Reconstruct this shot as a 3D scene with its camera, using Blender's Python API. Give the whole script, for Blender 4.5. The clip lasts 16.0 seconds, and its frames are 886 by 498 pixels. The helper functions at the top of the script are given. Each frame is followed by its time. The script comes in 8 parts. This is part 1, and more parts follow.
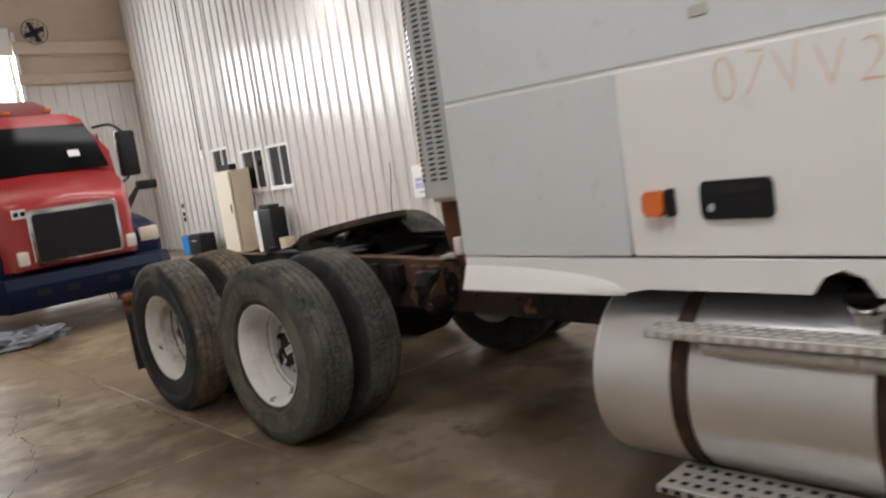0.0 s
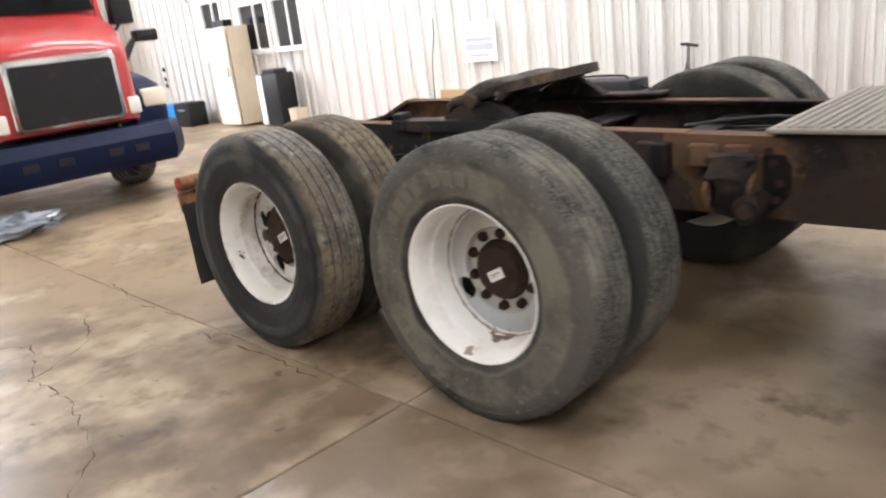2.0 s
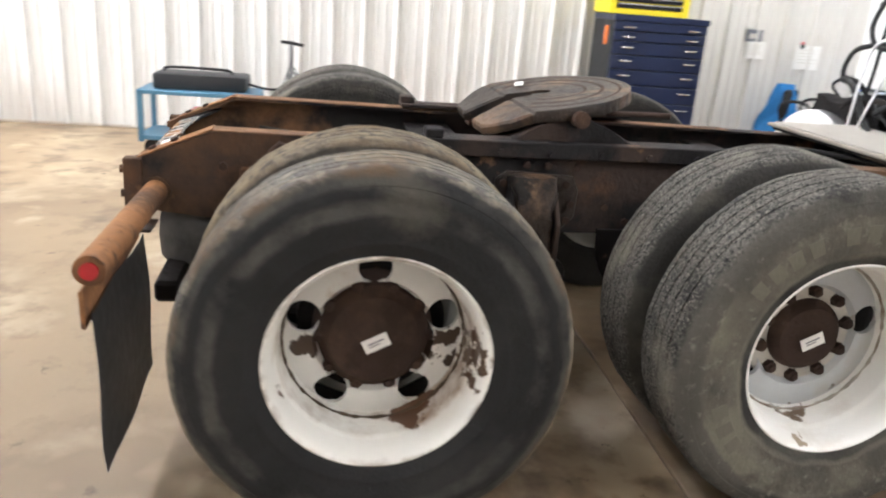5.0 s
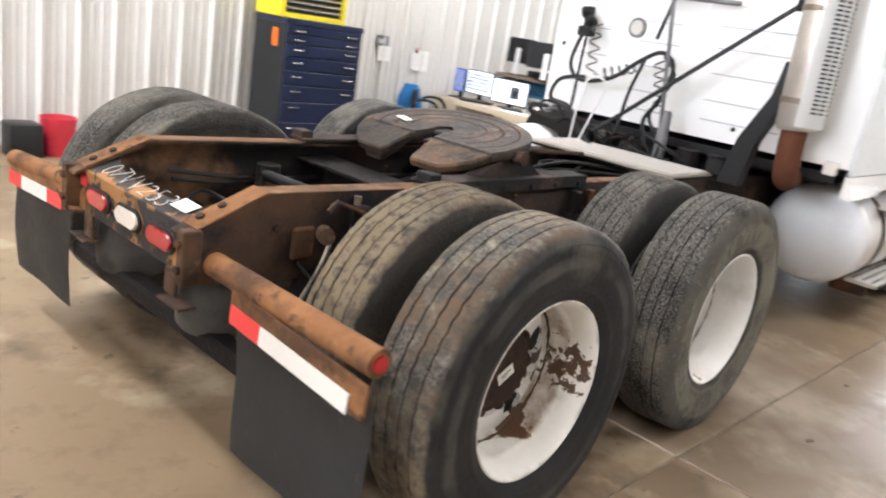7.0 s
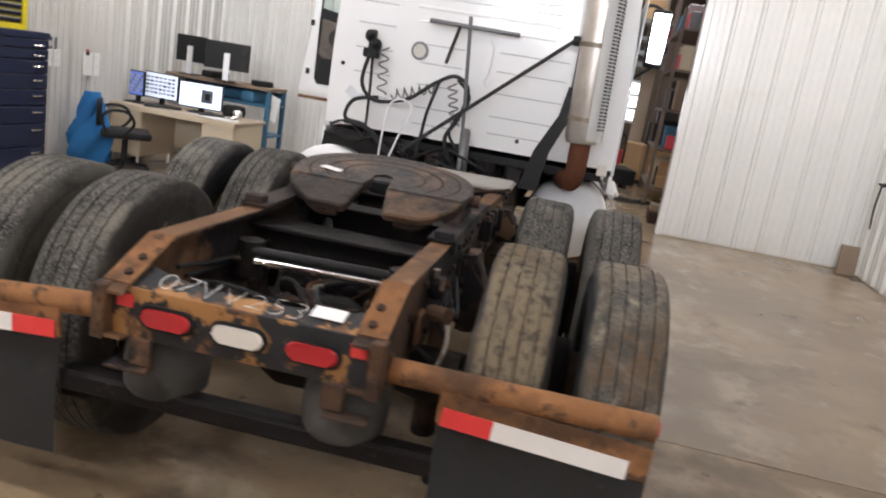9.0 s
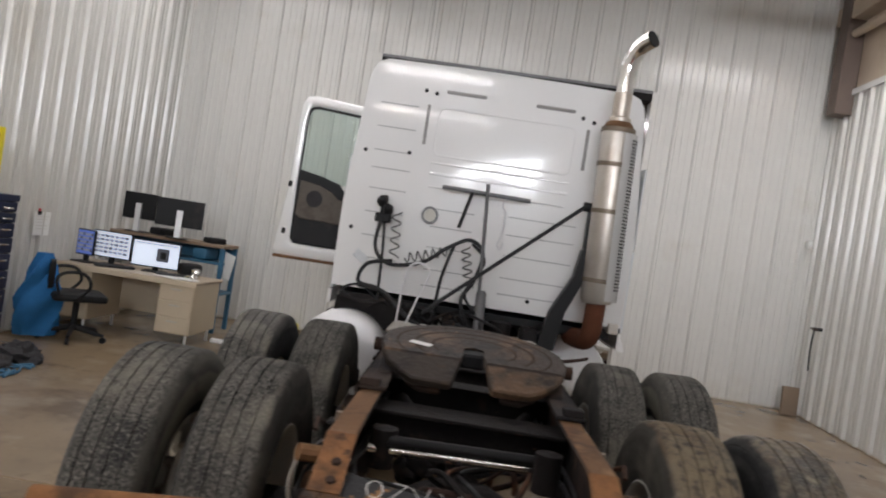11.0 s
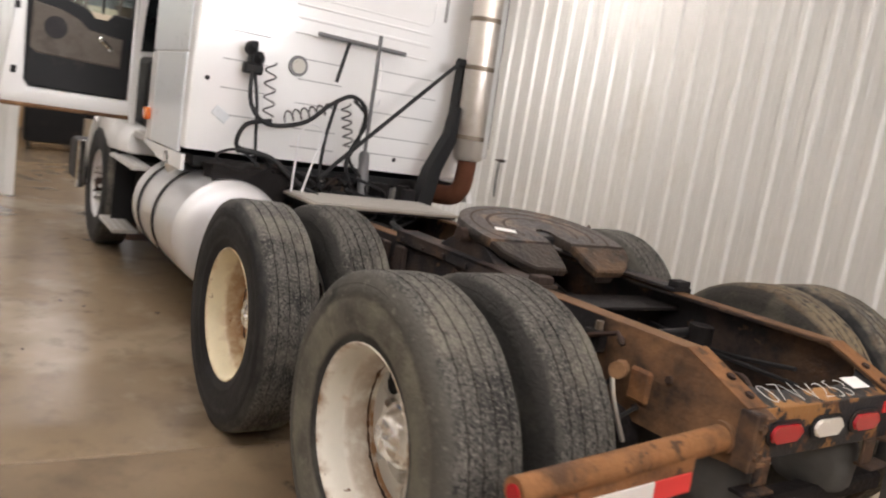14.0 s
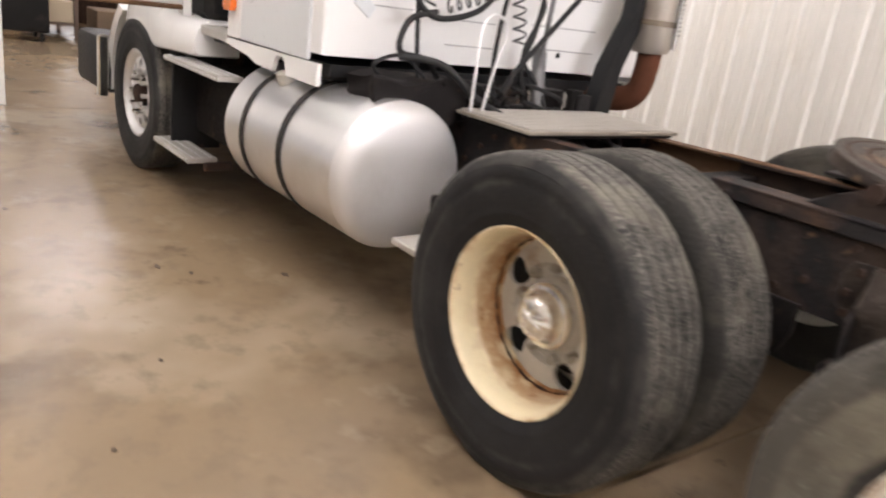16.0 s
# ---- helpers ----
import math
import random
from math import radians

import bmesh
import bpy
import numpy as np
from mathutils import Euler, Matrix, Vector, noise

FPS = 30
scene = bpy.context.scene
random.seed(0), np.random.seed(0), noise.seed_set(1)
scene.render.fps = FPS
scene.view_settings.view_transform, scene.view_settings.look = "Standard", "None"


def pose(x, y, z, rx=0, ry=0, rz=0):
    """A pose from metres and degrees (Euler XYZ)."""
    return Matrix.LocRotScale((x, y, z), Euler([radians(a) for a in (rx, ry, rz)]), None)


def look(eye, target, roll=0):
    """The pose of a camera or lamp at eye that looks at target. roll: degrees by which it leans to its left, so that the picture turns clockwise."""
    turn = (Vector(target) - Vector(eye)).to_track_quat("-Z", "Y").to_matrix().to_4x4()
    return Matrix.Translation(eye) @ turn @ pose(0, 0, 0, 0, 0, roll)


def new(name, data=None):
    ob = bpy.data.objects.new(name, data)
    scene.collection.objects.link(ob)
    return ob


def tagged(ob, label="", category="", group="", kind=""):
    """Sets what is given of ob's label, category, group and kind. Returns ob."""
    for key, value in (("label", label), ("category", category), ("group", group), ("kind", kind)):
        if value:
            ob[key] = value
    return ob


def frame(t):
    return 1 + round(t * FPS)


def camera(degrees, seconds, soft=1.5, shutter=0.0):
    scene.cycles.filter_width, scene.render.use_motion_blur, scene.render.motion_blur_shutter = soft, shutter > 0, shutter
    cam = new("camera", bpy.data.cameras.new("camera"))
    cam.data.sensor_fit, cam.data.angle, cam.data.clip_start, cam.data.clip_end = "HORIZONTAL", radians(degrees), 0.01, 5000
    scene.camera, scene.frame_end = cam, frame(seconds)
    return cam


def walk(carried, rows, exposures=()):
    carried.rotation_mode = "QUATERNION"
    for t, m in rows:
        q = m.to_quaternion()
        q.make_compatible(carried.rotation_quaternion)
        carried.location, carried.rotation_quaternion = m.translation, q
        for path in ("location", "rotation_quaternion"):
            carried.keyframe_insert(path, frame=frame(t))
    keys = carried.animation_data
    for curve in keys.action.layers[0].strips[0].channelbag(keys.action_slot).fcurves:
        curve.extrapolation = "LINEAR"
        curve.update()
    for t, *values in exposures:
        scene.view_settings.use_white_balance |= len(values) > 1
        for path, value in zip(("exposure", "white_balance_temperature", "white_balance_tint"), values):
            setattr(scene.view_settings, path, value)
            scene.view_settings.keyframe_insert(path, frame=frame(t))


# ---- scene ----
cam = camera(60.7, 16.0, 2.0, 0.6)
PATH = [
    (0, (5.079, -3.317, 1.503), (3.642, -1.950, 1.250), -8.2),
    (0.5, (4.615, -3.216, 1.447), (3.172, -1.869, 1.126), -8.2),
    (1, (4.081, -3.196, 1.408), (2.668, -1.825, 1.059), -7.5),
    (1.5, (3.572, -3.139, 1.392), (2.195, -1.761, 0.939), -7.0),
    (2, (3.023, -3.053, 1.409), (1.678, -1.689, 0.835), -6.9),
    (2.5, (2.440, -3.066, 1.416), (1.318, -1.529, 0.801), -5.2),
    (3, (1.921, -3.029, 1.355), (0.883, -1.438, 0.730), -4.6),
    (3.5, (1.368, -3.061, 1.376), (0.638, -1.314, 0.730), -2.4),
    (4, (0.897, -3.095, 1.401), (0.504, -1.246, 0.749), -0.1),
    (4.2, (0.676, -3.050, 1.376), (0.441, -1.174, 0.723), 1.0),
    (6.3, (-1.301, -2.749, 1.499), (-0.201, -1.184, 0.915), 7.7),
    (6.5, (-1.440, -2.648, 1.470), (-0.237, -1.158, 0.892), 8.2),
    (7, (-1.816, -2.330, 1.516), (-0.374, -1.061, 0.960), 9.3),
    (7.5, (-2.166, -2.048, 1.517), (-0.522, -1.041, 0.986), 10.0),
    (8, (-2.333, -1.658, 1.487), (-0.538, -0.939, 0.973), 10.4),
    (8.2, (-2.416, -1.506, 1.525), (-0.575, -0.910, 1.021), 10.5),
    (10.3, (-2.782, -0.097, 1.611), (-0.794, -0.093, 1.391), 9.0),
    (10.5, (-2.737, -0.073, 1.591), (-0.739, -0.032, 1.505), 9.0),
    (11, (-2.719, 0.117, 1.575), (-0.720, 0.172, 1.542), 8.8),
    (11.5, (-2.785, 0.418, 1.516), (-0.796, 0.454, 1.309), 8.4),
    (12, (-2.736, 0.731, 1.477), (-0.784, 0.747, 1.041), 8.1),
    (12.5, (-2.552, 1.145, 1.512), (-0.602, 1.040, 1.080), 8.0),
    (13, (-2.439, 1.601, 1.529), (-0.533, 1.141, 1.138), 8.7),
    (13.5, (-2.191, 1.963, 1.469), (-0.398, 1.147, 1.122), 9.1),
    (14, (-1.876, 2.311, 1.476), (-0.247, 1.194, 1.163), 9.3),
    (14.5, (-1.562, 2.558, 1.468), (-0.028, 1.314, 1.153), 9.0),
    (15, (-1.098, 2.642, 1.454), (0.362, 1.392, 0.901), 8.7),
    (15.5, (-0.622, 2.752, 1.454), (0.825, 1.520, 0.834), 8.1),
    (16, (-0.152, 2.744, 1.409), (1.309, 1.530, 0.785), 8.0),
]
walk(cam, [(t, look(eye, target, roll)) for t, eye, target, roll in PATH],
     [(0.0, -0.45, 6300, 12), (0.5, -0.23, 6300, 13), (1.5, 0.31, 6200, 13), (2.0, 0.74, 6100, 12), (2.5, 0.84, 6000, 10), (3.5, 0.87, 5950, 9), (6.5, 0.95, 6100, 12), (7.0, 0.82, 6100, 12), (8.2, 0.45, 6200, 14), (10.5, -0.70, 6250, 13),
      (11.0, -0.75, 6250, 13), (11.5, -0.15, 6350, 14), (12.0, 0.40, 6500, 15), (12.5, 0.50, 6600, 16), (13.0, 0.15, 6600, 16), (13.5, 0.06, 6600, 15), (14.5, 0.04, 6600, 15), (15.0, -0.04, 6600, 15), (15.5, 0.40, 6600, 16), (16.0, 0.52, 6600, 17)])

# ---- light and exposure ----
world = bpy.data.worlds.new("sky")
scene.world = world
world.use_nodes = True
_nt = world.node_tree
_sky = _nt.nodes.new("ShaderNodeTexSky")
_sky.sky_type, _sky.sun_disc = "NISHITA", False
_sky.sun_elevation, _sky.sun_rotation = radians(35), radians(200)
_nt.links.new(_sky.outputs[0], _nt.nodes["Background"].inputs[0])
_nt.nodes["Background"].inputs[1].default_value = 0.12

SKEW = -2.0  # the building stands a little askew to the truck
B = Matrix.Rotation(radians(SKEW), 4, "Z")
LEFT, RIGHT, FRONT, REAR, CEIL = 4.60, -4.18, 7.52, -14.3, 6.9


def area_lamp(name, m, power, sx, sy, colour):
    data = bpy.data.lights.new(name, "AREA")
    data.shape, data.size, data.size_y, data.energy, data.color = "RECTANGLE", sx, sy, power, colour
    ob = new(name, data)
    ob.matrix_world = m
    return ob


# rows of ceiling lamps (along, across, power): dimmer towards the rear door
HUNG = 4.9
LAMPS = [(-5.2, 1.45, 52), (-5.2, 3.3, 40), (-5.2, -3.05, 16), (-2.3, 1.25, 72), (-2.1, 3.3, 58), (-2.3, -3.05, 12), (4.3, 1.05, 48), (2.6, 3.3, 40), (2.7, -3.05, 9), (4.9, -3.4, 130), (5.6, 3.3, 36)]
LAMP_PLACES = [(u, v) for u, v, power in LAMPS]
for u, v, power in LAMPS:
    area_lamp("ceiling_lamp", B @ pose(u, v, HUNG - 0.02), power, 0.36, 2.3, (1.0, 0.965, 0.93))
for u, v in [(11.0, 2.5), (11.0, -2.5), (15.5, 0.0)]:
    area_lamp("ceiling_lamp", B @ pose(u, v, HUNG - 0.02), 100, 0.36, 2.3, (1.0, 0.98, 0.95))
# daylight through the glazed upper part of the overhead door behind the red truck, and through the far windows
area_lamp("door_daylight", B @ pose(REAR - 0.3, -0.85, 4.28, 0, -90, 0), 1400, 1.5, 5.7, (0.95, 0.98, 1.0))

# ---- materials ----


def mat(name, base, rough=0.5, metal=0.0, var=0.12, s1=2.0, s2=35.0, bump=0.05, spots=(), rvar=0.1, coat=0.0, blobs=(), rings_at=(), spec=0.5, fvar=0.8):
    """A surface with broad and fine variation; spots: (colour, scale, from, to) patches of dirt, rust or wear;
    blobs: (colour, centre, radius, scale) ragged patches about one place; rings_at: (colour, r0, r1, scale, cover) worn rings about the local Y axis."""
    m = bpy.data.materials.new(name)
    m.use_nodes = True
    nt = m.node_tree
    b = nt.nodes["Principled BSDF"]
    link = nt.links.new
    tc = nt.nodes.new("ShaderNodeTexCoord").outputs["Object"]
    info = nt.nodes.new("ShaderNodeObjectInfo").outputs["Random"]
    off = nt.nodes.new("ShaderNodeVectorMath")
    off.operation = "SCALE"
    off.inputs[0].default_value = (7.3, 4.1, 2.9)
    link(info, off.inputs["Scale"])
    add = nt.nodes.new("ShaderNodeVectorMath")
    link(tc, add.inputs[0])
    link(off.outputs[0], add.inputs[1])
    vec = add.outputs[0]

    def noise_tex(scale, detail=5.0):
        n = nt.nodes.new("ShaderNodeTexNoise")
        n.inputs["Scale"].default_value, n.inputs["Detail"].default_value, n.inputs["Roughness"].default_value = scale, detail, 0.6
        link(vec, n.inputs["Vector"])
        return n.outputs["Fac"]

    def ramp(fac, lo, hi, a=0.0, c=1.0):
        r = nt.nodes.new("ShaderNodeMapRange")
        r.inputs["From Min"].default_value, r.inputs["From Max"].default_value = lo, hi
        r.inputs["To Min"].default_value, r.inputs["To Max"].default_value = a, c
        link(fac, r.inputs["Value"])
        return r.outputs["Result"]

    def mix(fac, a, c):
        n = nt.nodes.new("ShaderNodeMix")
        n.data_type = "RGBA"
        link(fac, n.inputs["Factor"])
        for sock, v in ((n.inputs["A"], a), (n.inputs["B"], c)):
            if isinstance(v, tuple):
                sock.default_value = (*v[:3], 1)
            else:
                link(v, sock)
        return n.outputs["Result"]

    big, fine = noise_tex(s1), noise_tex(s2)
    dark, light = tuple(c * (1 - var) for c in base), tuple(min(1, c * (1 + var)) for c in base)
    col = mix(ramp(big, 0.3, 0.7), dark, light)
    col2 = mix(ramp(fine, 0.25, 0.75), tuple(c * (1 - var * fvar) for c in base), tuple(min(1, c * (1 + var * fvar)) for c in base))
    half = nt.nodes.new("ShaderNodeMix")
    half.data_type = "RGBA"
    half.inputs["Factor"].default_value = 0.45
    link(col, half.inputs["A"])
    link(col2, half.inputs["B"])
    col = half.outputs["Result"]
    for colour, scale, lo, hi, *fineness in spots:
        col = mix(ramp(noise_tex(scale, fineness[0] if fineness else 7.0), lo, hi), col, colour)

    def calc(op, a, c):
        n = nt.nodes.new("ShaderNodeMath")
        n.operation = op
        for sock, v in ((n.inputs[0], a), (n.inputs[1], c)):
            if isinstance(v, (int, float)):
                sock.default_value = v
            else:
                link(v, sock)
        return n.outputs[0]

    if rings_at:
        flat = nt.nodes.new("ShaderNodeVectorMath")
        flat.operation = "MULTIPLY"
        flat.inputs[1].default_value = (1, 0, 1)
        link(tc, flat.inputs[0])
        size = nt.nodes.new("ShaderNodeVectorMath")
        size.operation = "LENGTH"
        link(flat.outputs[0], size.inputs[0])
        for colour, r0, r1, scale, cover in rings_at:
            wob = calc("ADD", size.outputs["Value"], ramp(noise_tex(9.0), 0.3, 0.7, -0.008, 0.008))
            band = calc("MULTIPLY", ramp(wob, r0 - 0.008, r0 + 0.008), ramp(wob, r1 + 0.008, r1 - 0.008))
            col = mix(calc("MULTIPLY", band, ramp(noise_tex(scale, 8.0), 0.62 - cover * 0.4, 0.80 - cover * 0.4)), col, colour)
    for colour, centre, radius, scale, *soft in blobs:
        d = nt.nodes.new("ShaderNodeVectorMath")
        d.operation = "DISTANCE"
        link(tc, d.inputs[0])
        d.inputs[1].default_value = centre
        near = ramp(d.outputs["Value"], radius, radius * 0.35, -0.25, 0.12 if not soft else 0.24)
        col = mix(ramp(calc("ADD", near, noise_tex(scale, 6.0)), 0.55, 0.55 + (soft[0] if soft else 0.03)), col, colour)
    link(col, b.inputs["Base Color"])
    b.inputs["Roughness"].default_value = rough
    if rvar:
        link(ramp(fine, 0.2, 0.8, max(0.02, rough - rvar), min(1, rough + rvar)), b.inputs["Roughness"])
    b.inputs["Metallic"].default_value = metal
    b.inputs["Coat Weight"].default_value = coat
    b.inputs["Specular IOR Level"].default_value = spec
    if bump:
        bn = nt.nodes.new("ShaderNodeBump")
        bn.inputs["Strength"].default_value, bn.inputs["Distance"].default_value = bump, 0.02
        link(fine, bn.inputs["Height"])
        link(bn.outputs[0], b.inputs["Normal"])
    return m


def glow(name, colour, strength):
    m = bpy.data.materials.new(name)
    m.use_nodes = True
    b = m.node_tree.nodes["Principled BSDF"]
    b.inputs["Base Color"].default_value = (*colour, 1)
    b.inputs["Emission Color"].default_value, b.inputs["Emission Strength"].default_value = (*colour, 1), strength
    return m


M_CONCRETE = mat("concrete", (0.255, 0.187, 0.117), 0.27, 0, 0.16, 0.9, 25.0, 0.0,
                 [((0.185, 0.136, 0.090), 0.42, 0.47, 0.64, 3.5), ((0.35, 0.282, 0.203), 0.66, 0.54, 0.68, 4.0), ((0.145, 0.107, 0.070), 1.5, 0.55, 0.68, 4.5), ((0.315, 0.248, 0.173), 2.6, 0.55, 0.72, 4.5), ((0.11, 0.082, 0.055), 2.3, 0.64, 0.74, 5.0), ((0.20, 0.15, 0.10), 7.0, 0.52, 0.76, 4.0)], 0.0, spec=0.5, fvar=0.3)
M_OLDCONCRETE = mat("weathered_concrete", (0.275, 0.202, 0.126), 0.42, 0, 0.15, 0.8, 30.0, 0.0,
                    [((0.160, 0.112, 0.068), 0.45, 0.47, 0.62, 3.5), ((0.40, 0.318, 0.215), 0.85, 0.53, 0.66, 4.5), ((0.125, 0.088, 0.056), 1.35, 0.57, 0.67, 5.0), ((0.385, 0.315, 0.22), 2.1, 0.58, 0.70, 4.5), ((0.19, 0.137, 0.086), 6.0, 0.52, 0.74, 4.0), ((0.085, 0.060, 0.039), 0.75, 0.60, 0.72, 5.0), ((0.10, 0.07, 0.045), 9.0, 0.65, 0.72, 5.0)], 0.0, spec=0.28, fvar=0.3)
M_JOINT = mat("joint_filler", (0.17, 0.13, 0.095), 0.85, 0, 0.25, 3, 40, 0.2)
M_CRACK = mat("crack", (0.095, 0.072, 0.052), 0.95, 0, 0.3, 5, 60, 0.2, spec=0.1)
M_LINER = mat("white_liner_steel", (0.67, 0.66, 0.63), 0.19, 0, 0.05, 0.6, 12, 0.01, [((0.60, 0.57, 0.51), 1.3, 0.58, 0.85)], 0.05)
M_WALLBACK = mat("wall_core", (0.55, 0.5, 0.43), 0.8, 0, 0.1, 1, 20, 0.05)
M_TAN = mat("tan_insulation", (0.50, 0.41, 0.32), 0.75, 0, 0.1, 0.8, 14, 0.08, [((0.38, 0.30, 0.22), 1.2, 0.55, 0.8)])
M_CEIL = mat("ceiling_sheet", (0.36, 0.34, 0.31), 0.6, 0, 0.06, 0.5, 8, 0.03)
M_STEELBEAM = mat("brown_steel", (0.16, 0.12, 0.10), 0.6, 0.3, 0.2, 2, 30, 0.05)
TREADWEAR = [((0.115, 0.109, 0.097), 0.509, 0.60, 6.0, 0.66), ((0.020, 0.020, 0.021), 0.509, 0.60, 95.0, 0.44), ((0.19, 0.176, 0.145), 0.509, 0.60, 3.5, 0.24), ((0.23, 0.216, 0.19), 0.509, 0.60, 120.0, 0.26)]
DUSTED = [((0.27, 0.235, 0.18), 0.505, 0.60, 16.0, 0.30), ((0.105, 0.070, 0.042), 0.500, 0.60, 5.0, 0.36), ((0.20, 0.160, 0.108), 0.509, 0.60, 2.2, 0.46), ((0.06, 0.056, 0.05), 0.509, 0.60, 30.0, 0.34)]  # dried mud on the tread
M_TYRE_MUD = mat("muddy_rubber", (0.05, 0.046, 0.040), 0.85, 0, 0.3, 4, 75, 0.4, [((0.11, 0.10, 0.08), 4.0, 0.5, 0.68)], 0.08, 0, (), TREADWEAR + DUSTED, spec=0.15)
M_TYRE = mat("worn_rubber", (0.045, 0.043, 0.040), 0.85, 0, 0.3, 4, 75, 0.4, [((0.09, 0.083, 0.07), 4.0, 0.5, 0.68)], 0.08, 0, (), TREADWEAR, spec=0.15)
M_TYRE_DARK = mat("dark_rubber", (0.021, 0.021, 0.022), 0.6, 0, 0.3, 4, 70, 0.2, [((0.036, 0.036, 0.036), 3.0, 0.50, 0.7)], 0.08, 0, (),
                  [((0.05, 0.049, 0.047), 0.415, 0.435, 6.0, 0.5), ((0.06, 0.058, 0.054), 0.478, 0.508, 5.0, 0.5)] + TREADWEAR, spec=0.18)
M_TYRE_PATCH = mat("dark_dusty_rubber", (0.021, 0.021, 0.022), 0.6, 0, 0.3, 4, 70, 0.2, [((0.036, 0.036, 0.036), 3.0, 0.50, 0.7)], 0.08, 0,
                   [((0.085, 0.080, 0.068), (0.06, -0.03, 0.44), 0.16, 6.0, 0.30)], [((0.07, 0.068, 0.064), 0.405, 0.445, 4.0, 0.6), ((0.07, 0.067, 0.060), 0.478, 0.508, 5.0, 0.5)] + TREADWEAR + DUSTED, spec=0.18)
M_TYRE_DUST = mat("dusty_rubber", (0.038, 0.037, 0.035), 0.85, 0, 0.25, 4, 70, 0.28, [((0.085, 0.081, 0.072), 3.0, 0.48, 0.66)], 0.08, 0, (),
                  [((0.175, 0.163, 0.131), 0.325, 0.445, 5.0, 0.95), ((0.105, 0.100, 0.088), 0.44, 0.508, 4.0, 0.75), ((0.085, 0.080, 0.070), 0.33, 0.50, 3.0, 0.42), ((0.20, 0.19, 0.16), 0.34, 0.50, 40.0, 0.12)] + TREADWEAR, spec=0.12)
M_RIMWHITE = mat("white_wheel_paint", (0.78, 0.765, 0.72), 0.36, 0, 0.06, 4, 40, 0.03, [((0.55, 0.48, 0.38), 5.0, 0.62, 0.78)], 0.08, 0,
                 [((0.085, 0.045, 0.022), (0.26, 0.085, -0.01), 0.17, 27.0), ((0.10, 0.05, 0.025), (-0.26, 0.06, -0.10), 0.05, 18.0), ((0.11, 0.055, 0.028), (0.12, 0.165, -0.225), 0.13, 14.0), ((0.11, 0.055, 0.028), (0.0, 0.18, 0.20), 0.10, 14.0)],
                 [((0.24, 0.14, 0.075), 0.243, 0.257, 7.0, 0.5), ((0.30, 0.22, 0.14), 0.252, 0.262, 5.0, 0.3), ((0.14, 0.085, 0.05), 0.291, 0.31, 11.0, 0.42)])
M_DISCRUST = mat("rust_eaten_white_disc", (0.72, 0.71, 0.68), 0.4, 0, 0.06, 4, 40, 0.03, [((0.40, 0.31, 0.22), 5.0, 0.62, 0.76)], 0.08, 0,
                 [((0.050, 0.029, 0.018), (0.19, 0.185, 0.02), 0.13, 15.0), ((0.050, 0.029, 0.018), (-0.05, 0.185, 0.16), 0.08, 17.0), ((0.050, 0.029, 0.018), (-0.17, 0.185, -0.08), 0.09, 17.0)])
M_RIMCLEAN = mat("clean_white_wheel_paint", (0.80, 0.79, 0.76), 0.34, 0, 0.05, 4, 40, 0.03, [((0.50, 0.45, 0.38), 4.0, 0.54, 0.80)], 0.08, 0,
                 [((0.14, 0.09, 0.055), (0.0, 0.16, -0.235), 0.11, 12.0), ((0.30, 0.23, 0.16), (-0.05, 0.03, -0.28), 0.06, 10.0)])
M_RIMFRECK = mat("freckled_wheel_paint", (0.74, 0.71, 0.63), 0.4, 0, 0.06, 4, 40, 0.03, [((0.15, 0.07, 0.03), 18.0, 0.655, 0.67), ((0.45, 0.30, 0.16), 6.0, 0.60, 0.78)], 0.08, 0, (),
                 [((0.30, 0.16, 0.07), 0.236, 0.260, 9.0, 0.5), ((0.24, 0.12, 0.05), 0.285, 0.31, 14.0, 0.42)])
M_RIMCREAM = mat("cream_wheel_paint", (0.78, 0.69, 0.48), 0.4, 0, 0.08, 4, 40, 0.03, [((0.50, 0.31, 0.12), 5.0, 0.57, 0.74), ((0.22, 0.10, 0.04), 11.0, 0.64, 0.69)], 0.08, 0, (),
                 [((0.34, 0.16, 0.055), 0.238, 0.262, 9.0, 0.72), ((0.42, 0.24, 0.09), 0.288, 0.31, 12.0, 0.5)])
M_RIMGREY = mat("grey_wheel_paint", (0.52, 0.50, 0.45), 0.5, 0, 0.1, 4, 40, 0.05, [((0.30, 0.17, 0.08), 6.0, 0.62, 0.76), ((0.10, 0.07, 0.05), 9.0, 0.66, 0.7)])
M_HUBRUST = mat("rusty_hub", (0.048, 0.031, 0.025), 0.8, 0.1, 0.3, 8, 60, 0.3, [((0.095, 0.058, 0.04), 9.0, 0.5, 0.75)], spec=0.15)
M_FRAME = mat("rusty_frame", (0.052, 0.037, 0.031), 0.75, 0.1, 0.3, 3, 45, 0.3, [((0.12, 0.062, 0.035), 2.4, 0.57, 0.66), ((0.021, 0.019, 0.020), 3.4, 0.46, 0.56), ((0.19, 0.11, 0.062), 5.0, 0.63, 0.69)], 0.1, 0,
              [((0.225, 0.122, 0.063), (-0.55, 0.5, 0.8), 0.78, 6.0, 0.30), ((0.105, 0.058, 0.032), (-0.55, -0.5, 0.8), 0.7, 7.0, 0.35), ((0.125, 0.072, 0.042), (1.92, -0.45, 0.84), 0.38, 7.0, 0.06)], spec=0.2)
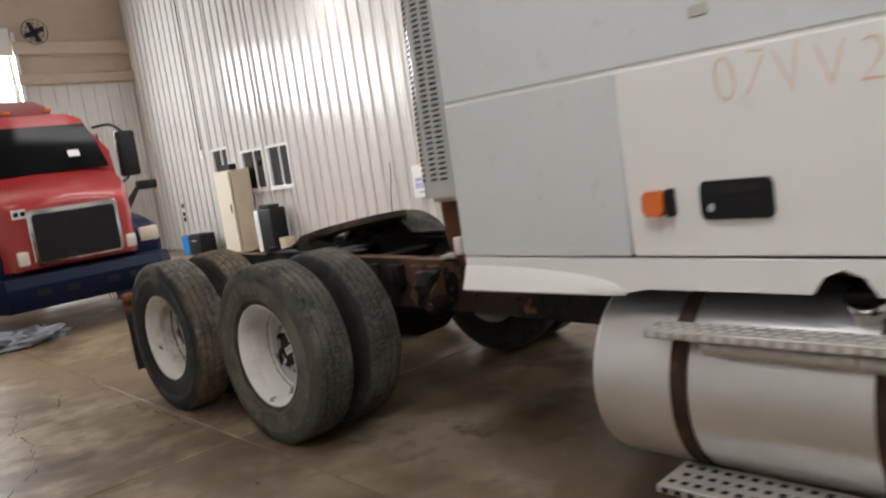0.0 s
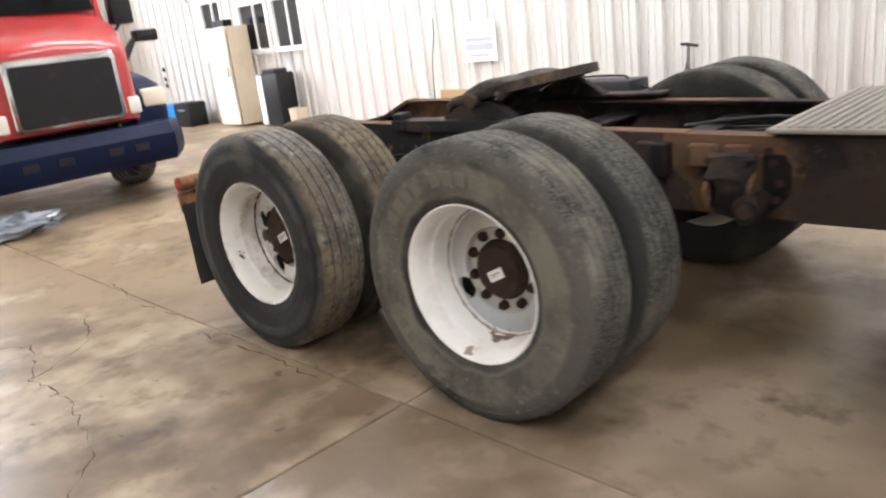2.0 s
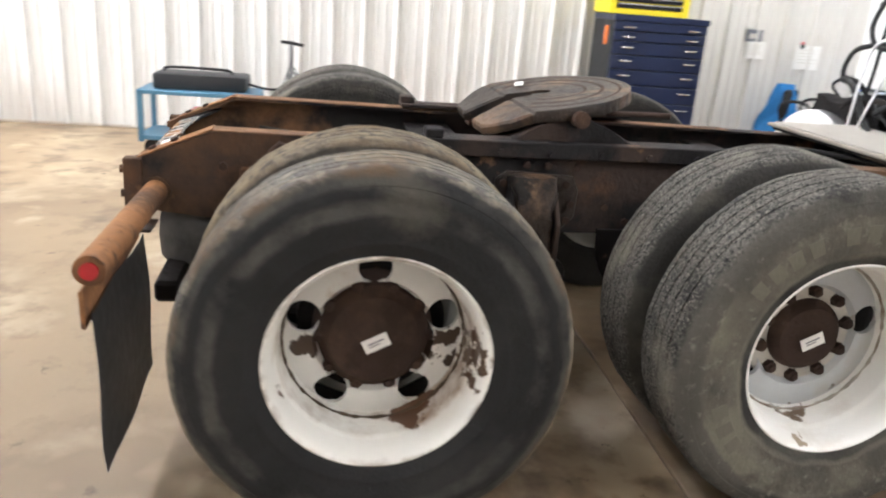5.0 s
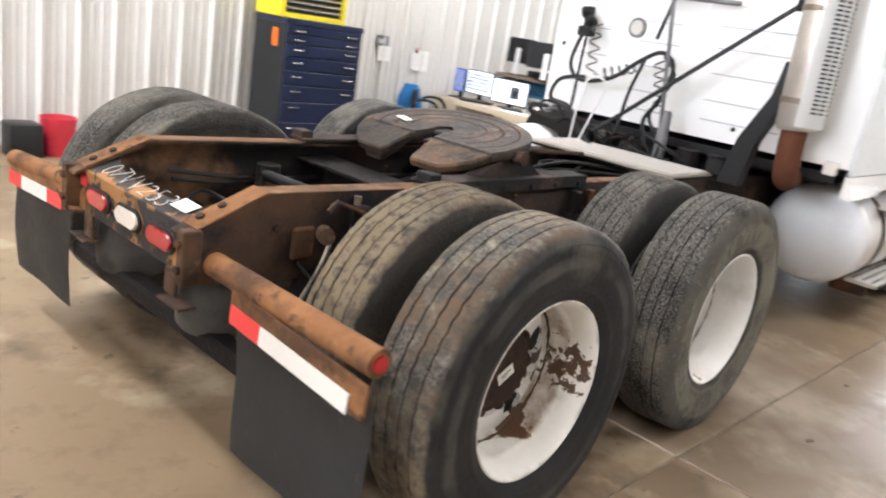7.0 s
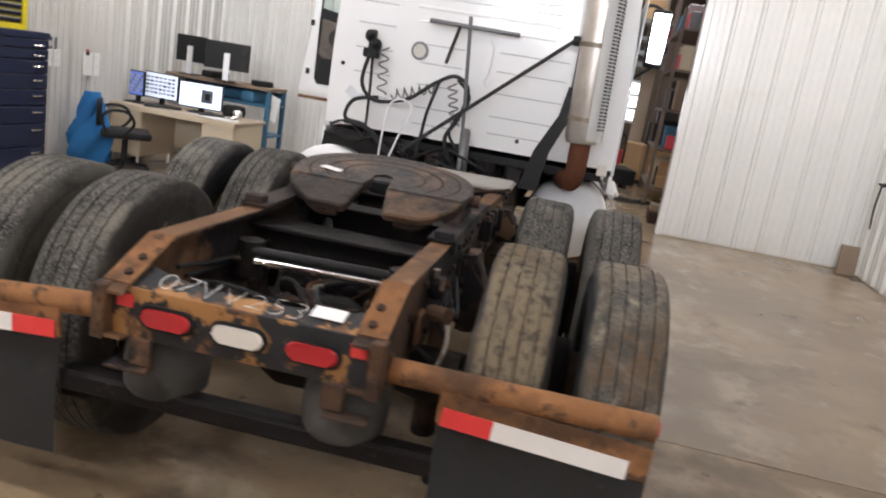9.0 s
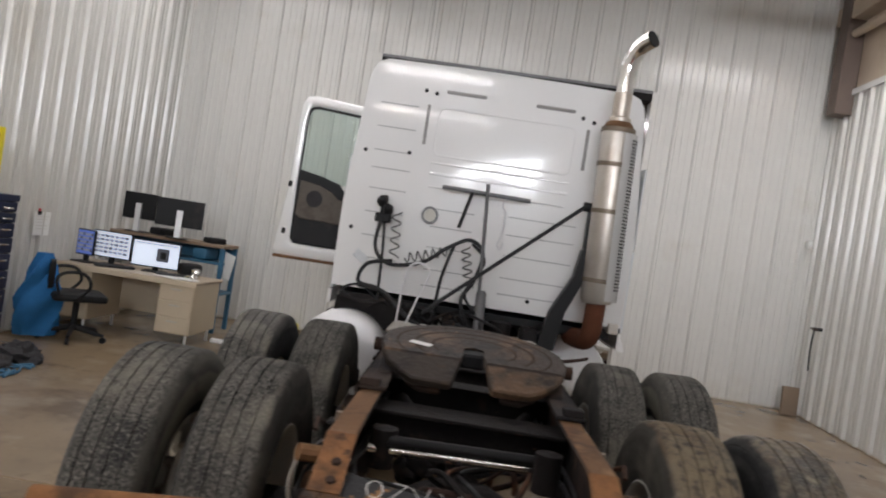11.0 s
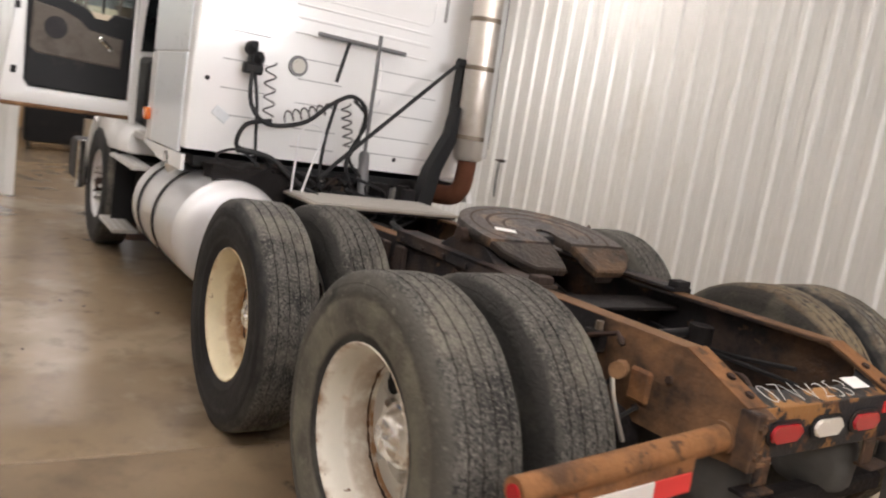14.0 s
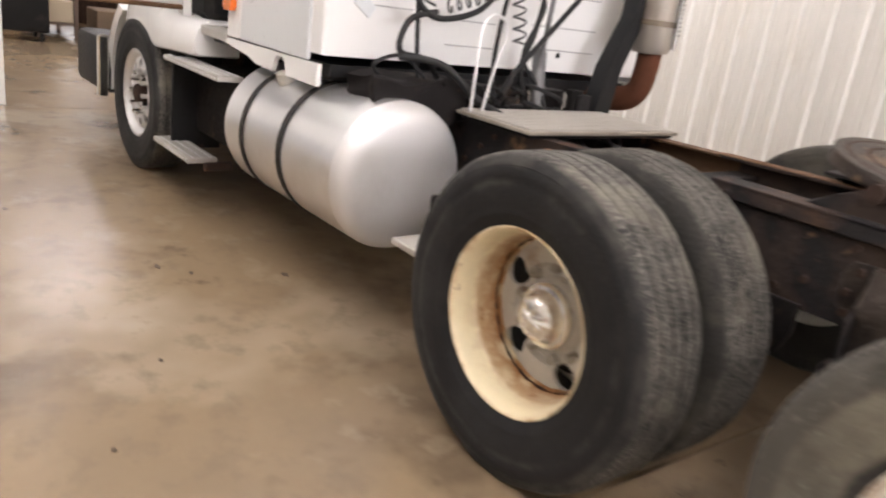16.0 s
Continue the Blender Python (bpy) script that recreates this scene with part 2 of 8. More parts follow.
M_PEEL = mat("peeling_black_paint", (0.026, 0.026, 0.028), 0.55, 0.0, 0.25, 5, 60, 0.2, [((0.33, 0.165, 0.06), 6.0, 0.52, 0.545), ((0.14, 0.07, 0.035), 9.0, 0.56, 0.62)], spec=0.25)
M_RUST = mat("orange_rust", (0.27, 0.128, 0.055), 0.8, 0.1, 0.25, 5, 60, 0.3, [((0.12, 0.062, 0.035), 6.0, 0.50, 0.70), ((0.095, 0.052, 0.030), 2.6, 0.53, 0.62), ((0.085, 0.047, 0.028), 17.0, 0.57, 0.65), ((0.38, 0.20, 0.09), 10.0, 0.6, 0.8)], spec=0.2)
M_GREASE = mat("greased_steel", (0.040, 0.030, 0.024), 0.55, 0.1, 0.4, 4, 40, 0.45, [((0.125, 0.076, 0.045), 3.2, 0.52, 0.62), ((0.018, 0.015, 0.014), 5.0, 0.50, 0.62), ((0.16, 0.10, 0.06), 11.0, 0.62, 0.70)], spec=0.25)
M_BLACKDIRT = mat("black_grime", (0.014, 0.012, 0.012), 0.65, 0.0, 0.35, 5, 40, 0.3, [((0.05, 0.034, 0.024), 4.0, 0.56, 0.72), ((0.075, 0.05, 0.034), 11.0, 0.64, 0.72)], spec=0.12)
M_BLACK = mat("black_plastic", (0.015, 0.015, 0.016), 0.5, 0, 0.2, 3, 40, 0.04, [((0.035, 0.031, 0.027), 4.0, 0.58, 0.75)], spec=0.2)
M_FLAP = mat("mud_flap_rubber", (0.060, 0.062, 0.065), 0.42, 0, 0.2, 2, 25, 0.06, [((0.085, 0.083, 0.077), 3.0, 0.55, 0.8), ((0.12, 0.115, 0.10), 14.0, 0.64, 0.72)], spec=0.4)
M_CABWHITE = mat("white_truck_paint", (0.84, 0.84, 0.835), 0.16, 0, 0.02, 0.8, 20, 0.004, [((0.62, 0.60, 0.56), 3.5, 0.68, 0.9)], 0.04, 0.4)
M_CABGREY = mat("light_grey_paint", (0.66, 0.69, 0.71), 0.3, 0, 0.03, 1, 20, 0.006, [((0.55, 0.55, 0.53), 3.0, 0.65, 0.9)], 0.05, 0.15)
M_GAP = mat("panel_gap", (0.03, 0.03, 0.03), 0.8, spec=0.1)
M_ALU = mat("brushed_aluminium", (0.78, 0.78, 0.79), 0.55, 0.7, 0.04, 3, 14, 0.0, [((0.62, 0.61, 0.60), 2.0, 0.55, 0.9)], 0.05)
M_FLANGE = mat("brown_rusted_flange", (0.165, 0.090, 0.047), 0.8, 0, 0.3, 4, 50, 0.3, [((0.07, 0.042, 0.028), 3.0, 0.5, 0.6), ((0.27, 0.15, 0.075), 6.0, 0.58, 0.68)], spec=0.2)
M_AIRBAG = mat("dusty_air_spring_rubber", (0.085, 0.083, 0.079), 0.8, 0, 0.25, 4, 40, 0.1, [((0.045, 0.044, 0.042), 4.0, 0.5, 0.65)], spec=0.2)
M_YELLOWDULL = mat("dull_yellow_paint", (0.42, 0.36, 0.14), 0.55, 0, 0.15, 4, 40, 0.05, [((0.16, 0.12, 0.07), 5.0, 0.55, 0.7)])
M_DECKALU = mat("dull_deck_aluminium", (0.37, 0.335, 0.285), 0.5, 0.45, 0.15, 5, 60, 0.06, [((0.22, 0.19, 0.155), 4.0, 0.52, 0.7), ((0.10, 0.08, 0.065), 9.0, 0.62, 0.7)])
M_NUTTAN = mat("tan_painted_nut", (0.36, 0.33, 0.28), 0.6, 0, 0.3, 8, 60, 0.1, [((0.16, 0.09, 0.05), 9.0, 0.5, 0.65)])
M_RAILGREY = mat("dull_grey_rail", (0.30, 0.29, 0.28), 0.55, 0, 0.2, 8, 60, 0.05)
M_PADDED = mat("grey_brown_padding", (0.125, 0.108, 0.092), 0.7, 0, 0.2, 6, 60, 0.1, [((0.06, 0.05, 0.045), 5.0, 0.5, 0.7)], spec=0.25)
M_CLAMP = mat("stained_band", (0.20, 0.16, 0.12), 0.5, 0.6, 0.3, 8, 60, 0.1)
# grey that stands in for the shade along the white back panel's pressed ribs
M_RIBSHADE = mat("dirt_in_crease", (0.36, 0.36, 0.37), 0.6, 0, 0.2, 6, 40, 0.0)
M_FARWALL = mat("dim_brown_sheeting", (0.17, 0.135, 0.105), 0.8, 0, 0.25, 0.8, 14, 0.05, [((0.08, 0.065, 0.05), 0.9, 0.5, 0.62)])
M_GALV = mat("galvanised_steel", (0.17, 0.17, 0.175), 0.5, 0.4, 0.15, 5, 50, 0.03)
M_DISCWHITE = mat("stained_white_disc", (0.50, 0.52, 0.535), 0.4, 0, 0.1, 4, 40, 0.03, [((0.42, 0.37, 0.31), 4.0, 0.5, 0.76), ((0.10, 0.06, 0.035), 9.0, 0.68, 0.71)])
M_TYREWORD = mat("worn_dusty_lettering", (0.150, 0.140, 0.113), 0.9, 0, 0.12, 6, 60, 0.2, spec=0.1)
M_TANKALU = mat("brushed_tank_aluminium", (0.80, 0.80, 0.81), 0.29, 0.82, 0.04, 3, 14, 0.0, [((0.62, 0.61, 0.60), 2.0, 0.55, 0.9)], 0.0)
M_ALUTREAD = mat("tread_aluminium", (0.52, 0.50, 0.465), 0.46, 0.5, 0.1, 5, 60, 0.06, [((0.38, 0.35, 0.31), 5.0, 0.58, 0.8)])
M_CHROME = mat("chrome", (0.80, 0.79, 0.77), 0.10, 1.0, 0.05, 3, 40, 0.01, [((0.45, 0.38, 0.30), 6.0, 0.66, 0.85)], 0.05)
M_HUBCAP = mat("polished_hub_cap", (0.88, 0.86, 0.82), 0.24, 0.75, 0.06, 3, 40, 0.02, [((0.60, 0.52, 0.42), 7.0, 0.62, 0.8)], 0.06)
M_STACK = mat("stainless_stack", (0.62, 0.58, 0.53), 0.40, 0.85, 0.08, 2, 30, 0.0, [((0.42, 0.35, 0.28), 2.4, 0.52, 0.8), ((0.28, 0.20, 0.14), 5.0, 0.64, 0.8)], 0.04)
M_PIPE_RUST = mat("rusted_pipe", (0.115, 0.045, 0.026), 0.85, 0.1, 0.25, 6, 60, 0.25, spec=0.15)
M_STRAP = mat("rusted_strap", (0.055, 0.035, 0.028), 0.7, 0.3, 0.3, 6, 60, 0.2, [((0.17, 0.075, 0.035), 6.0, 0.5, 0.66)], spec=0.2)
M_STRAPBLACK = mat("black_strap", (0.03, 0.028, 0.027), 0.6, 0.2, 0.3, 6, 60, 0.1, spec=0.2)
M_REDLENS = mat("red_lens", (0.40, 0.018, 0.025), 0.2, 0, 0.08, 6, 60, 0.02, (), 0.05, 0.5)
M_WHITELENS = mat("clear_lens", (0.72, 0.68, 0.62), 0.25, 0, 0.06, 6, 60, 0.02, (), 0.05, 0.4)
M_AMBER = mat("amber_lens", (0.75, 0.16, 0.02), 0.25, 0, 0.1, 6, 60, 0.02, (), 0.05, 0.5)
M_REFLRED = mat("red_reflective_tape", (0.72, 0.05, 0.05), 0.35, 0, 0.08, 8, 90, 0.02)
M_REFLWHITE = mat("white_reflective_tape", (0.78, 0.76, 0.73), 0.35, 0, 0.05, 8, 90, 0.02, [((0.5, 0.45, 0.4), 6.0, 0.62, 0.8)])
M_PAPER = mat("white_paper", (0.82, 0.82, 0.80), 0.7, 0, 0.03, 6, 40, 0.02)
M_INK = mat("printed_ink", (0.10, 0.10, 0.14), 0.7)
M_CHALK = mat("white_chalk", (0.75, 0.74, 0.72), 0.9, 0, 0.2, 20, 90, 0.1)
M_CRAYON = mat("orange_crayon", (0.70, 0.50, 0.38), 0.8, 0, 0.2, 20, 90, 0.1)
M_HOSE = mat("black_hose", (0.02, 0.02, 0.021), 0.5, 0, 0.2, 8, 60, 0.05, spec=0.25)
M_COIL = mat("grey_coil", (0.10, 0.10, 0.10), 0.45, 0, 0.2, 8, 60, 0.05)
M_DARKGLASS = mat("dark_glass", (0.018, 0.022, 0.024), 0.06, 0, 0.1, 2, 20, 0.0, (), 0.02, 0.5)
M_WINDSCREEN = mat("shaded_windscreen", (0.012, 0.013, 0.014), 0.12, 0, 0.1, 2, 20, 0.0, (), 0.02)
M_WINDSCREEN.node_tree.nodes["Principled BSDF"].inputs["Specular IOR Level"].default_value = 0.12
M_TEALGLASS = mat("tinted_glass", (0.70, 0.82, 0.78), 0.03, 0, 0.03, 2, 20, 0.0, (), 0.0)
M_TEALGLASS.node_tree.nodes["Principled BSDF"].inputs["Transmission Weight"].default_value = 1.0
M_REDPAINT = mat("red_truck_paint", (0.36, 0.026, 0.026), 0.28, 0, 0.05, 1, 8, 0.0, [((0.48, 0.075, 0.05), 1.5, 0.6, 0.9)], 0.005, 0.2)
M_NAVYPAINT = mat("navy_paint", (0.007, 0.012, 0.036), 0.45, 0, 0.12, 2, 30, 0.02, [((0.025, 0.025, 0.03), 3.0, 0.6, 0.85)], 0.06, 0.0, spec=0.1)
M_NAVYTOOL = mat("navy_tool_chest", (0.010, 0.018, 0.055), 0.36, 0, 0.1, 2, 30, 0.01)
M_DARKSIDE = mat("charcoal_tool_chest", (0.025, 0.026, 0.028), 0.45, 0, 0.12, 2, 30, 0.02, spec=0.25)
M_YELLOW = mat("yellow_paint", (0.80, 0.66, 0.02), 0.4, 0, 0.06, 3, 30, 0.02)
M_BEIGE = mat("beige_enamel", (0.58, 0.49, 0.36), 0.45, 0, 0.06, 2, 30, 0.02, [((0.44, 0.35, 0.24), 3.0, 0.62, 0.85)])
M_DESKTOP = mat("desk_laminate", (0.42, 0.34, 0.25), 0.5, 0, 0.12, 3, 40, 0.03)
M_BLUECLOTH = mat("blue_cloth", (0.03, 0.20, 0.52), 0.85, 0, 0.2, 5, 70, 0.2)
M_BLUESTEEL = mat("blue_steel", (0.04, 0.14, 0.24), 0.5, 0.1, 0.15, 3, 30, 0.05)
M_GREYCLOTH = mat("grey_cloth", (0.05, 0.048, 0.05), 0.9, 0, 0.3, 5, 60, 0.3, spec=0.1)
M_CARD = mat("cardboard", (0.42, 0.27, 0.14), 0.8, 0, 0.1, 3, 30, 0.04)
M_WOOD = mat("weathered_wood", (0.22, 0.16, 0.11), 0.75, 0, 0.2, 3, 40, 0.15)
M_PINK = mat("red_lacquer", (0.60, 0.035, 0.06), 0.4, 0, 0.1, 3, 40, 0.02)
M_CREAMDOOR = mat("pale_cream_enamel", (0.74, 0.68, 0.54), 0.4, 0, 0.05, 2, 30, 0.02)
M_BRIGHTBLUE = mat("bright_blue_plastic", (0.02, 0.22, 0.60), 0.4, 0, 0.06, 3, 30, 0.01)
M_CARTBLUE = mat("light_blue_steel", (0.065, 0.17, 0.26), 0.45, 0.1, 0.12, 3, 30, 0.04)
M_INKBROWN = mat("dark_print", (0.06, 0.045, 0.035), 0.7, 0, 0.15, 6, 40, 0.02)
M_SIGNBLUE = mat("faded_blue_print", (0.42, 0.45, 0.70), 0.6)
M_SIGNGREY = mat("faded_grey_print", (0.40, 0.42, 0.52), 0.6)
M_PLASTIC = mat("crumpled_plastic", (0.30, 0.33, 0.38), 0.22, 0, 0.15, 6, 30, 0.15, [((0.14, 0.155, 0.18), 5.0, 0.5, 0.7)], 0.1, 0.4)
M_SCREEN = glow("lit_screen", (0.72, 0.80, 0.92), 0.9)
M_SCREENBLUE = glow("lit_blue_screen", (0.10, 0.16, 0.45), 0.8)
M_SCREENGREY = mat("screen_detail", (0.12, 0.13, 0.16), 0.4)
M_LAMP = glow("lamp_diffuser", (1.0, 0.96, 0.9), 6.0)
M_OVERCAST = glow("overcast_light", (0.95, 0.98, 1.0), 2.2)
M_DAY = glow("daylight_sheet", (0.95, 0.98, 1.0), 3.2)

# ---- mesh helpers ----


def axes(x0, x1, kx, y1, ky, z0, z1, kz):
    """Working axes for a group of parts: x0 lies at x1, y = 0 at y1, z0 at z1, each with its own measure."""
    return Matrix(((kx, 0, 0, x1 - kx * x0), (0, ky, 0, y1), (0, 0, kz, z1 - kz * z0), (0, 0, 0, 1)))


WORK = [Matrix.Identity(4)]


def part(name, bm, material, parent=None, label="", sharp=35.0):
    bm.transform(WORK[0])
    me = bpy.data.meshes.new(name)
    bm.to_mesh(me)
    bm.free()
    me.shade_smooth()
    me.set_sharp_from_angle(angle=radians(sharp))
    me.materials.append(material)
    ob = new(name, me)
    ob.parent = parent
    if label:
        ob["label"] = label
    return ob


def empty(name, m, label, category, group="", kind=""):
    ob = new(name)
    ob.empty_display_size = 0.2
    ob.matrix_world = m
    return tagged(ob, label, category, group, kind)


def box(bm, x0, x1, y0, y1, z0, z1, bevel=0.0, m=None, seg=1):
    r = bmesh.ops.create_cube(bm, size=1.0)
    vs = r["verts"]
    t = Matrix.Translation(((x0 + x1) / 2, (y0 + y1) / 2, (z0 + z1) / 2)) @ Matrix.Diagonal((abs(x1 - x0), abs(y1 - y0), abs(z1 - z0), 1))
    bmesh.ops.transform(bm, matrix=(m @ t) if m else t, verts=vs)
    if bevel:
        es = list({e for v in vs for e in v.link_edges})
        bmesh.ops.bevel(bm, geom=es, offset=bevel, segments=seg, affect="EDGES", profile=0.5)
    return bm


def B_(*a, **k):
    return box(bmesh.new(), *a, **k)


def rings(bm, loops, close_a=False, close_b=False, wrap=True):
    """Skins a list of vertex loops."""
    rows = [[bm.verts.new(p) for p in loop] for loop in loops]
    n = len(rows[0])
    for a, b in zip(rows, rows[1:]):
        for i in range(n if wrap else n - 1):
            j = (i + 1) % n
            bm.faces.new((a[i], a[j], b[j], b[i]))
    if close_a:
        bm.faces.new(rows[0][::-1])
    if close_b:
        bm.faces.new(rows[-1])
    return rows


def lathe(bm, profile, seg=48, wobble=None, caps=(False, False), m=None):
    """Turns a profile of (s, r) about the local Y axis."""
    loops = []
    for k in range(seg):
        a = 2 * math.pi * k / seg
        loop = []
        for s, r in profile:
            ds = wobble(k, s, r) if wobble else 0.0
            p = Vector((r * math.cos(a), s + ds, r * math.sin(a)))
            loop.append(m @ p if m else p)
        loops.append(loop)
    rows = [[bm.verts.new(p) for p in loop] for loop in loops]
    n = len(profile)
    for k in range(seg):
        a, b = rows[k], rows[(k + 1) % seg]
        for i in range(n - 1):
            bm.faces.new((a[i], a[i + 1], b[i + 1], b[i]))
    if caps[0]:
        bm.faces.new([r[0] for r in rows])
    if caps[1]:
        bm.faces.new([r[-1] for r in rows][::-1])
    return rows


def frame_at(d):
    d = d.normalized()
    up = Vector((0, 0, 1)) if abs(d.z) < 0.9 else Vector((1, 0, 0))
    a = d.cross(up).normalized()
    return a, d.cross(a).normalized()


def tube(bm, pts, r, seg=10, caps=True):
    pts = [Vector(p) for p in pts]
    loops = []
    a = None
    for i, p in enumerate(pts):
        d = (pts[min(i + 1, len(pts) - 1)] - pts[max(i - 1, 0)]).normalized()
        if a is None:
            a, b = frame_at(d)
        else:
            a = (a - d * a.dot(d)).normalized()
            b = d.cross(a)
        rr = r[i] if isinstance(r, (list, tuple)) else r
        loops.append([p + (a * math.cos(t) + b * math.sin(t)) * rr for t in (2 * math.pi * k / seg for k in range(seg))])
    rings(bm, loops, caps, caps)
    return bm


def T_(pts, r, seg=10):
    return tube(bmesh.new(), pts, r, seg)


def curve_pts(pts, n=8):
    """A smooth way through some points."""
    pts = [Vector(p) for p in pts]
    out = []
    for i in range(len(pts) - 1):
        p0, p1, p2, p3 = pts[max(i - 1, 0)], pts[i], pts[i + 1], pts[min(i + 2, len(pts) - 1)]
        for k in range(n):
            t = k / n
            out.append(0.5 * (2 * p1 + (p2 - p0) * t + (2 * p0 - 5 * p1 + 4 * p2 - p3) * t * t + (3 * p1 - p0 - 3 * p2 + p3) * t ** 3))
    out.append(pts[-1])
    return out


def prism(bm, outline, z0, z1, m=None, bevel=0.0):
    """An outline in x and y raised from z0 to z1."""
    lo = [bm.verts.new((m @ Vector((x, y, z0))) if m else (x, y, z0)) for x, y in outline]
    hi = [bm.verts.new((m @ Vector((x, y, z1))) if m else (x, y, z1)) for x, y in outline]
    n = len(outline)
    fs = [bm.faces.new(lo[::-1]), bm.faces.new(hi)]
    for i in range(n):
        fs.append(bm.faces.new((lo[i], lo[(i + 1) % n], hi[(i + 1) % n], hi[i])))
    if bevel:
        bmesh.ops.bevel(bm, geom=list({e for f in fs[:2] for e in f.edges}), offset=bevel, segments=1, affect="EDGES")
    bmesh.ops.recalc_face_normals(bm, faces=bm.faces[:])
    return bm


def round_rect(cx, cy, w, h, r, n=5):
    out = []
    for sx, sy, a0 in ((1, 1, 0), (-1, 1, 90), (-1, -1, 180), (1, -1, 270)):
        for k in range(n + 1):
            a = radians(a0 + 90 * k / n)
            out.append((cx + sx * (w / 2 - r) + r * math.cos(a), cy + sy * (h / 2 - r) + r * math.sin(a)))
    return out


def handwriting(name, text, size, m, material, parent, label="", depth=0.001, thin=0.0, space=1.0, seed=5):
    """Loose hand-drawn characters along local x, each a part of its own."""
    rnd = random.Random(seed)

    def char_mesh(s):
        cu = bpy.data.curves.new(name, "FONT")
        cu.body, cu.size, cu.extrude, cu.align_y, cu.offset, cu.space_character = s, size, depth, "CENTER", -thin, space
        tmp = bpy.data.objects.new(name, cu)
        me = bpy.data.meshes.new_from_object(tmp)
        bpy.data.objects.remove(tmp)
        xs = [v.co.x for v in me.vertices]
        return me, min(xs), max(xs)

    whole, w0, w1 = char_mesh(text)
    bpy.data.meshes.remove(whole)
    glyphs = [char_mesh(c) for c in text]
    gap = ((w1 - w0) - sum(b - a for me, a, b in glyphs)) / (len(text) - 1)
    x = -(w1 - w0) / 2
    for me, a, b in glyphs:
        me.materials.append(material)
        ob = new(name, me)
        ob.parent = parent
        grow = rnd.uniform(0.92, 1.14)
        ob.matrix_local = WORK[0] @ m @ pose(x + (b - a) / 2, rnd.uniform(-0.05, 0.05) * size, 0, 0, 0, rnd.uniform(-9, 9)) @ Matrix.Diagonal((rnd.uniform(0.95, 1.12), grow, 1, 1)) @ Matrix.Translation((-(a + b) / 2, 0, 0))
        if label:
            ob["label"] = label
        x += b - a + gap


# ---- the building ----


def setting(name, bm, material, label, category, sharp=35.0):
    ob = part(name, bm, material, None, "", sharp)
    ob.matrix_world = B
    return tagged(ob, label, category, "", "structure")


RIB, PANEL = 0.305, 0.915
_panels = {}


def panel_mesh(width, z0, z1):
    """A ribbed steel liner panel lying along +x, its face towards -y."""
    key = (round(width, 3), round(z0, 3), round(z1, 3))
    if key not in _panels:
        xs = []
        for k in range(int(width / RIB) + 1):
            o = k * RIB
            xs += [(o + 0.0, 0), (o + 0.007, -0.022), (o + 0.014, -0.038), (o + 0.022, -0.043), (o + 0.042, -0.043), (o + 0.050, -0.038), (o + 0.057, -0.022), (o + 0.064, 0), (o + 0.128, 0), (o + 0.135, -0.008), (o + 0.155, -0.008), (o + 0.162, 0), (o + 0.212, 0), (o + 0.219, -0.008), (o + 0.239, -0.008), (o + 0.246, 0)]
        xs = [p for p in xs if p[0] < width - 0.002] + [(width - 0.001, 0)]
        bm = bmesh.new()
        rings(bm, [[Vector((x, y, z)) for x, y in xs] for z in (z1, z0)], wrap=False)
        me = bpy.data.meshes.new("liner_panel")
        bm.to_mesh(me)
        bm.free()
        me.materials.append(M_LINER)
        _panels[key] = me
    return _panels[key]


def panels_along(wall, origin, turn, length, z0, z1, offset=0.0):
    """Liner panels side by side along a wall, from its start."""
    x = 0.0
    first = PANEL - offset if offset else PANEL
    while x < length - 0.01:
        w = min(first if x == 0 else PANEL, length - x)
        ob = new("liner_panel", panel_mesh(w, z0, z1))
        ob.parent = wall
        ob.matrix_local = Matrix.Translation(origin) @ Matrix.Rotation(radians(turn), 4, "Z") @ Matrix.Translation((x, 0, 0))
        x += w


# floor: cast slabs with open joints between them
U_JOINTS = [-15.0, -10.6, -4.78, 1.03, 7.38, 13.3, 22.0]
V_JOINTS = [-9.0, -4.24, -1.27, 4.53, 9.0]
floor = setting("floor", B_(-15.0, 22.0, -9.0, 9.0, -0.25, -0.012), M_JOINT, "stained tan concrete shop floor with open joints", "floor")
for i in range(len(U_JOINTS) - 1):
    for j in range(len(V_JOINTS) - 1):
        g = 0.0045
        part("slab", B_(U_JOINTS[i] + g, U_JOINTS[i + 1] - g, V_JOINTS[j] + g, V_JOINTS[j + 1] - g, -0.2, 0.0, 0.004), M_OLDCONCRETE if U_JOINTS[i] < 1.0 else M_CONCRETE, floor)


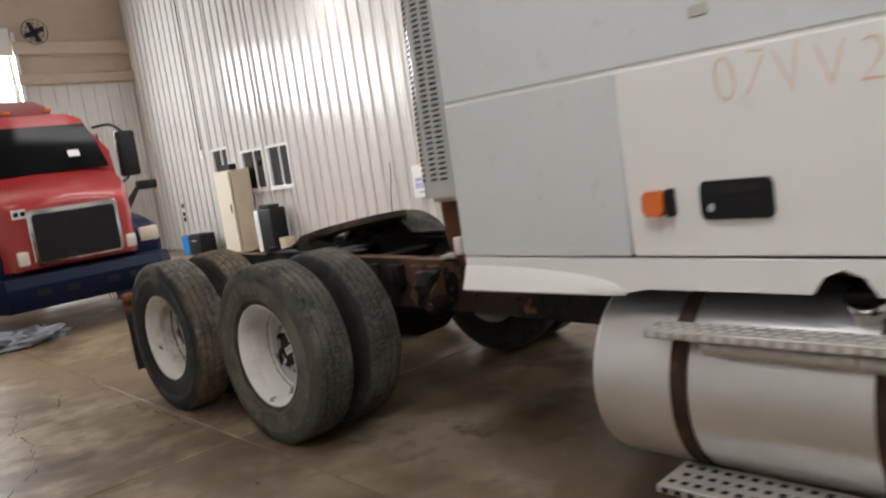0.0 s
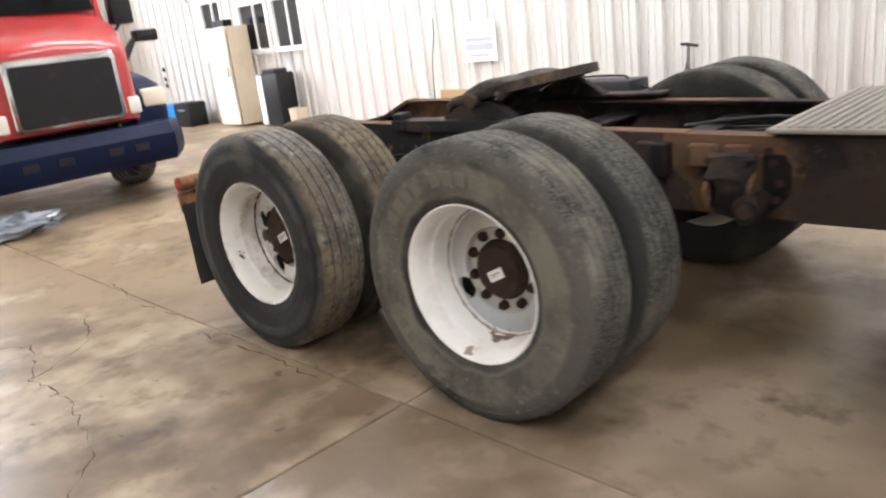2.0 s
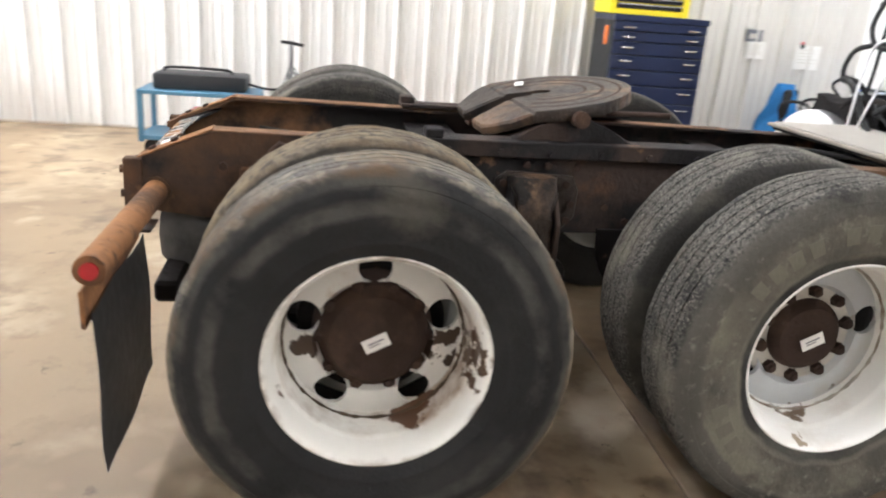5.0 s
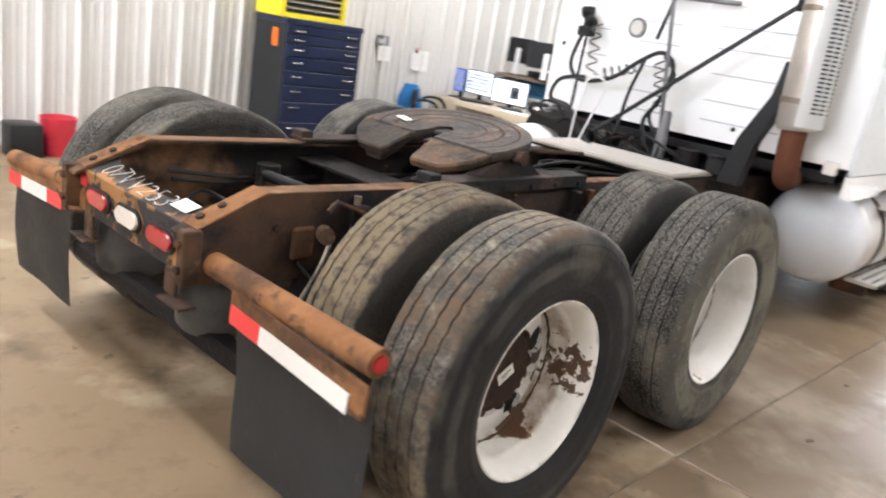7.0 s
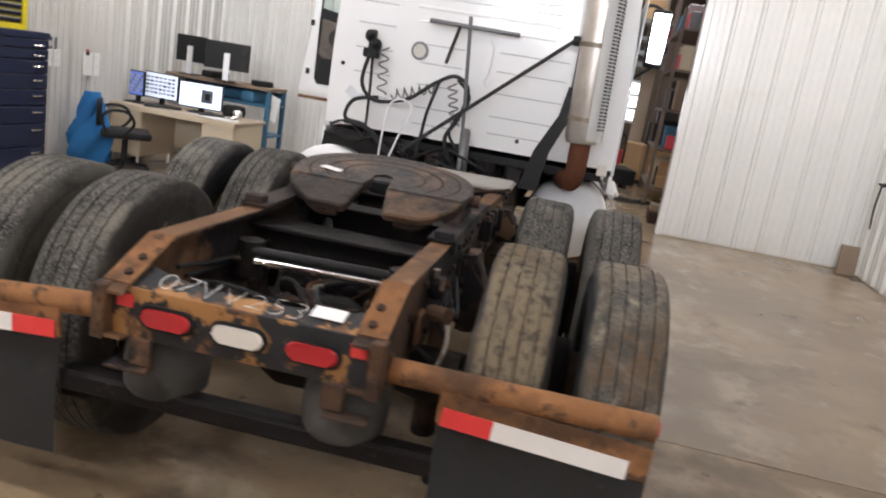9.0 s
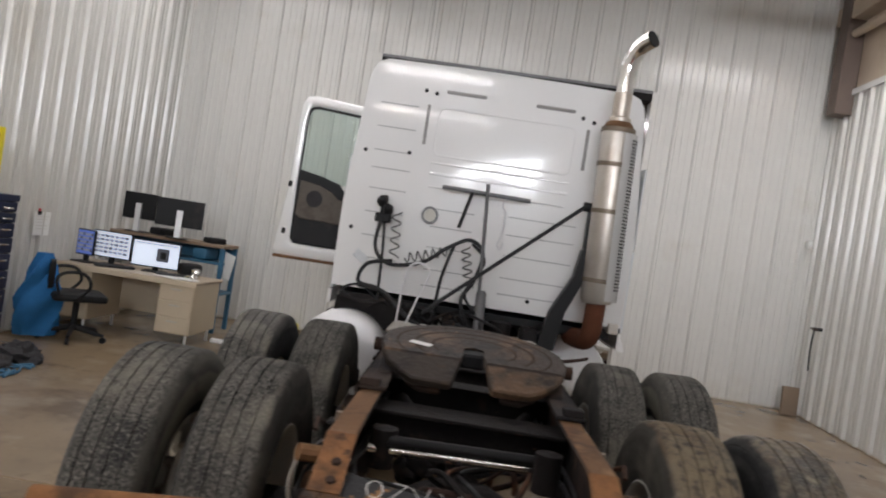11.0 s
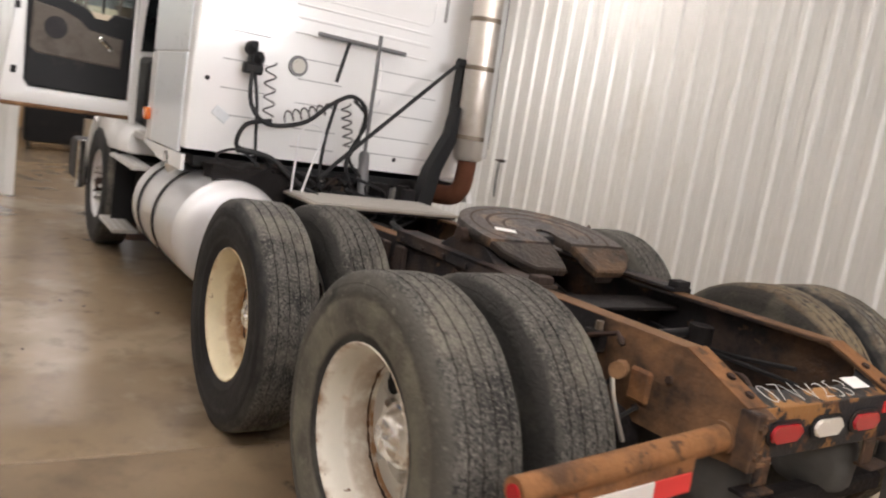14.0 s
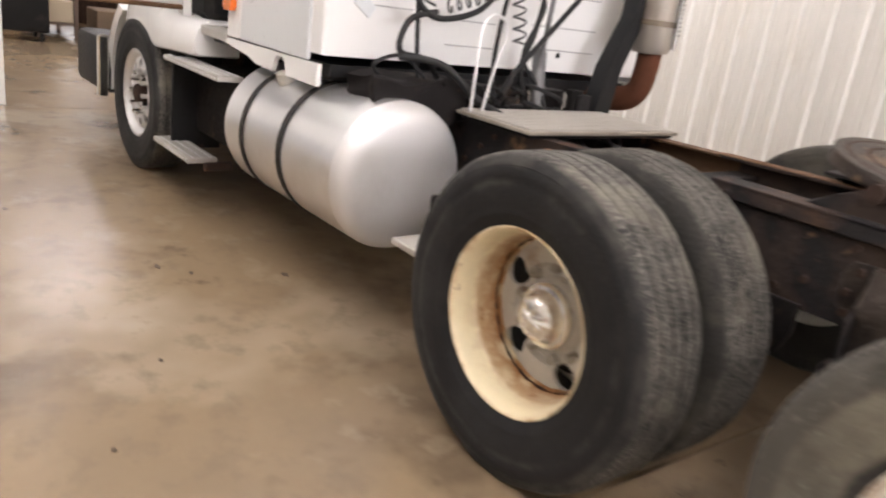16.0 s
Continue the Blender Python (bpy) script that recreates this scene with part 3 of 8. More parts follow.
def crack(pts, width=0.006):
    """A crooked crack in the concrete, as a sunken-looking thin ribbon."""
    rnd = random.Random(len(pts) * 7 + int(abs(pts[0][0]) * 100))
    way = []
    for (x0, y0), (x1, y1) in zip(pts, pts[1:]):
        n = max(3, int(math.hypot(x1 - x0, y1 - y0) / 0.05))
        for k in range(n):
            t = k / n
            way.append((x0 + (x1 - x0) * t + rnd.uniform(-0.016, 0.016), y0 + (y1 - y0) * t + rnd.uniform(-0.016, 0.016)))
    way.append(pts[-1])
    bm = bmesh.new()
    loops = []
    for i, (x, y) in enumerate(way):
        a, b = way[max(i - 1, 0)], way[min(i + 1, len(way) - 1)]
        d = Vector((b[0] - a[0], b[1] - a[1], 0)).normalized()
        w = width * rnd.uniform(0.05, 1.0) ** 1.5
        loops.append([Vector((x - d.y * w, y + d.x * w, 0.0012)), Vector((x + d.y * w, y - d.x * w, 0.0012))])
    rings(bm, loops, wrap=False)
    return part("crack", bm, M_CRACK, floor, "crooked dark crack")


for pts in ([(0.62, -2.45), (0.3, -2.2), (0.02, -2.14), (-0.35, -2.08), (-0.7, -2.12), (-1.2, -1.95), (-1.5, -2.3)],
            [(-0.7, -2.12), (-0.95, -1.75), (-1.35, -1.62)],
            [(0.55, -1.34), (0.1, -1.30), (-0.3, -1.36), (-0.75, -1.28), (-1.25, -1.32), (-1.9, -1.24)]):
    crack(pts)
for k, (x, y, r) in enumerate([(3.33, 1.62, 0.03), (3.05, 1.08, 0.035), (3.2, 1.5, 0.02), (-0.35, 1.9, 0.05), (1.7, -1.6, 0.03), (0.3, 2.3, 0.03), (2.6, -1.5, 0.025), (1.9, 2.2, 0.02), (4.4, 2.1, 0.03), (2.4, 1.9, 0.02)]):
    rnd = random.Random(k)
    bm = bmesh.new()
    prism(bm, [(x + r * rnd.uniform(0.4, 1.2) * math.cos(a * 0.7), y + 0.5 * r * rnd.uniform(0.5, 1.2) * math.sin(a * 0.7)) for a in range(9)], 0.001, 0.004)
    ob = part("debris_crumb", bm, M_CRACK)
    tagged(ob, "dark crumb of dried dirt on the concrete floor", "debris", "crumbs on the floor")

# left wall with a doorway pane and two office windows
WIN = [(-10.72, -9.98, 1.22, 2.24), (-9.40, -8.50, 1.28, 2.08), (-8.33, -7.52, 1.28, 2.08)]
bm = bmesh.new()
cuts = [REAR - 0.2] + [c for w in WIN for c in w[:2]] + [20.0]
for a, b in zip(cuts[::2], cuts[1::2]):
    box(bm, a, b, LEFT, LEFT + 0.18, 0, CEIL)
for a, b, z0, z1 in WIN:
    box(bm, a, b, LEFT, LEFT + 0.18, 0, z0)
    box(bm, a, b, LEFT, LEFT + 0.18, z1, CEIL)
wall_left = setting("wall_left", bm, M_WALLBACK, "white ribbed steel liner wall with small office windows", "wall")
for a, b in zip(cuts[::2], cuts[1::2]):
    panels_along(wall_left, (a, LEFT - 0.002, 0), 0, min(b, FRONT) - a, 0.02, CEIL)
for a, b, z0, z1 in WIN:
    panels_along(wall_left, (a, LEFT - 0.002, 0), 0, b - a, 0.02, z0 - 0.03)
    panels_along(wall_left, (a, LEFT - 0.002, 0), 0, b - a, z1 + 0.03, CEIL)


def window(n, a, b, z0, z1):
    w = empty(f"window_{n}", B @ pose(a, LEFT, z0), "small white-framed office window with dark panes", "window", "", "structure")
    wd, h, f = b - a, z1 - z0, 0.035
    bm = bmesh.new()
    box(bm, -0.03, f, -0.034, 0.1, -0.03, h + 0.03, 0.004)
    box(bm, wd - f, wd + 0.03, -0.034, 0.1, -0.03, h + 0.03, 0.004)
    box(bm, f, wd - f, -0.034, 0.1, -0.03, f - 0.01, 0.004)
    box(bm, f, wd - f, -0.034, 0.1, h - f + 0.01, h + 0.03, 0.004)
    box(bm, wd / 2 - 0.012, wd / 2 + 0.012, 0.0, 0.06, f, h - f, 0.003)
    part("window_frame", bm, M_CABWHITE, w)
    part("pane", B_(f, wd / 2 - 0.012, 0.02, 0.028, f - 0.01, h - f + 0.01), M_DARKGLASS, w)
    part("pane", B_(wd / 2 + 0.012, wd - f, 0.04, 0.048, f - 0.01, h - f + 0.01), M_DARKGLASS, w)
    part("window_sill", B_(-0.05, wd + 0.05, -0.075, 0.02, -0.06, -0.032, 0.004), M_CABWHITE, w)
    return w


for n, w in enumerate(WIN, 1):
    window(n, *w)
part("conduit", T_([(-11.15, LEFT - 0.045, 2.3), (-11.15, LEFT - 0.045, CEIL)], 0.012), M_BLACK, wall_left, "thin black conduit")
part("switch_box", B_(-11.21, -11.09, LEFT - 0.07, LEFT - 0.03, 2.13, 2.3, 0.006), M_ALU, wall_left, "grey switch box")
for z in (1.05, 0.85, 0.72):
    part("wall_hook", B_(-12.7, -12.63, LEFT - 0.08, LEFT - 0.03, z, z + 0.09, 0.01), M_BLACK, wall_left, "small black hook")

# right wall: liner below, tan insulation and steel above
wall_right = setting("wall_right", B_(REAR - 0.2, 20.0, RIGHT - 0.18, RIGHT, 0, CEIL), M_TAN, "white ribbed liner wall with tan insulation above", "wall")
panels_along(wall_right, (FRONT, RIGHT + 0.002, 0), 180, FRONT - REAR, 0.02, 4.1)
part("liner_cap", B_(REAR, FRONT - 0.02, RIGHT + 0.002, RIGHT + 0.05, 4.1, 4.18, 0.004), M_CABWHITE, wall_right)
part("girt", B_(REAR, FRONT - 0.02, RIGHT + 0.002, RIGHT + 0.2, 5.05, 5.28, 0.01), M_TAN, wall_right, "tan horizontal steel girt")
part("steel_column", B_(7.06, 7.32, RIGHT + 0.002, RIGHT + 0.22, 3.85, CEIL, 0.01), M_STEELBEAM, wall_right, "dark brown steel column")
part("pipe", T_([(REAR, RIGHT + 0.14, 4.85), (7.0, RIGHT + 0.14, 4.85)], 0.055), M_TAN, wall_right, "tan painted pipe")

# front wall with the tall doorway that the truck faces
DOOR = (-1.81, 1.93, 3.85)
bm = bmesh.new()
box(bm, FRONT, FRONT + 0.2, DOOR[1], LEFT, 0, CEIL)
box(bm, FRONT, FRONT + 0.2, RIGHT, DOOR[0], 0, CEIL)
box(bm, FRONT, FRONT + 0.2, DOOR[0], DOOR[1], DOOR[2], CEIL)
wall_front = setting("wall_front", bm, M_WALLBACK, "white ribbed liner wall with a tall truck doorway", "wall")
panels_along(wall_front, (FRONT - 0.002, LEFT, 0), -90, LEFT - DOOR[1], 0.02, CEIL)
panels_along(wall_front, (FRONT - 0.002, DOOR[0], 0), -90, DOOR[0] - RIGHT, 0.02, CEIL)
panels_along(wall_front, (FRONT - 0.002, DOOR[1], 0), -90, DOOR[1] - DOOR[0], DOOR[2] + 0.06, CEIL, 0.2)
bm = bmesh.new()
box(bm, FRONT - 0.05, FRONT + 0.22, DOOR[1] - 0.06, DOOR[1] + 0.05, 0, DOOR[2] + 0.06, 0.004)
box(bm, FRONT - 0.05, FRONT + 0.22, DOOR[0] - 0.03, DOOR[0] + 0.03, 0, DOOR[2] + 0.04, 0.004)
part("jamb", bm, M_LINER, wall_front)
part("header", B_(FRONT - 0.06, FRONT + 0.22, DOOR[0] + 0.03, DOOR[1] - 0.06, DOOR[2] - 0.09, DOOR[2] + 0.01, 0.006), M_BLACKDIRT, wall_front, "dark steel door header")
part("header_flashing", B_(FRONT - 0.064, FRONT + 0.01, DOOR[0] + 0.03, DOOR[1] - 0.06, DOOR[2] + 0.012, DOOR[2] + 0.05, 0.004), M_GALV, wall_front)

# rear wall with the open overhead door
RD = (-3.85, 1.92, 5.05)
bm = bmesh.new()
box(bm, REAR - 0.2, REAR, RD[1], LEFT, 0, CEIL)
box(bm, REAR - 0.2, REAR, RIGHT, RD[0], 0, CEIL)
box(bm, REAR - 0.2, REAR, RD[0], RD[1], RD[2], CEIL)
wall_rear = setting("wall_rear", bm, M_TAN, "tan insulated rear wall with liner panels and an overhead door", "wall")
panels_along(wall_rear, (REAR + 0.002, RD[1] + 0.12, 0), 90, LEFT - RD[1] - 0.14, 0.02, 4.34)
part("girt", B_(REAR + 0.002, REAR + 0.16, RD[1], LEFT - 0.04, 4.37, 4.60, 0.01), M_TAN, wall_rear, "tan horizontal girt")
part("girt", B_(REAR + 0.002, REAR + 0.16, RD[1], LEFT - 0.04, 5.05, 5.35, 0.01), M_TAN, wall_rear, "tan horizontal girt")
part("door_track", B_(REAR + 0.002, REAR + 0.12, RD[1] + 0.02, RD[1] + 0.1, 0, 5.55, 0.005), M_ALU, wall_rear, "galvanised door track")
part("door_header", B_(REAR + 0.002, REAR + 0.09, RD[0], RD[1], RD[2] - 0.02, RD[2] + 0.62, 0.01), M_LINER, wall_rear, "white door header panel")
rear_door = empty("door_1", B @ pose(REAR, 0, 0), "white sectional overhead door with a bright glazed top row", "door", "", "structure")
for k in range(6):
    part("door_section", B_(-0.12, -0.06, RD[0] + 0.02, RD[1] - 0.02, 0.01 + 0.583 * k, 0.588 + 0.583 * k, 0.006), M_LINER, rear_door)
for y in (RD[0] + 0.05, (RD[0] + RD[1]) / 2, RD[1] - 0.05):
    part("glazing_bar", B_(-0.12, -0.06, y - 0.04, y + 0.04, 3.515, RD[2], 0.004), M_LINER, rear_door)

backdrop = setting("backdrop", B_(-40.2, -40.0, -40, 40, -0.2, 25), M_OVERCAST, "bright overcast yard outside the door", "backdrop")
yard = setting("ground", B_(-40.0, -15.0, -40, 40, -0.25, -0.02), M_CONCRETE, "pale concrete yard outside the open door", "ground")
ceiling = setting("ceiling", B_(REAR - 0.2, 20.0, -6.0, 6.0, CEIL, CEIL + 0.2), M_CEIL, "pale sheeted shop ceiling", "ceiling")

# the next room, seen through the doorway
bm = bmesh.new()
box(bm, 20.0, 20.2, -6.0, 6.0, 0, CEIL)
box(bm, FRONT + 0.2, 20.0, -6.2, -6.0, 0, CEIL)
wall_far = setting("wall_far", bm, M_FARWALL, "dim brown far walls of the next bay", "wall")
for n, (a, b, z0, z1) in enumerate([(-1.52, -0.12, 1.08, 2.2), (4.1, 5.6, 0.3, 3.3)], 4):
    w = empty(f"window_{n}", B @ pose(20.0, a, z0), "bright overhead door panel letting in daylight", "window", "", "structure")
    part("pane", B_(-0.05, -0.02, 0, b - a, 0, z1 - z0), M_DAY, w)
    bm = bmesh.new()
    for k in range(4):
        z = (z1 - z0) * k / 3
        box(bm, -0.09, -0.015, -0.06, b - a + 0.06, z - 0.04, z + 0.04, 0.004)
    part("window_frame", bm, M_CABWHITE, w)

for u, v in LAMP_PLACES + [(11.0, 2.5), (11.0, -2.5), (15.5, 0.0)]:
    lamp = empty("ceiling_light", B @ pose(u, v, HUNG), "long white fluorescent ceiling light", "ceiling light", "ceiling lights")
    part("housing", B_(-0.2, 0.2, -1.2, 1.2, 0.02, 0.1, 0.01), M_CABWHITE, lamp)
    part("diffuser", B_(-0.18, 0.18, -1.16, 1.16, 0.0, 0.018), M_LAMP, lamp)
    for y in (-0.9, 0.9):
        part("hanger", T_([(0, y, 0.1), (0, y, CEIL - HUNG)], 0.006, 6), M_ALU, lamp)

# ---- the white truck tractor ----
SPREAD, AXLE_Z, RIM_Y = 1.32, 0.513, 1.217
truck = empty("semi_truck", pose(0, 0, 0), "white sleeper-cab semi truck tractor with a rusty bare frame", "truck")
_mesh = {}


def shared(name, key, make, material, parent, m, label="", sharp=35.0):
    """A part whose mesh is shared between alike parts."""
    if key not in _mesh:
        ob = part(name, make(), material, parent, label, sharp)
        _mesh[key] = ob.data
    else:
        ob = new(name, _mesh[key])
        ob.parent = parent
        if label:
            ob["label"] = label
    if material and ob.data.materials[0] != material:
        ob.data = ob.data.copy()
        ob.data.materials[0] = material
        _mesh[key] = ob.data
    ob.matrix_local = WORK[0] @ m @ WORK[0].inverted()
    return ob


def make_tyre():
    """A worn dual tyre; its outer rim plane is y = 0 and the tyre reaches to +y."""
    half = [(0.0, 0.286), (-0.0041, 0.297), (-0.0095, 0.312), (-0.0177, 0.332), (-0.019, 0.337), (-0.0187, 0.34), (-0.0238, 0.362), (-0.0272, 0.395), (-0.0279, 0.42), (-0.0255, 0.44), (-0.0269, 0.444), (-0.0231, 0.466), (-0.0204, 0.4745), (-0.0211, 0.4765), (-0.0177, 0.486), (-0.0116, 0.499), (-0.0041, 0.509), (0.004, 0.5145)]
    W = 0.212
    tread = []
    for g in (0.036, 0.083, 0.129, 0.176):
        tread += [(g - 0.0034, 0.5195), (g - 0.0022, 0.5125), (g + 0.0022, 0.5125), (g + 0.0034, 0.5195)]
    prof = half + [(0.014, 0.5175)] + tread + [(W - 0.014, 0.5175)] + [(W - s, r) for s, r in half[::-1]]
    bm = bmesh.new()
    rnd = random.Random(7)
    zig = [(0, 1, 0, -1)[k % 4] * 0.0022 + rnd.uniform(-0.0008, 0.0008) for k in range(240)]
    rows = lathe(bm, prof, 240, lambda k, s, r: zig[k] if (r > 0.511 and 0.024 < s < 0.188) else 0.0)
    for row in rows:
        for v in row:
            r = math.hypot(v.co.x, v.co.z)
            if r > 0.506:  # uneven wear
                f = 1 + (noise.noise(v.co * 6.0) * 0.004 + noise.noise(v.co * 31.0) * 0.0022) / r
                v.co.x, v.co.z = v.co.x * f, v.co.z * f
            if v.co.z < -0.49:
                t = (-0.49 - v.co.z) / 0.04
                v.co.z = max(v.co.z, -0.5115)
                v.co.y += (v.co.y - W / 2) * 0.10 * min(1, t)
    return bm


def make_word(a0, letters):
    """Raised sidewall lettering, as plain bars, from angle a0 on."""
    bm = bmesh.new()
    for k in range(letters):
        loops = []
        for i in range(4):
            a = radians(a0 - 9.0 * k - 1.9 * i)
            loops.append([Vector((r * math.cos(a), s, r * math.sin(a))) for r, s in ((0.366, -0.0236), (0.367, -0.0260), (0.415, -0.0292), (0.416, -0.0268))])
        rings(bm, loops, True, True)
    bmesh.ops.recalc_face_normals(bm, faces=bm.faces[:])
    return bm


def make_seam():
    bm = bmesh.new()
    rnd = random.Random(3)
    pts = [(0.2495 * math.cos(a), 0.166 + rnd.uniform(-0.002, 0.002), 0.2495 * math.sin(a)) for a in (2 * math.pi * k / 90 for k in range(91))]
    tube(bm, pts, [0.0058 * rnd.uniform(0.25, 1.2) for _ in pts], 5, False)
    return bm


def make_rim(depth=0.178):
    """The barrel of a steel disc wheel, open towards -y."""
    bm = bmesh.new()
    lathe(bm, [(0.03, 0.292), (0.006, 0.2985), (-0.004, 0.2975), (-0.006, 0.293), (-0.001, 0.2865), (0.010, 0.281), (0.022, 0.2765), (0.050, 0.270), (0.074, 0.267), (0.080, 0.2655), (0.088, 0.2595), (0.094, 0.2585), (0.14, 0.2565), (depth - 0.012, 0.252), (depth + 0.004, 0.244), (depth + 0.012, 0.243)], 72)
    lathe(bm, [(depth + 0.02, 0.243), (depth + 0.03, 0.28), (0.2, 0.288)], 48)
    return bm


def make_disc(s=0.185, holes=5, hole_r=0.046, hole_at=0.200):
    """The wheel's disc with its hand holes cut through."""
    bm = bmesh.new()
    seg, rs = 120, [0.246, 0.240, 0.234, 0.228, 0.222, 0.216, 0.21, 0.204, 0.198, 0.192, 0.186, 0.18, 0.174, 0.168, 0.162, 0.155, 0.145, 0.125, 0.105]

    def height(r):
        return s + (0.012 * math.sin((r - 0.105) / 0.141 * math.pi) if r > 0.105 else 0) * -1 + (0.02 if r < 0.166 else 0.0) * min(1, (0.166 - r) / 0.008)

    grid = [[bm.verts.new((r * math.cos(2 * math.pi * k / seg), height(r), r * math.sin(2 * math.pi * k / seg))) for r in rs] for k in range(seg)]
    turns = [radians(90), radians(283)] if holes == 2 else [2 * math.pi * (h + 0.5) / holes for h in range(holes)]
    centres = [(hole_at * math.cos(a), hole_at * math.sin(a)) for a in turns]
    near = lambda p: min((math.hypot(p.x - cx, p.z - cz), cx, cz) for cx, cz in centres)
    for k in range(seg):
        for i in range(len(rs) - 1):
            q = [grid[k][i], grid[k][i + 1], grid[(k + 1) % seg][i + 1], grid[(k + 1) % seg][i]]
            mid = sum((v.co for v in q), Vector()) / 4
            if near(mid)[0] > hole_r:
                bm.faces.new(q)
    for e in [e for e in bm.edges if e.is_boundary]:
        for v in e.verts:
            d, cx, cz = near(v.co)
            if d < hole_r * 1.6:
                v.co.x, v.co.z = cx + (v.co.x - cx) * hole_r / d, cz + (v.co.z - cz) * hole_r / d
    edge = [e for e in bm.edges if e.is_boundary and all(near(v.co)[0] < hole_r * 1.1 for v in e.verts)]
    out = bmesh.ops.extrude_edge_only(bm, edges=edge)["geom"]
    for v in out:
        if isinstance(v, bmesh.types.BMVert):
            v.co.y += 0.016
    bmesh.ops.delete(bm, geom=[v for v in bm.verts if not v.link_faces], context="VERTS")
    return bm


def make_hub(nose=0.145, r=0.083, flange=0.118):
    bm = bmesh.new()
    lathe(bm, [(0.30, 0.17), (0.215, 0.168), (0.203, 0.160), (0.198, flange + 0.006), (0.176, flange), (nose + 0.018, r + 0.02), (nose + 0.006, r + 0.012), (nose, r - 0.004), (nose, 0.0005)], 40)
    return bm


def make_nut():
    bm = bmesh.new()
    lathe(bm, [(0.205, 0.024), (0.194, 0.024), (0.192, 0.0195), (0.176, 0.0195), (0.172, 0.013), (0.166, 0.012), (0.164, 0.0005)], 6)
    return bm


def make_drum():
    bm = bmesh.new()
    lathe(bm, [(0.26, 0.0005), (0.26, 0.2), (0.27, 0.212), (0.44, 0.212), (0.44, 0.12)], 40)
    return bm


def wheel(x, side, outer, tyre_mat, rim_mat, spin, hub_kind="rust", label="", holes=5, disc_mat=None, seam=None):
    """One wheel of a dual pair; side -1 is the passenger's. Returns the rim, which carries the rest."""
    sy = 1 if side < 0 else -1
    if outer:
        m = pose(x, side * RIM_Y, AXLE_Z, 0, 0, 0 if side < 0 else 180)
    else:
        m = pose(x, side * (RIM_Y - 0.562), AXLE_Z, 0, 0, 180 if side < 0 else 0)
    rim = shared("wheel", "rim" + rim_mat.name, make_rim, rim_mat, truck, m, label)
    shared("tyre", "tyre" + tyre_mat.name, make_tyre, tyre_mat, rim, pose(0, 0, 0), "worn ribbed tyre with zigzag grooves")
    turn = pose(0, 0, 0, 0, spin, 0)
    shared("disc", f"disc{holes}" + (disc_mat or rim_mat).name, lambda: make_disc(holes=holes), disc_mat or rim_mat, rim, turn, "painted disc with round hand holes")
    if seam:
        shared("seam", "seam" + seam.name, make_seam, seam, rim, pose(0, 0, 0), "dark rusty seam")
    if outer:
        if hub_kind == "rust":
            shared("hub", "hub" if holes == 5 else "hubsmall", (lambda: make_hub(0.145, 0.112, 0.150)) if holes == 5 else (lambda: make_hub(0.150, 0.084, 0.112)), M_HUBRUST, rim, turn, "rusty brown hub")
            shared("hub_label", "hublabel", lambda: prism(bmesh.new(), [(-0.037, -0.02), (0.037, -0.02), (0.037, 0.02), (-0.037, 0.02)], 0.0, 0.002, pose(0, 0.144, 0, 90, 0, 0)), M_PAPER, rim, pose(0.004, 0, -0.006, 0, -26, 0), "white paper label")
            shared("hub_label_print", "hublabelprint", lambda: box(box(bmesh.new(), -0.022, 0.024, 0.1415, 0.1425, 0.002, 0.006), -0.022, 0.01, 0.1415, 0.1425, -0.006, -0.003), M_INK, rim, pose(0.004, 0, -0.006, 0, -26, 0))
        else:
            shared("hub", "hubgrey", make_hub, M_RIMGREY, rim, turn, "grey painted hub")
            shared("hub_cap", "hubcap", lambda: hub_cap(), M_HUBCAP, rim, turn, "dented bright hub cap")
        nut_mat, at = M_HUBRUST if hub_kind == "rust" else M_NUTTAN, 0.142 if holes == 2 else 0.151
        for k in range(10):
            a = 36 * k + 18
            shared("nut", "nut", make_nut, nut_mat, rim, turn @ pose(at * math.cos(radians(a)), 0, at * math.sin(radians(a))))
    shared("drum", "drum", make_drum, M_BLACKDIRT, rim, pose(0, 0, 0)) if outer else None
    return rim


def hub_cap():
    bm = bmesh.new()
    lathe(bm, [(0.165, 0.106), (0.146, 0.107), (0.136, 0.100), (0.132, 0.086), (0.120, 0.078), (0.098, 0.072), (0.086, 0.056), (0.081, 0.026), (0.080, 0.0005)], 32)
    rnd = random.Random(4)
    for v in bm.verts:
        if v.co.y < 0.125:
            v.co.y += rnd.uniform(-0.003, 0.004)
    return bm


wheel(0, -1, True, M_TYRE_PATCH, M_RIMWHITE, 17, label="white steel dual wheel with rust patches", disc_mat=M_DISCRUST, seam=M_CRACK)
wheel(0, -1, False, M_TYRE_MUD, M_RIMGREY, 40)
front_p = wheel(SPREAD, -1, True, M_TYRE_DUST, M_RIMCLEAN, 75, label="white steel dual wheel with two hand holes", holes=2, disc_mat=M_DISCWHITE, seam=M_NUTTAN)
bm = bmesh.new()
lathe(bm, [(0.2, 0.182), (0.194, 0.178), (0.1935, 0.168), (0.1935, 0.09)], 48)
part("mount_ring", bm, M_RIMGREY, front_p, "grey worn mounting ring")
for a0, n in ((222, 3), (148, 4), (106, 4)):
    part("sidewall_lettering", make_word(a0, n), M_TYREWORD, front_p, "raised worn lettering, unreadable")
wheel(SPREAD, -1, False, M_TYRE, M_RIMGREY, 0)
wheel(0, 1, True, M_TYRE_DUST, M_RIMFRECK, 37, "chrome", "cream steel dual wheel with rust freckles", disc_mat=M_RIMGREY, seam=M_STRAP)
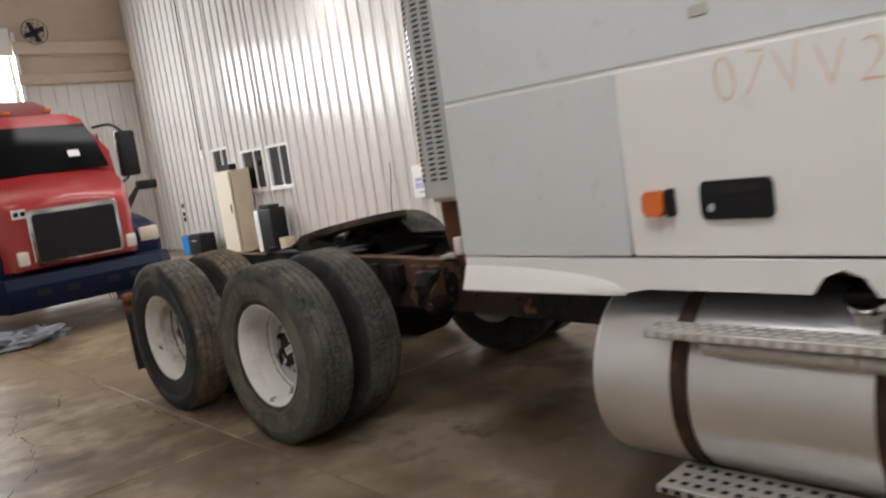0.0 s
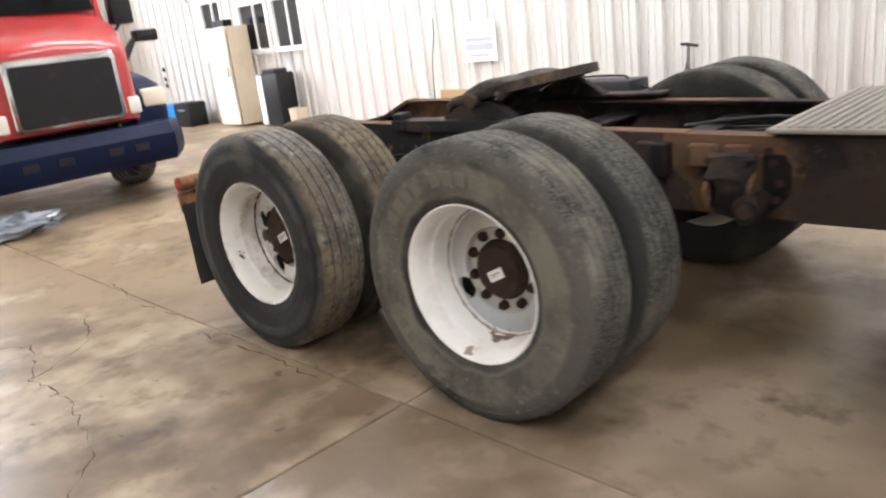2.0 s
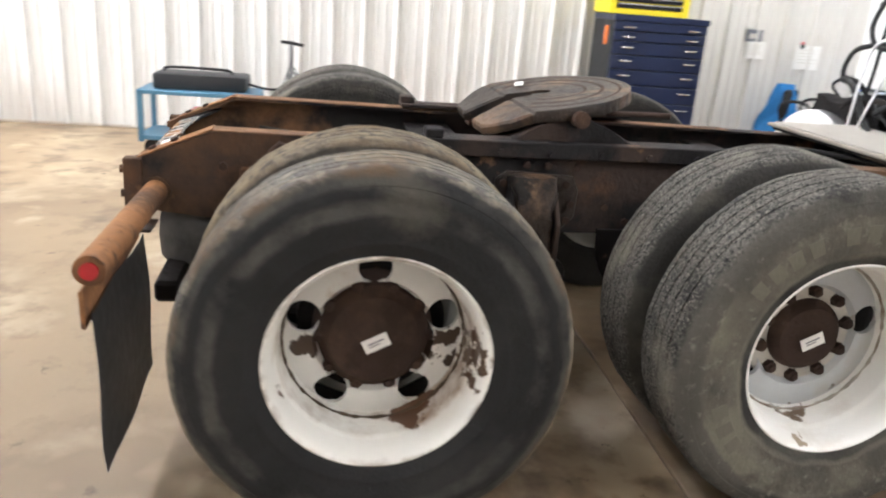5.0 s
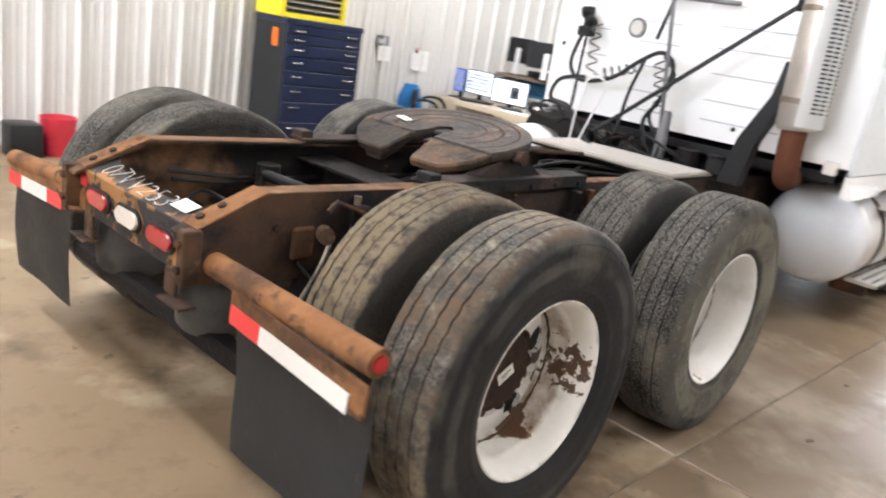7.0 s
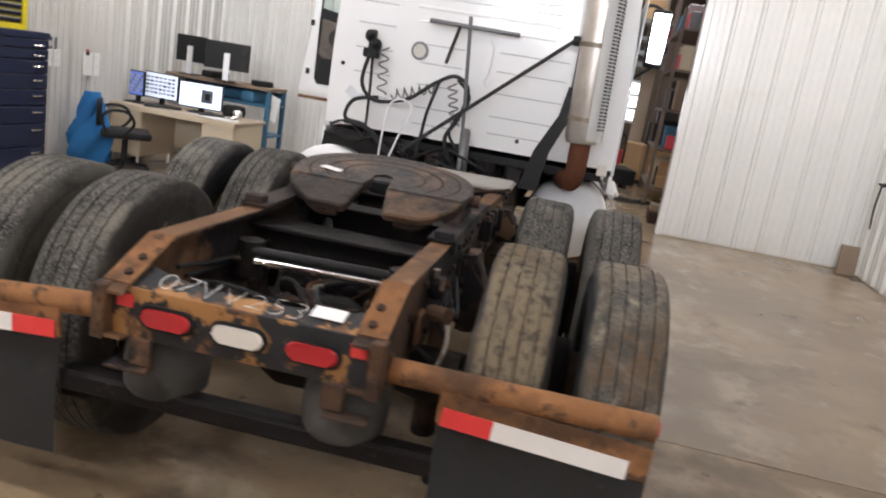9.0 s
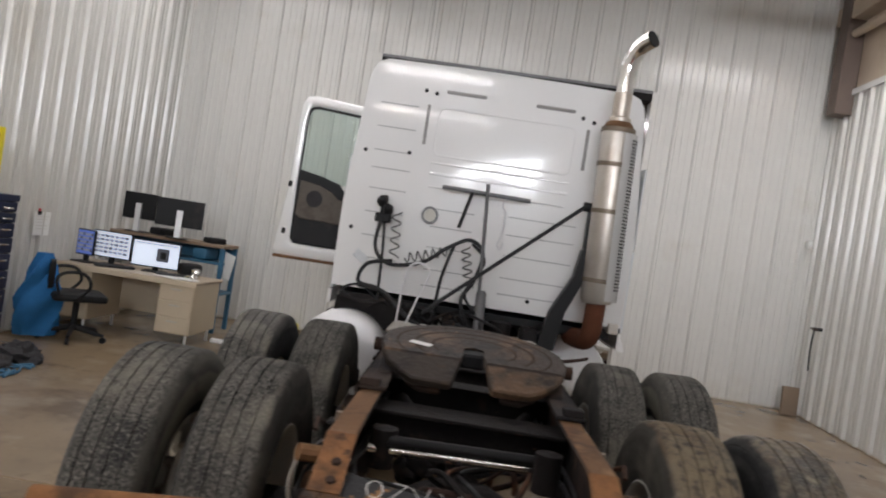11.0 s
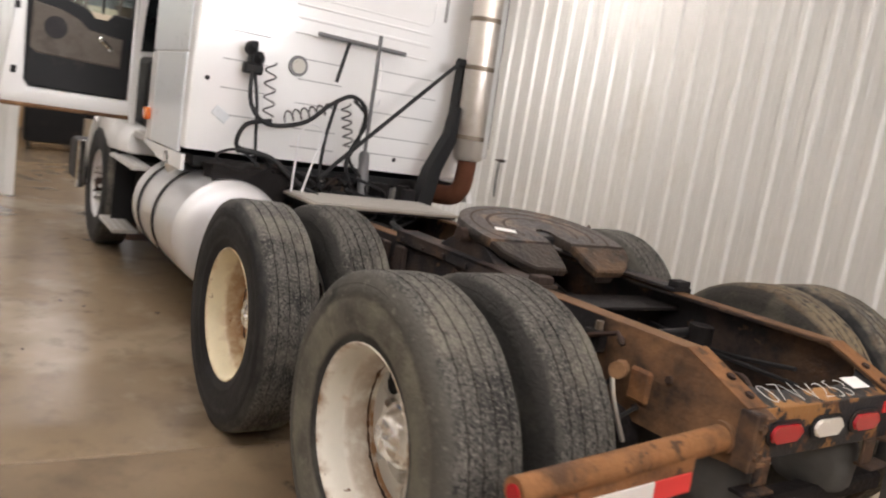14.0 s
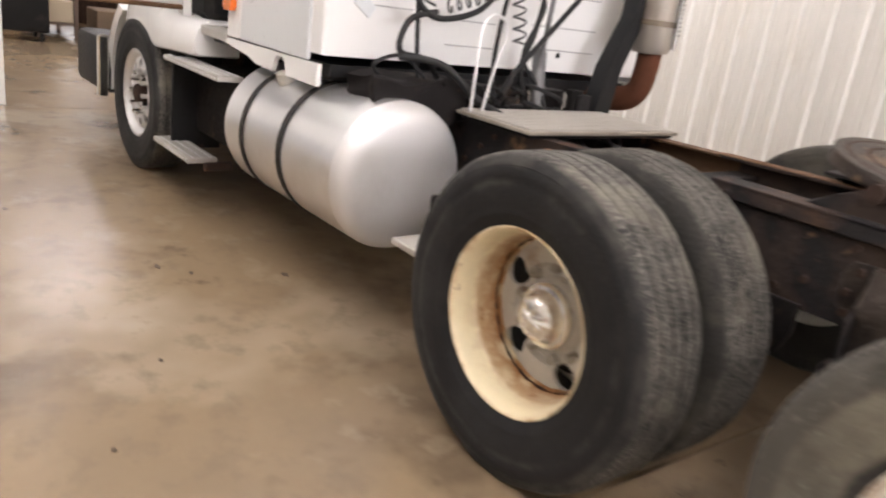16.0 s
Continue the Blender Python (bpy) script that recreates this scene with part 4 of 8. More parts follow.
wheel(0, 1, False, M_TYRE, M_RIMGREY, 0)
wheel(SPREAD, 1, True, M_TYRE_DARK, M_RIMCREAM, 25, "chrome", "yellowed cream steel dual wheel", disc_mat=M_RIMGREY, seam=M_STRAP)
wheel(SPREAD, 1, False, M_TYRE, M_RIMGREY, 0)


def make_steer_disc():
    bm = bmesh.new()
    lathe(bm, [(0.03, 0.292), (0.006, 0.2985), (-0.004, 0.2975), (-0.006, 0.293), (0.002, 0.286), (0.02, 0.272), (0.035, 0.26), (0.04, 0.245)], 60)
    return bm


for side in (-1, 1):
    m = pose(5.3, side * 1.14, AXLE_Z, 0, 0, 0 if side < 0 else 180)
    rim = shared("wheel", "steer", make_steer_disc, M_ALU, truck, m, "aluminium steer wheel with round hand holes")
    shared("tyre", "tyre" + M_TYRE_DARK.name, make_tyre, M_TYRE_DARK, rim, pose(0, 0, 0), "black ribbed steer tyre")
    shared("disc", "steerdisc", lambda: make_disc(0.035, 10, 0.032, 0.200), M_ALU, rim, pose(0, 0, 0))
    shared("hub", "steerhub", lambda: make_hub(-0.015, 0.042, 0.058), M_HUBRUST, rim, pose(0, 0, 0), "rusty steer hub")
    for k in range(10):
        a = radians(36 * k)
        shared("nut", "steernut", lambda: tube(bmesh.new(), [(0, 0.05, 0), (0, -0.012, 0)], 0.017, 6), M_CHROME, rim, pose(0.14 * math.cos(a), 0, 0.14 * math.sin(a)))


# frame rails: C sections open inwards, sloping down at the tail
def rail_top(x):
    return 0.940 - 0.017 * x


def make_rail(side):
    bm = bmesh.new()
    t, fl, yo = 0.010, 0.085, 0.432
    loops = []
    for x, drop, h in ((-0.765, 0.117, 0.145), (-0.74, 0.106, 0.16), (-0.53, 0.018, 0.27), (-0.49, 0.0, 0.29), (1.0, 0, 0.29), (2.6, 0, 0.29), (4.3, 0, 0.29), (5.9, 0.02, 0.27)):
        zt = rail_top(x) - drop
        zb = zt - h
        loops.append([Vector((x, side * (yo - i), z)) for i, z in ((0, zt), (0, zb), (fl, zb), (fl, zb + t), (t, zb + t), (t, zt - t), (fl, zt - t), (fl, zt))])
    rings(bm, loops, True, True)
    bmesh.ops.recalc_face_normals(bm, faces=bm.faces[:])
    return bm


def bolt_head(bm, p, axis, r=0.014, h=0.012):
    tube(bm, [p, Vector(p) + Vector(axis) * h], r, 6)


for side in (-1, 1):
    rail = part("frame_rail", make_rail(side), M_FRAME, truck, "rusty C-section frame rail", 25)
    part("top_flange", B_(-0.5, 1.75, side * 0.352, side * 0.433, 0, 0.003, 0, Matrix.Translation((0, 0, rail_top(0) + 0.001)) @ Matrix.Rotation(math.atan(0.017), 4, "Y")), M_FLANGE, rail, "brown rusty top flange")
    bm = bmesh.new()
    prism(bm, [(-0.775, -0.045), (-0.52, -0.045), (-0.52, 0.045), (-0.775, 0.045)], 0, 0.004, Matrix.Translation((-0.495, side * 0.389, rail_top(-0.49) + 0.003)) @ Matrix.Rotation(radians(-23), 4, "Y") @ Matrix.Translation((0.522, 0, 0)))
    part("tail_flange", bm, M_RUST, rail)
    rnd = random.Random(3)
    for k in range(34):
        x = -0.45 + k * 0.1 + rnd.uniform(-0.02, 0.02)
        shared("bolt", "bolt", lambda: tube(bmesh.new(), [(0, 0, 0), (0, 0, 0.012)], 0.014, 6), M_HUBRUST, rail, pose(x, side * 0.435, rail_top(x) - rnd.choice((0.05, 0.11, 0.19, 0.24)), -90 * side, 0, 0))
    for x in (-0.687, -0.617):
        shared("bolt", "bolt", None, M_HUBRUST, rail, pose(x, side * 0.378, rail_top(-0.49) - 0.425 * (-0.49 - x) + 0.006, 0, -23, 0))
    # spring hanger: flange plates bolted to the web, a ribbed column and the pin eye at its foot
    for hx, tall in ((0.60, 1.0), (1.98, 0.62)):
        zf = 0.885 - 0.39 * tall
        bm = bmesh.new()
        out = Matrix.Rotation(radians(90), 4, "X")
        prism(bm, [(-0.15, 0.70), (-0.135, 0.655), (-0.10, 0.64), (0.06, 0.645), (0.11, 0.655), (0.15, 0.70), (0.155, 0.80), (0.13, 0.845), (-0.11, 0.855), (-0.15, 0.83)], 0, 0.018, Matrix.Translation((hx, side * 0.442 + 0.009, 0)) @ out, 0.004)
        for v in bm.verts:
            v.co.z += noise.noise(v.co * 11.0) * 0.012
        hb = part("hanger_bracket", bm, M_GREASE if tall == 1.0 else M_BLACKDIRT, rail, "grimy cast spring hanger")
        bm = bmesh.new()
        loops = []
        for k in range(13):
            f = k / 12
            z = 0.85 + (zf - 0.85) * f
            w, d = 0.082 - 0.016 * math.sin(f * 3.1) + 0.004 * f, 0.055 + 0.05 * min(1, f * 3) - 0.02 * f
            loops.append([Vector((hx - 0.03 + 0.03 * f + w * math.copysign(abs(math.cos(a)) ** 0.45, math.cos(a)), side * (0.455 + d * (0.5 + 0.5 * math.copysign(abs(math.sin(a)) ** 0.45, math.sin(a)))), z)) for a in (2 * math.pi * i / 28 for i in range(28))])
        rings(bm, loops, True, True)
        for v in bm.verts:
            n = noise.noise(v.co * 21.0) * 0.022 + noise.noise(v.co * 47.0) * 0.012
            v.co += Vector((n, side * abs(n), n * 0.5))
        bmesh.ops.recalc_face_normals(bm, faces=bm.faces[:])
        part("column", bm, M_GREASE if tall == 1.0 else M_BLACKDIRT, rail, "grimy cast column")
        for dx in (-0.10, 0.055):
            bm = bmesh.new()
            prism(bm, [(0.0, 0.845), (0.02, 0.845), (0.125, 0.80 - 0.10 * tall), (0.125, zf + 0.07), (0.09, zf + 0.02), (0.0, zf + 0.05)], -0.008, 0.008, Matrix.Translation((hx + dx, side * 0.448, 0)) @ Matrix(((0, 0, 1, 0), (side, 0, 0, 0), (0, 1, 0, 0), (0, 0, 0, 1))), 0.003)
            part("rib", bm, M_FRAME, rail)
        part("boss", T_([(hx + 0.05, side * 0.45, zf + 0.03), (hx + 0.05, side * 0.565, zf + 0.03), (hx + 0.05, side * 0.575, zf + 0.03)], [0.052, 0.052, 0.044], 18), M_BLACKDIRT, rail, "round pin boss")
        part("pin", T_([(hx + 0.05, side * 0.57, zf + 0.03), (hx + 0.05, side * 0.592, zf + 0.03)], 0.024, 12), M_HUBRUST, rail)
        for dx, dz in ((-0.125, 0.82), (-0.03, 0.835), (0.02, 0.835), (0.10, 0.82), (0.125, 0.75), (0.115, 0.69), (-0.125, 0.74), (-0.12, 0.685), (0.075, 0.665)):
            shared("bolt", "bolt", None, M_HUBRUST, rail, pose(hx + dx, side * 0.460, dz, -90 * side, 0, 0))
        if tall == 1.0:
            bm = bmesh.new()
            prism(bm, [(-0.06, 0.66), (0.06, 0.66), (0.06, 0.50), (0.02, 0.43), (-0.03, 0.50), (-0.055, 0.56)], -0.01, 0.01, Matrix.Translation((hx + 0.30, side * 0.46, 0)) @ out, 0.003)
            part("torque_arm_plate", bm, M_BLACKDIRT, rail)
    part("shock_absorber", T_([(-0.22, side * 0.50, 0.36), (-0.24, side * 0.50, 0.56), (-0.24, side * 0.50, 0.57), (-0.26, side * 0.50, 0.76)], [0.045, 0.045, 0.03, 0.028], 14), M_FRAME, truck, "brown rusty shock absorber")
    part("valve_bracket", B_(-0.41, -0.32, side * 0.442, side * 0.462, 0.73, 0.84, 0.01), M_RUST, truck, "rusty valve bracket")
    part("height_valve", T_([(-0.30, side * 0.475, 0.82), (-0.34, side * 0.54, 0.83)], 0.028, 10), M_FLANGE, truck)
    part("valve_link", T_(curve_pts([(-0.31, side * 0.53, 0.83), (-0.36, side * 0.55, 0.74), (-0.40, side * 0.52, 0.62)], 5), 0.008, 6), M_DECKALU, truck)
    part("valve_line", T_(curve_pts([(-0.30, side * 0.49, 0.80), (-0.27, side * 0.53, 0.72), (-0.33, side * 0.53, 0.66), (-0.38, side * 0.46, 0.72)], 5), 0.007, 6), M_HOSE, truck)
    # air spring and trailing arm at the tail
    bm = bmesh.new()
    lathe(bm, [(0, 0.0005), (0, 0.115), (0.02, 0.13), (0.09, 0.135), (0.16, 0.128), (0.2, 0.10), (0.25, 0.095), (0.25, 0.0005)], 28, None, (False, False), pose(-0.56, side * 0.30, 0.475, 90, 0, 0))
    part("air_spring", bm, M_AIRBAG, truck, "dusty grey rubber air spring")
    bm = bmesh.new()
    box(bm, -0.58, 0.12, side * 0.62 - 0.05, side * 0.62 + 0.05, 0.36, 0.43, 0.012)
    part("trailing_arm", bm, M_BLACKDIRT, truck)
    for ax in (0.0, SPREAD):
        bm = bmesh.new()
        lathe(bm, [(-0.1, 0.0005), (-0.1, 0.085), (-0.02, 0.095), (0.0, 0.1), (0.02, 0.095), (0.1, 0.08), (0.12, 0.03), (0.12, 0.0005)], 20, None, (False, False), pose(ax - 0.28, side * 0.5, 0.6, 0, 0, 0))
        part("brake_chamber", bm, M_BLACKDIRT, truck)

for ax in (0.0, SPREAD):
    bm = bmesh.new()
    tube(bm, [(ax, -0.9, AXLE_Z), (ax, -0.35, AXLE_Z), (ax, -0.22, AXLE_Z), (ax, -0.1, AXLE_Z), (ax, 0.1, AXLE_Z), (ax, 0.22, AXLE_Z), (ax, 0.35, AXLE_Z), (ax, 0.9, AXLE_Z)], [0.07, 0.075, 0.13, 0.19, 0.19, 0.13, 0.075, 0.07], 20)
    part("axle", bm, M_BLACKDIRT, truck, "greasy drive axle housing")
    bm = bmesh.new()
    tube(bm, [(ax + 0.05, 0, AXLE_Z + 0.02), (ax + 0.3, 0, AXLE_Z + 0.06), (ax + 0.36, 0, AXLE_Z + 0.07)], [0.15, 0.1, 0.07], 16)
    part("differential", bm, M_BLACKDIRT, truck)
part("drive_shaft", T_([(SPREAD + 0.3, 0, 0.6), (4.2, 0, 0.72)], 0.055), M_BLACKDIRT, truck)
part("drive_shaft", T_([(0.3, 0, 0.56), (SPREAD - 0.15, 0, 0.55)], 0.05), M_BLACKDIRT, truck)

# crossmembers
for x, w in ((0.32, 0.2), (1.02, 0.16), (1.62, 0.12), (2.45, 0.16)):
    bm = bmesh.new()
    box(bm, x - w / 2, x + w / 2, -0.42, 0.42, rail_top(x) - 0.08, rail_top(x) - 0.065, 0.003)
    box(bm, x - 0.008, x + 0.008, -0.42, 0.42, rail_top(x) - 0.27, rail_top(x) - 0.08, 0.002)
    part("crossmember", bm, M_BLACKDIRT, truck)
for y, z in ((0.05, 0.0), (-0.02, 0.035)):
    part("torque_rod", T_([(-0.03, 0.30 + y, 0.79 + z), (0.05, -0.30 + y, 0.78 + z)], 0.02, 12), M_CHROME if z == 0 else M_BLACK, truck, "shiny torque rod" if z == 0 else "")
for side in (-1, 1):
    part("torque_rod_end", T_([(0.0, side * 0.30, 0.72), (0.0, side * 0.30, 0.86)], 0.05, 12), M_BLACKDIRT, truck)
part("torque_rod", T_([(0.9, 0.3, 0.78), (0.15, 0.03, 0.72)], 0.026, 10), M_BLACKDIRT, truck)
part("torque_rod", T_([(0.9, -0.3, 0.78), (0.15, -0.03, 0.72)], 0.026, 10), M_BLACKDIRT, truck)
part("tail_beam", B_(-0.66, -0.58, -0.62, 0.62, 0.43, 0.50, 0.012), M_BLACKDIRT, truck, "black tail beam between the air springs")

# air and brake lines along the inside of the rails
for k, (y, z) in enumerate(((0.36, 0.80), (0.37, 0.77), (-0.37, 0.78), (-0.36, 0.74))):
    rnd = random.Random(k)
    pts = [(x, y + rnd.uniform(-0.03, 0.03), z - 0.02 * x + rnd.uniform(-0.03, 0.03)) for x in (-0.4, 0.0, 0.5, 1.0, 1.5, 2.0, 2.5)]
    part("air_line", T_(curve_pts(pts), 0.009, 7), M_HOSE, truck)
for k in range(5):
    rnd = random.Random(10 + k)
    pts = [(1.65 + rnd.uniform(-0.2, 0.1), rnd.uniform(-0.3, 0.3), 0.84), (1.9, rnd.uniform(-0.3, 0.3), 0.89 + rnd.uniform(-0.06, 0.0)), (2.3, rnd.uniform(-0.3, 0.3), 0.88), (2.6, rnd.uniform(-0.3, 0.3), 0.95)]
    part("air_line", T_(curve_pts(pts), 0.009, 7), M_HOSE, truck)

# grimy hoses and lumps between the rails at the tail
for k in range(9):
    rnd = random.Random(400 + k)
    x, y = rnd.uniform(-0.45, 0.2), rnd.uniform(-0.26, 0.26)
    pts = [(x, y, 0.60 + rnd.uniform(0, 0.1)), (x + rnd.uniform(-0.1, 0.2), y + rnd.uniform(-0.15, 0.15), 0.70 + rnd.uniform(0, 0.08)), (x + rnd.uniform(0.05, 0.3), y + rnd.uniform(-0.2, 0.2), 0.66 + rnd.uniform(0, 0.1)), (x + rnd.uniform(0.2, 0.4), y * 0.6, 0.60)]
    part("air_line", T_(curve_pts(pts, 6), rnd.uniform(0.007, 0.013), 7), rnd.choice((M_HOSE, M_BLACKDIRT, M_STRAP)), truck)
for k in range(8):
    rnd = random.Random(430 + k)
    x, y, z, r = rnd.uniform(-0.5, 0.25), rnd.uniform(-0.28, 0.28), rnd.uniform(0.58, 0.70), rnd.uniform(0.03, 0.06)
    bm = bmesh.new()
    bmesh.ops.create_icosphere(bm, subdivisions=3, radius=r)
    for v in bm.verts:
        v.co = v.co * (1 + 0.5 * noise.noise(v.co * 30.0 + Vector((k, 0, 0)))) + Vector((x, y, z))
    part("valve_body", bm, rnd.choice((M_BLACKDIRT, M_GREASE, M_FRAME)), truck)

# rusted brackets along the outside and top of the rails, ahead of the fifth wheel
for side in (-1, 1):
    for k in range(7):
        rnd = random.Random(300 + k + side)
        x = 1.15 + 0.13 * k + rnd.uniform(-0.03, 0.03)
        h = rnd.uniform(0.05, 0.13)
        bm = bmesh.new()
        box(bm, x, x + rnd.uniform(0.05, 0.11), side * 0.434, side * (0.446 + rnd.uniform(0, 0.05)), rail_top(x) - 0.03 - h, rail_top(x) - 0.03, 0.006)
        bolt_head(bm, (x + 0.03, side * 0.45, rail_top(x) - 0.05), (0, side, 0), 0.012, 0.012)
        part("frame_bracket", bm, rnd.choice((M_FRAME, M_RUST, M_STRAP) if side > 0 else (M_FRAME, M_STRAP, M_BLACKDIRT)), truck, "rusted frame bracket")

# levelling valves and their hoses on the outside of the webs
for side in (-1, 1):
    valve = part("levelling_valve", B_(-0.19, -0.11, side * 0.437, side * 0.49, 0.83, 0.90, 0.008), M_BLACKDIRT, truck, "grimy levelling valve with hoses")
    part("valve_arm", T_([(-0.12, side * 0.495, 0.87), (-0.28, side * 0.50, 0.93), (-0.31, side * 0.50, 0.90)], 0.009, 6), M_STRAP, valve)
    part("valve_port", T_([(-0.15, side * 0.45, 0.90), (-0.15, side * 0.45, 0.93)], 0.014, 8), M_CLAMP, valve)
    for k in range(4):
        rnd = random.Random(60 + k + side)
        pts = [(-0.15 + rnd.uniform(-0.03, 0.03), side * 0.46, 0.84), (-0.20 + 0.05 * k, side * (0.50 + 0.01 * k), 0.76 + rnd.uniform(-0.03, 0.03)), (-0.05 + 0.10 * k, side * 0.47, 0.70 + 0.03 * k), (0.16 + 0.05 * k, side * 0.455, 0.74 + rnd.uniform(-0.03, 0.05))]
        part("valve_hose", T_(curve_pts(pts), 0.008, 7), M_HOSE, valve)

# rear crossmember with lamps
rear = part("rear_crossmember", B_(-0.762, -0.75, -0.425, 0.425, 0.705, 0.862, 0.003), M_PEEL, truck, "rusty rear crossmember with peeling black paint")
bm = bmesh.new()
N = 24
top = []
for k in range(N + 1):
    y = -0.42 + 0.84 * k / N
    dip = 0.06 + 0.10 * min(1, (abs(y) / 0.42) ** 3)
    top.append((y, dip))
rows = []
for y, dip in top:
    rows.append([Vector((-0.758, y, 0.863)), Vector((-0.758 + dip, y, 0.863 + dip * 0.30)), Vector((-0.758 + dip, y, 0.851 + dip * 0.30)), Vector((-0.758, y, 0.851))])
rings(bm, rows, True, True)
rear.matrix_local = Matrix.Translation((0.038, 0, -0.017))
part("top_plate", bm, M_PEEL, rear, "sloping rusty top plate with worn black paint")
bm = bmesh.new()
box(bm, -0.75, -0.66, -0.42, 0.42, 0.705, 0.715, 0.002)
part("bottom_flange", bm, M_RUST, rear)
for side in (-1, 1):
    bm = bmesh.new()
    box(bm, -0.81, -0.75, side * 0.40, side * 0.442, 0.70, 0.87, 0.004)
    bolt_head(bm, (-0.81, side * 0.42, 0.75), (-1, 0, 0))
    bolt_head(bm, (-0.81, side * 0.42, 0.83), (-1, 0, 0))
    part("corner_gusset", bm, M_FRAME, rear)
    part("side_reflector", B_(-0.768, -0.762, side * 0.335, side * 0.385, 0.80, 0.84, 0.001), M_REFLRED, rear, "torn red reflector")
for side in (-1, 1):
    bm = bmesh.new()
    box(bm, -0.772, -0.76, side * 0.30 - 0.035, side * 0.30 + 0.035, 0.625, 0.712, 0.004)
    box(bm, -0.80, -0.74, side * 0.34 - 0.075, side * 0.34 + 0.06, 0.612, 0.622, 0.002)
    part("tow_bracket", bm, M_FRAME, rear)
for y, mm, lb in ((0.225, M_REDLENS, "red oval tail lamp"), (0.0, M_WHITELENS, "clear oval reversing lamp"), (-0.225, M_REDLENS, "red oval tail lamp")):
    m = Matrix.Translation((-0.764, y, 0.784)) @ Matrix.Rotation(radians(90), 4, "Z") @ Matrix.Rotation(radians(90), 4, "X") @ Matrix.Scale(-1, 4, (0, 0, 1))
    bm = bmesh.new()
    prism(bm, round_rect(0, 0, 0.182, 0.075, 0.036), 0.0, 0.007, m, 0.003)
    lamp = part("tail_lamp", bm, M_BLACK, rear, lb)
    bm = bmesh.new()
    prism(bm, round_rect(0, 0, 0.156, 0.054, 0.026), 0.003, 0.017, m, 0.006)
    part("lens", bm, mm, lamp)
tag = prism(bmesh.new(), [(-0.05, -0.028), (0.05, -0.028), (0.05, 0.028), (-0.05, 0.028)], 0, 0.002, Matrix.Translation((-0.70, -0.241, 0.886)) @ Matrix.Rotation(radians(-16.7), 4, "Y") @ Matrix.Rotation(radians(90), 4, "Z"))
part("paper_tag", tag, M_PAPER, rear, "white paper tag")
handwriting("chalk_character", "07VV253", 0.115, Matrix.Translation((-0.715, 0.055, 0.8795)) @ Matrix.Rotation(radians(-16.7), 4, "Y") @ Matrix.Rotation(radians(-90), 4, "Z"), M_CHALK, rear, "white chalk character", 0.0008, 0.0044, 1.12)

# mud flap hangers
for side, end, tip in ((-1, 1.195, 0.753), (1, 1.188, 0.690)):
    arm = part("flap_hanger", T_([(-0.672, side * 0.43, 0.748), (-0.676, side * 0.8, (0.748 + tip) / 2), (-0.68, side * end, tip)], 0.038, 20), M_RUST, truck, "rusty tube mud flap hanger")
    part("socket", T_([(-0.672, side * 0.432, 0.748), (-0.672, side * 0.448, 0.748)], 0.047, 16), M_FRAME, arm)
    part("end_marker", T_([(-0.68, side * end, tip), (-0.68, side * (end + 0.007), tip)], 0.022, 18), M_REDLENS, arm, "round red end marker")
    slope = Matrix.Translation((-0.712, side * (0.88 if side > 0 else 0.90), 0.636 if side > 0 else 0.645)) @ Matrix.Rotation(radians(-side * 3.5), 4, "X")
    part("angle_iron", B_(0.003, 0.014, *((-0.30, end - 0.90) if side > 0 else (0.90 - end, 0.30)), -0.026, 0.075, 0.003, slope), M_RUST, arm)
    for a, b, mm in ((-0.285, -0.14, M_REFLRED), (-0.139, 0.139, M_REFLWHITE), (0.14, 0.285, M_REFLRED)) if side > 0 else ((0.14, 0.285, M_REFLRED), (-0.24, 0.139, M_REFLWHITE)):
        part("reflective_strip", B_(-0.003, 0.001, a, b, -0.028, 0.028, 0, slope), mm, arm)
    bm = bmesh.new()
    loops = []
    for k in range(13):
        z = 0.655 - 0.445 * k / 12
        bend = 0.004 * math.sin(k * 0.55 + side) + 0.012 * (k / 12) ** 2
        loops.append([Vector((-0.682 + bend + 0.004 * math.sin(i * 0.8 + k * 0.3), side * (0.60 + 0.60 * i / 10 + 0.012 * (k / 12) * (1 - i / 5)), z - 0.012 * i / 10)) for i in range(11)])
    rows = rings(bm, loops, wrap=False)
    bmesh.ops.solidify(bm, geom=bm.faces[:], thickness=0.007)
    part("mud_flap", bm, M_FLAP, arm, "black rubber mud flap")

# fifth wheel, tipped back
FW = Matrix.Translation((0.72, 0, 1.084)) @ Matrix.Rotation(radians(-10.5), 4, "Y") @ Matrix.Diagonal((0.74, 0.93, 0.86, 1))
outline = [(0.44 * math.cos(radians(a)), 0.455 * math.sin(radians(a))) for a in range(-104, 105, 8)]
outline += [(-0.20, 0.43), (-0.20, 0.058), (-0.10, 0.050), (0.0, 0.048)]
outline += [(0.034 * math.cos(radians(a)) + 0.01, 0.048 * math.sin(radians(a))) for a in range(75, -76, -15)]
outline += [(0.0, -0.048), (-0.10, -0.050), (-0.20, -0.058), (-0.20, -0.43)]
bm = bmesh.new()
prism(bm, outline, -0.05, 0.0, FW, 0.010)
fw = part("fifth_wheel", bm, M_GREASE, truck, "greasy rusted fifth wheel plate, tipped back")
bm = bmesh.new()
for r, w in ((0.20, 0.012), (0.285, 0.016), (0.37, 0.012)):
    pts = [FW @ Vector((0.02 + r * math.cos(radians(a)), r * 1.03 * math.sin(radians(a)), 0.001)) for a in range(-125, 126, 5)]
    tube(bm, pts, w * 0.5, 6)
for v in bm.verts:
    loc = FW.inverted() @ v.co
    loc.z *= 0.18
    v.co = FW @ loc
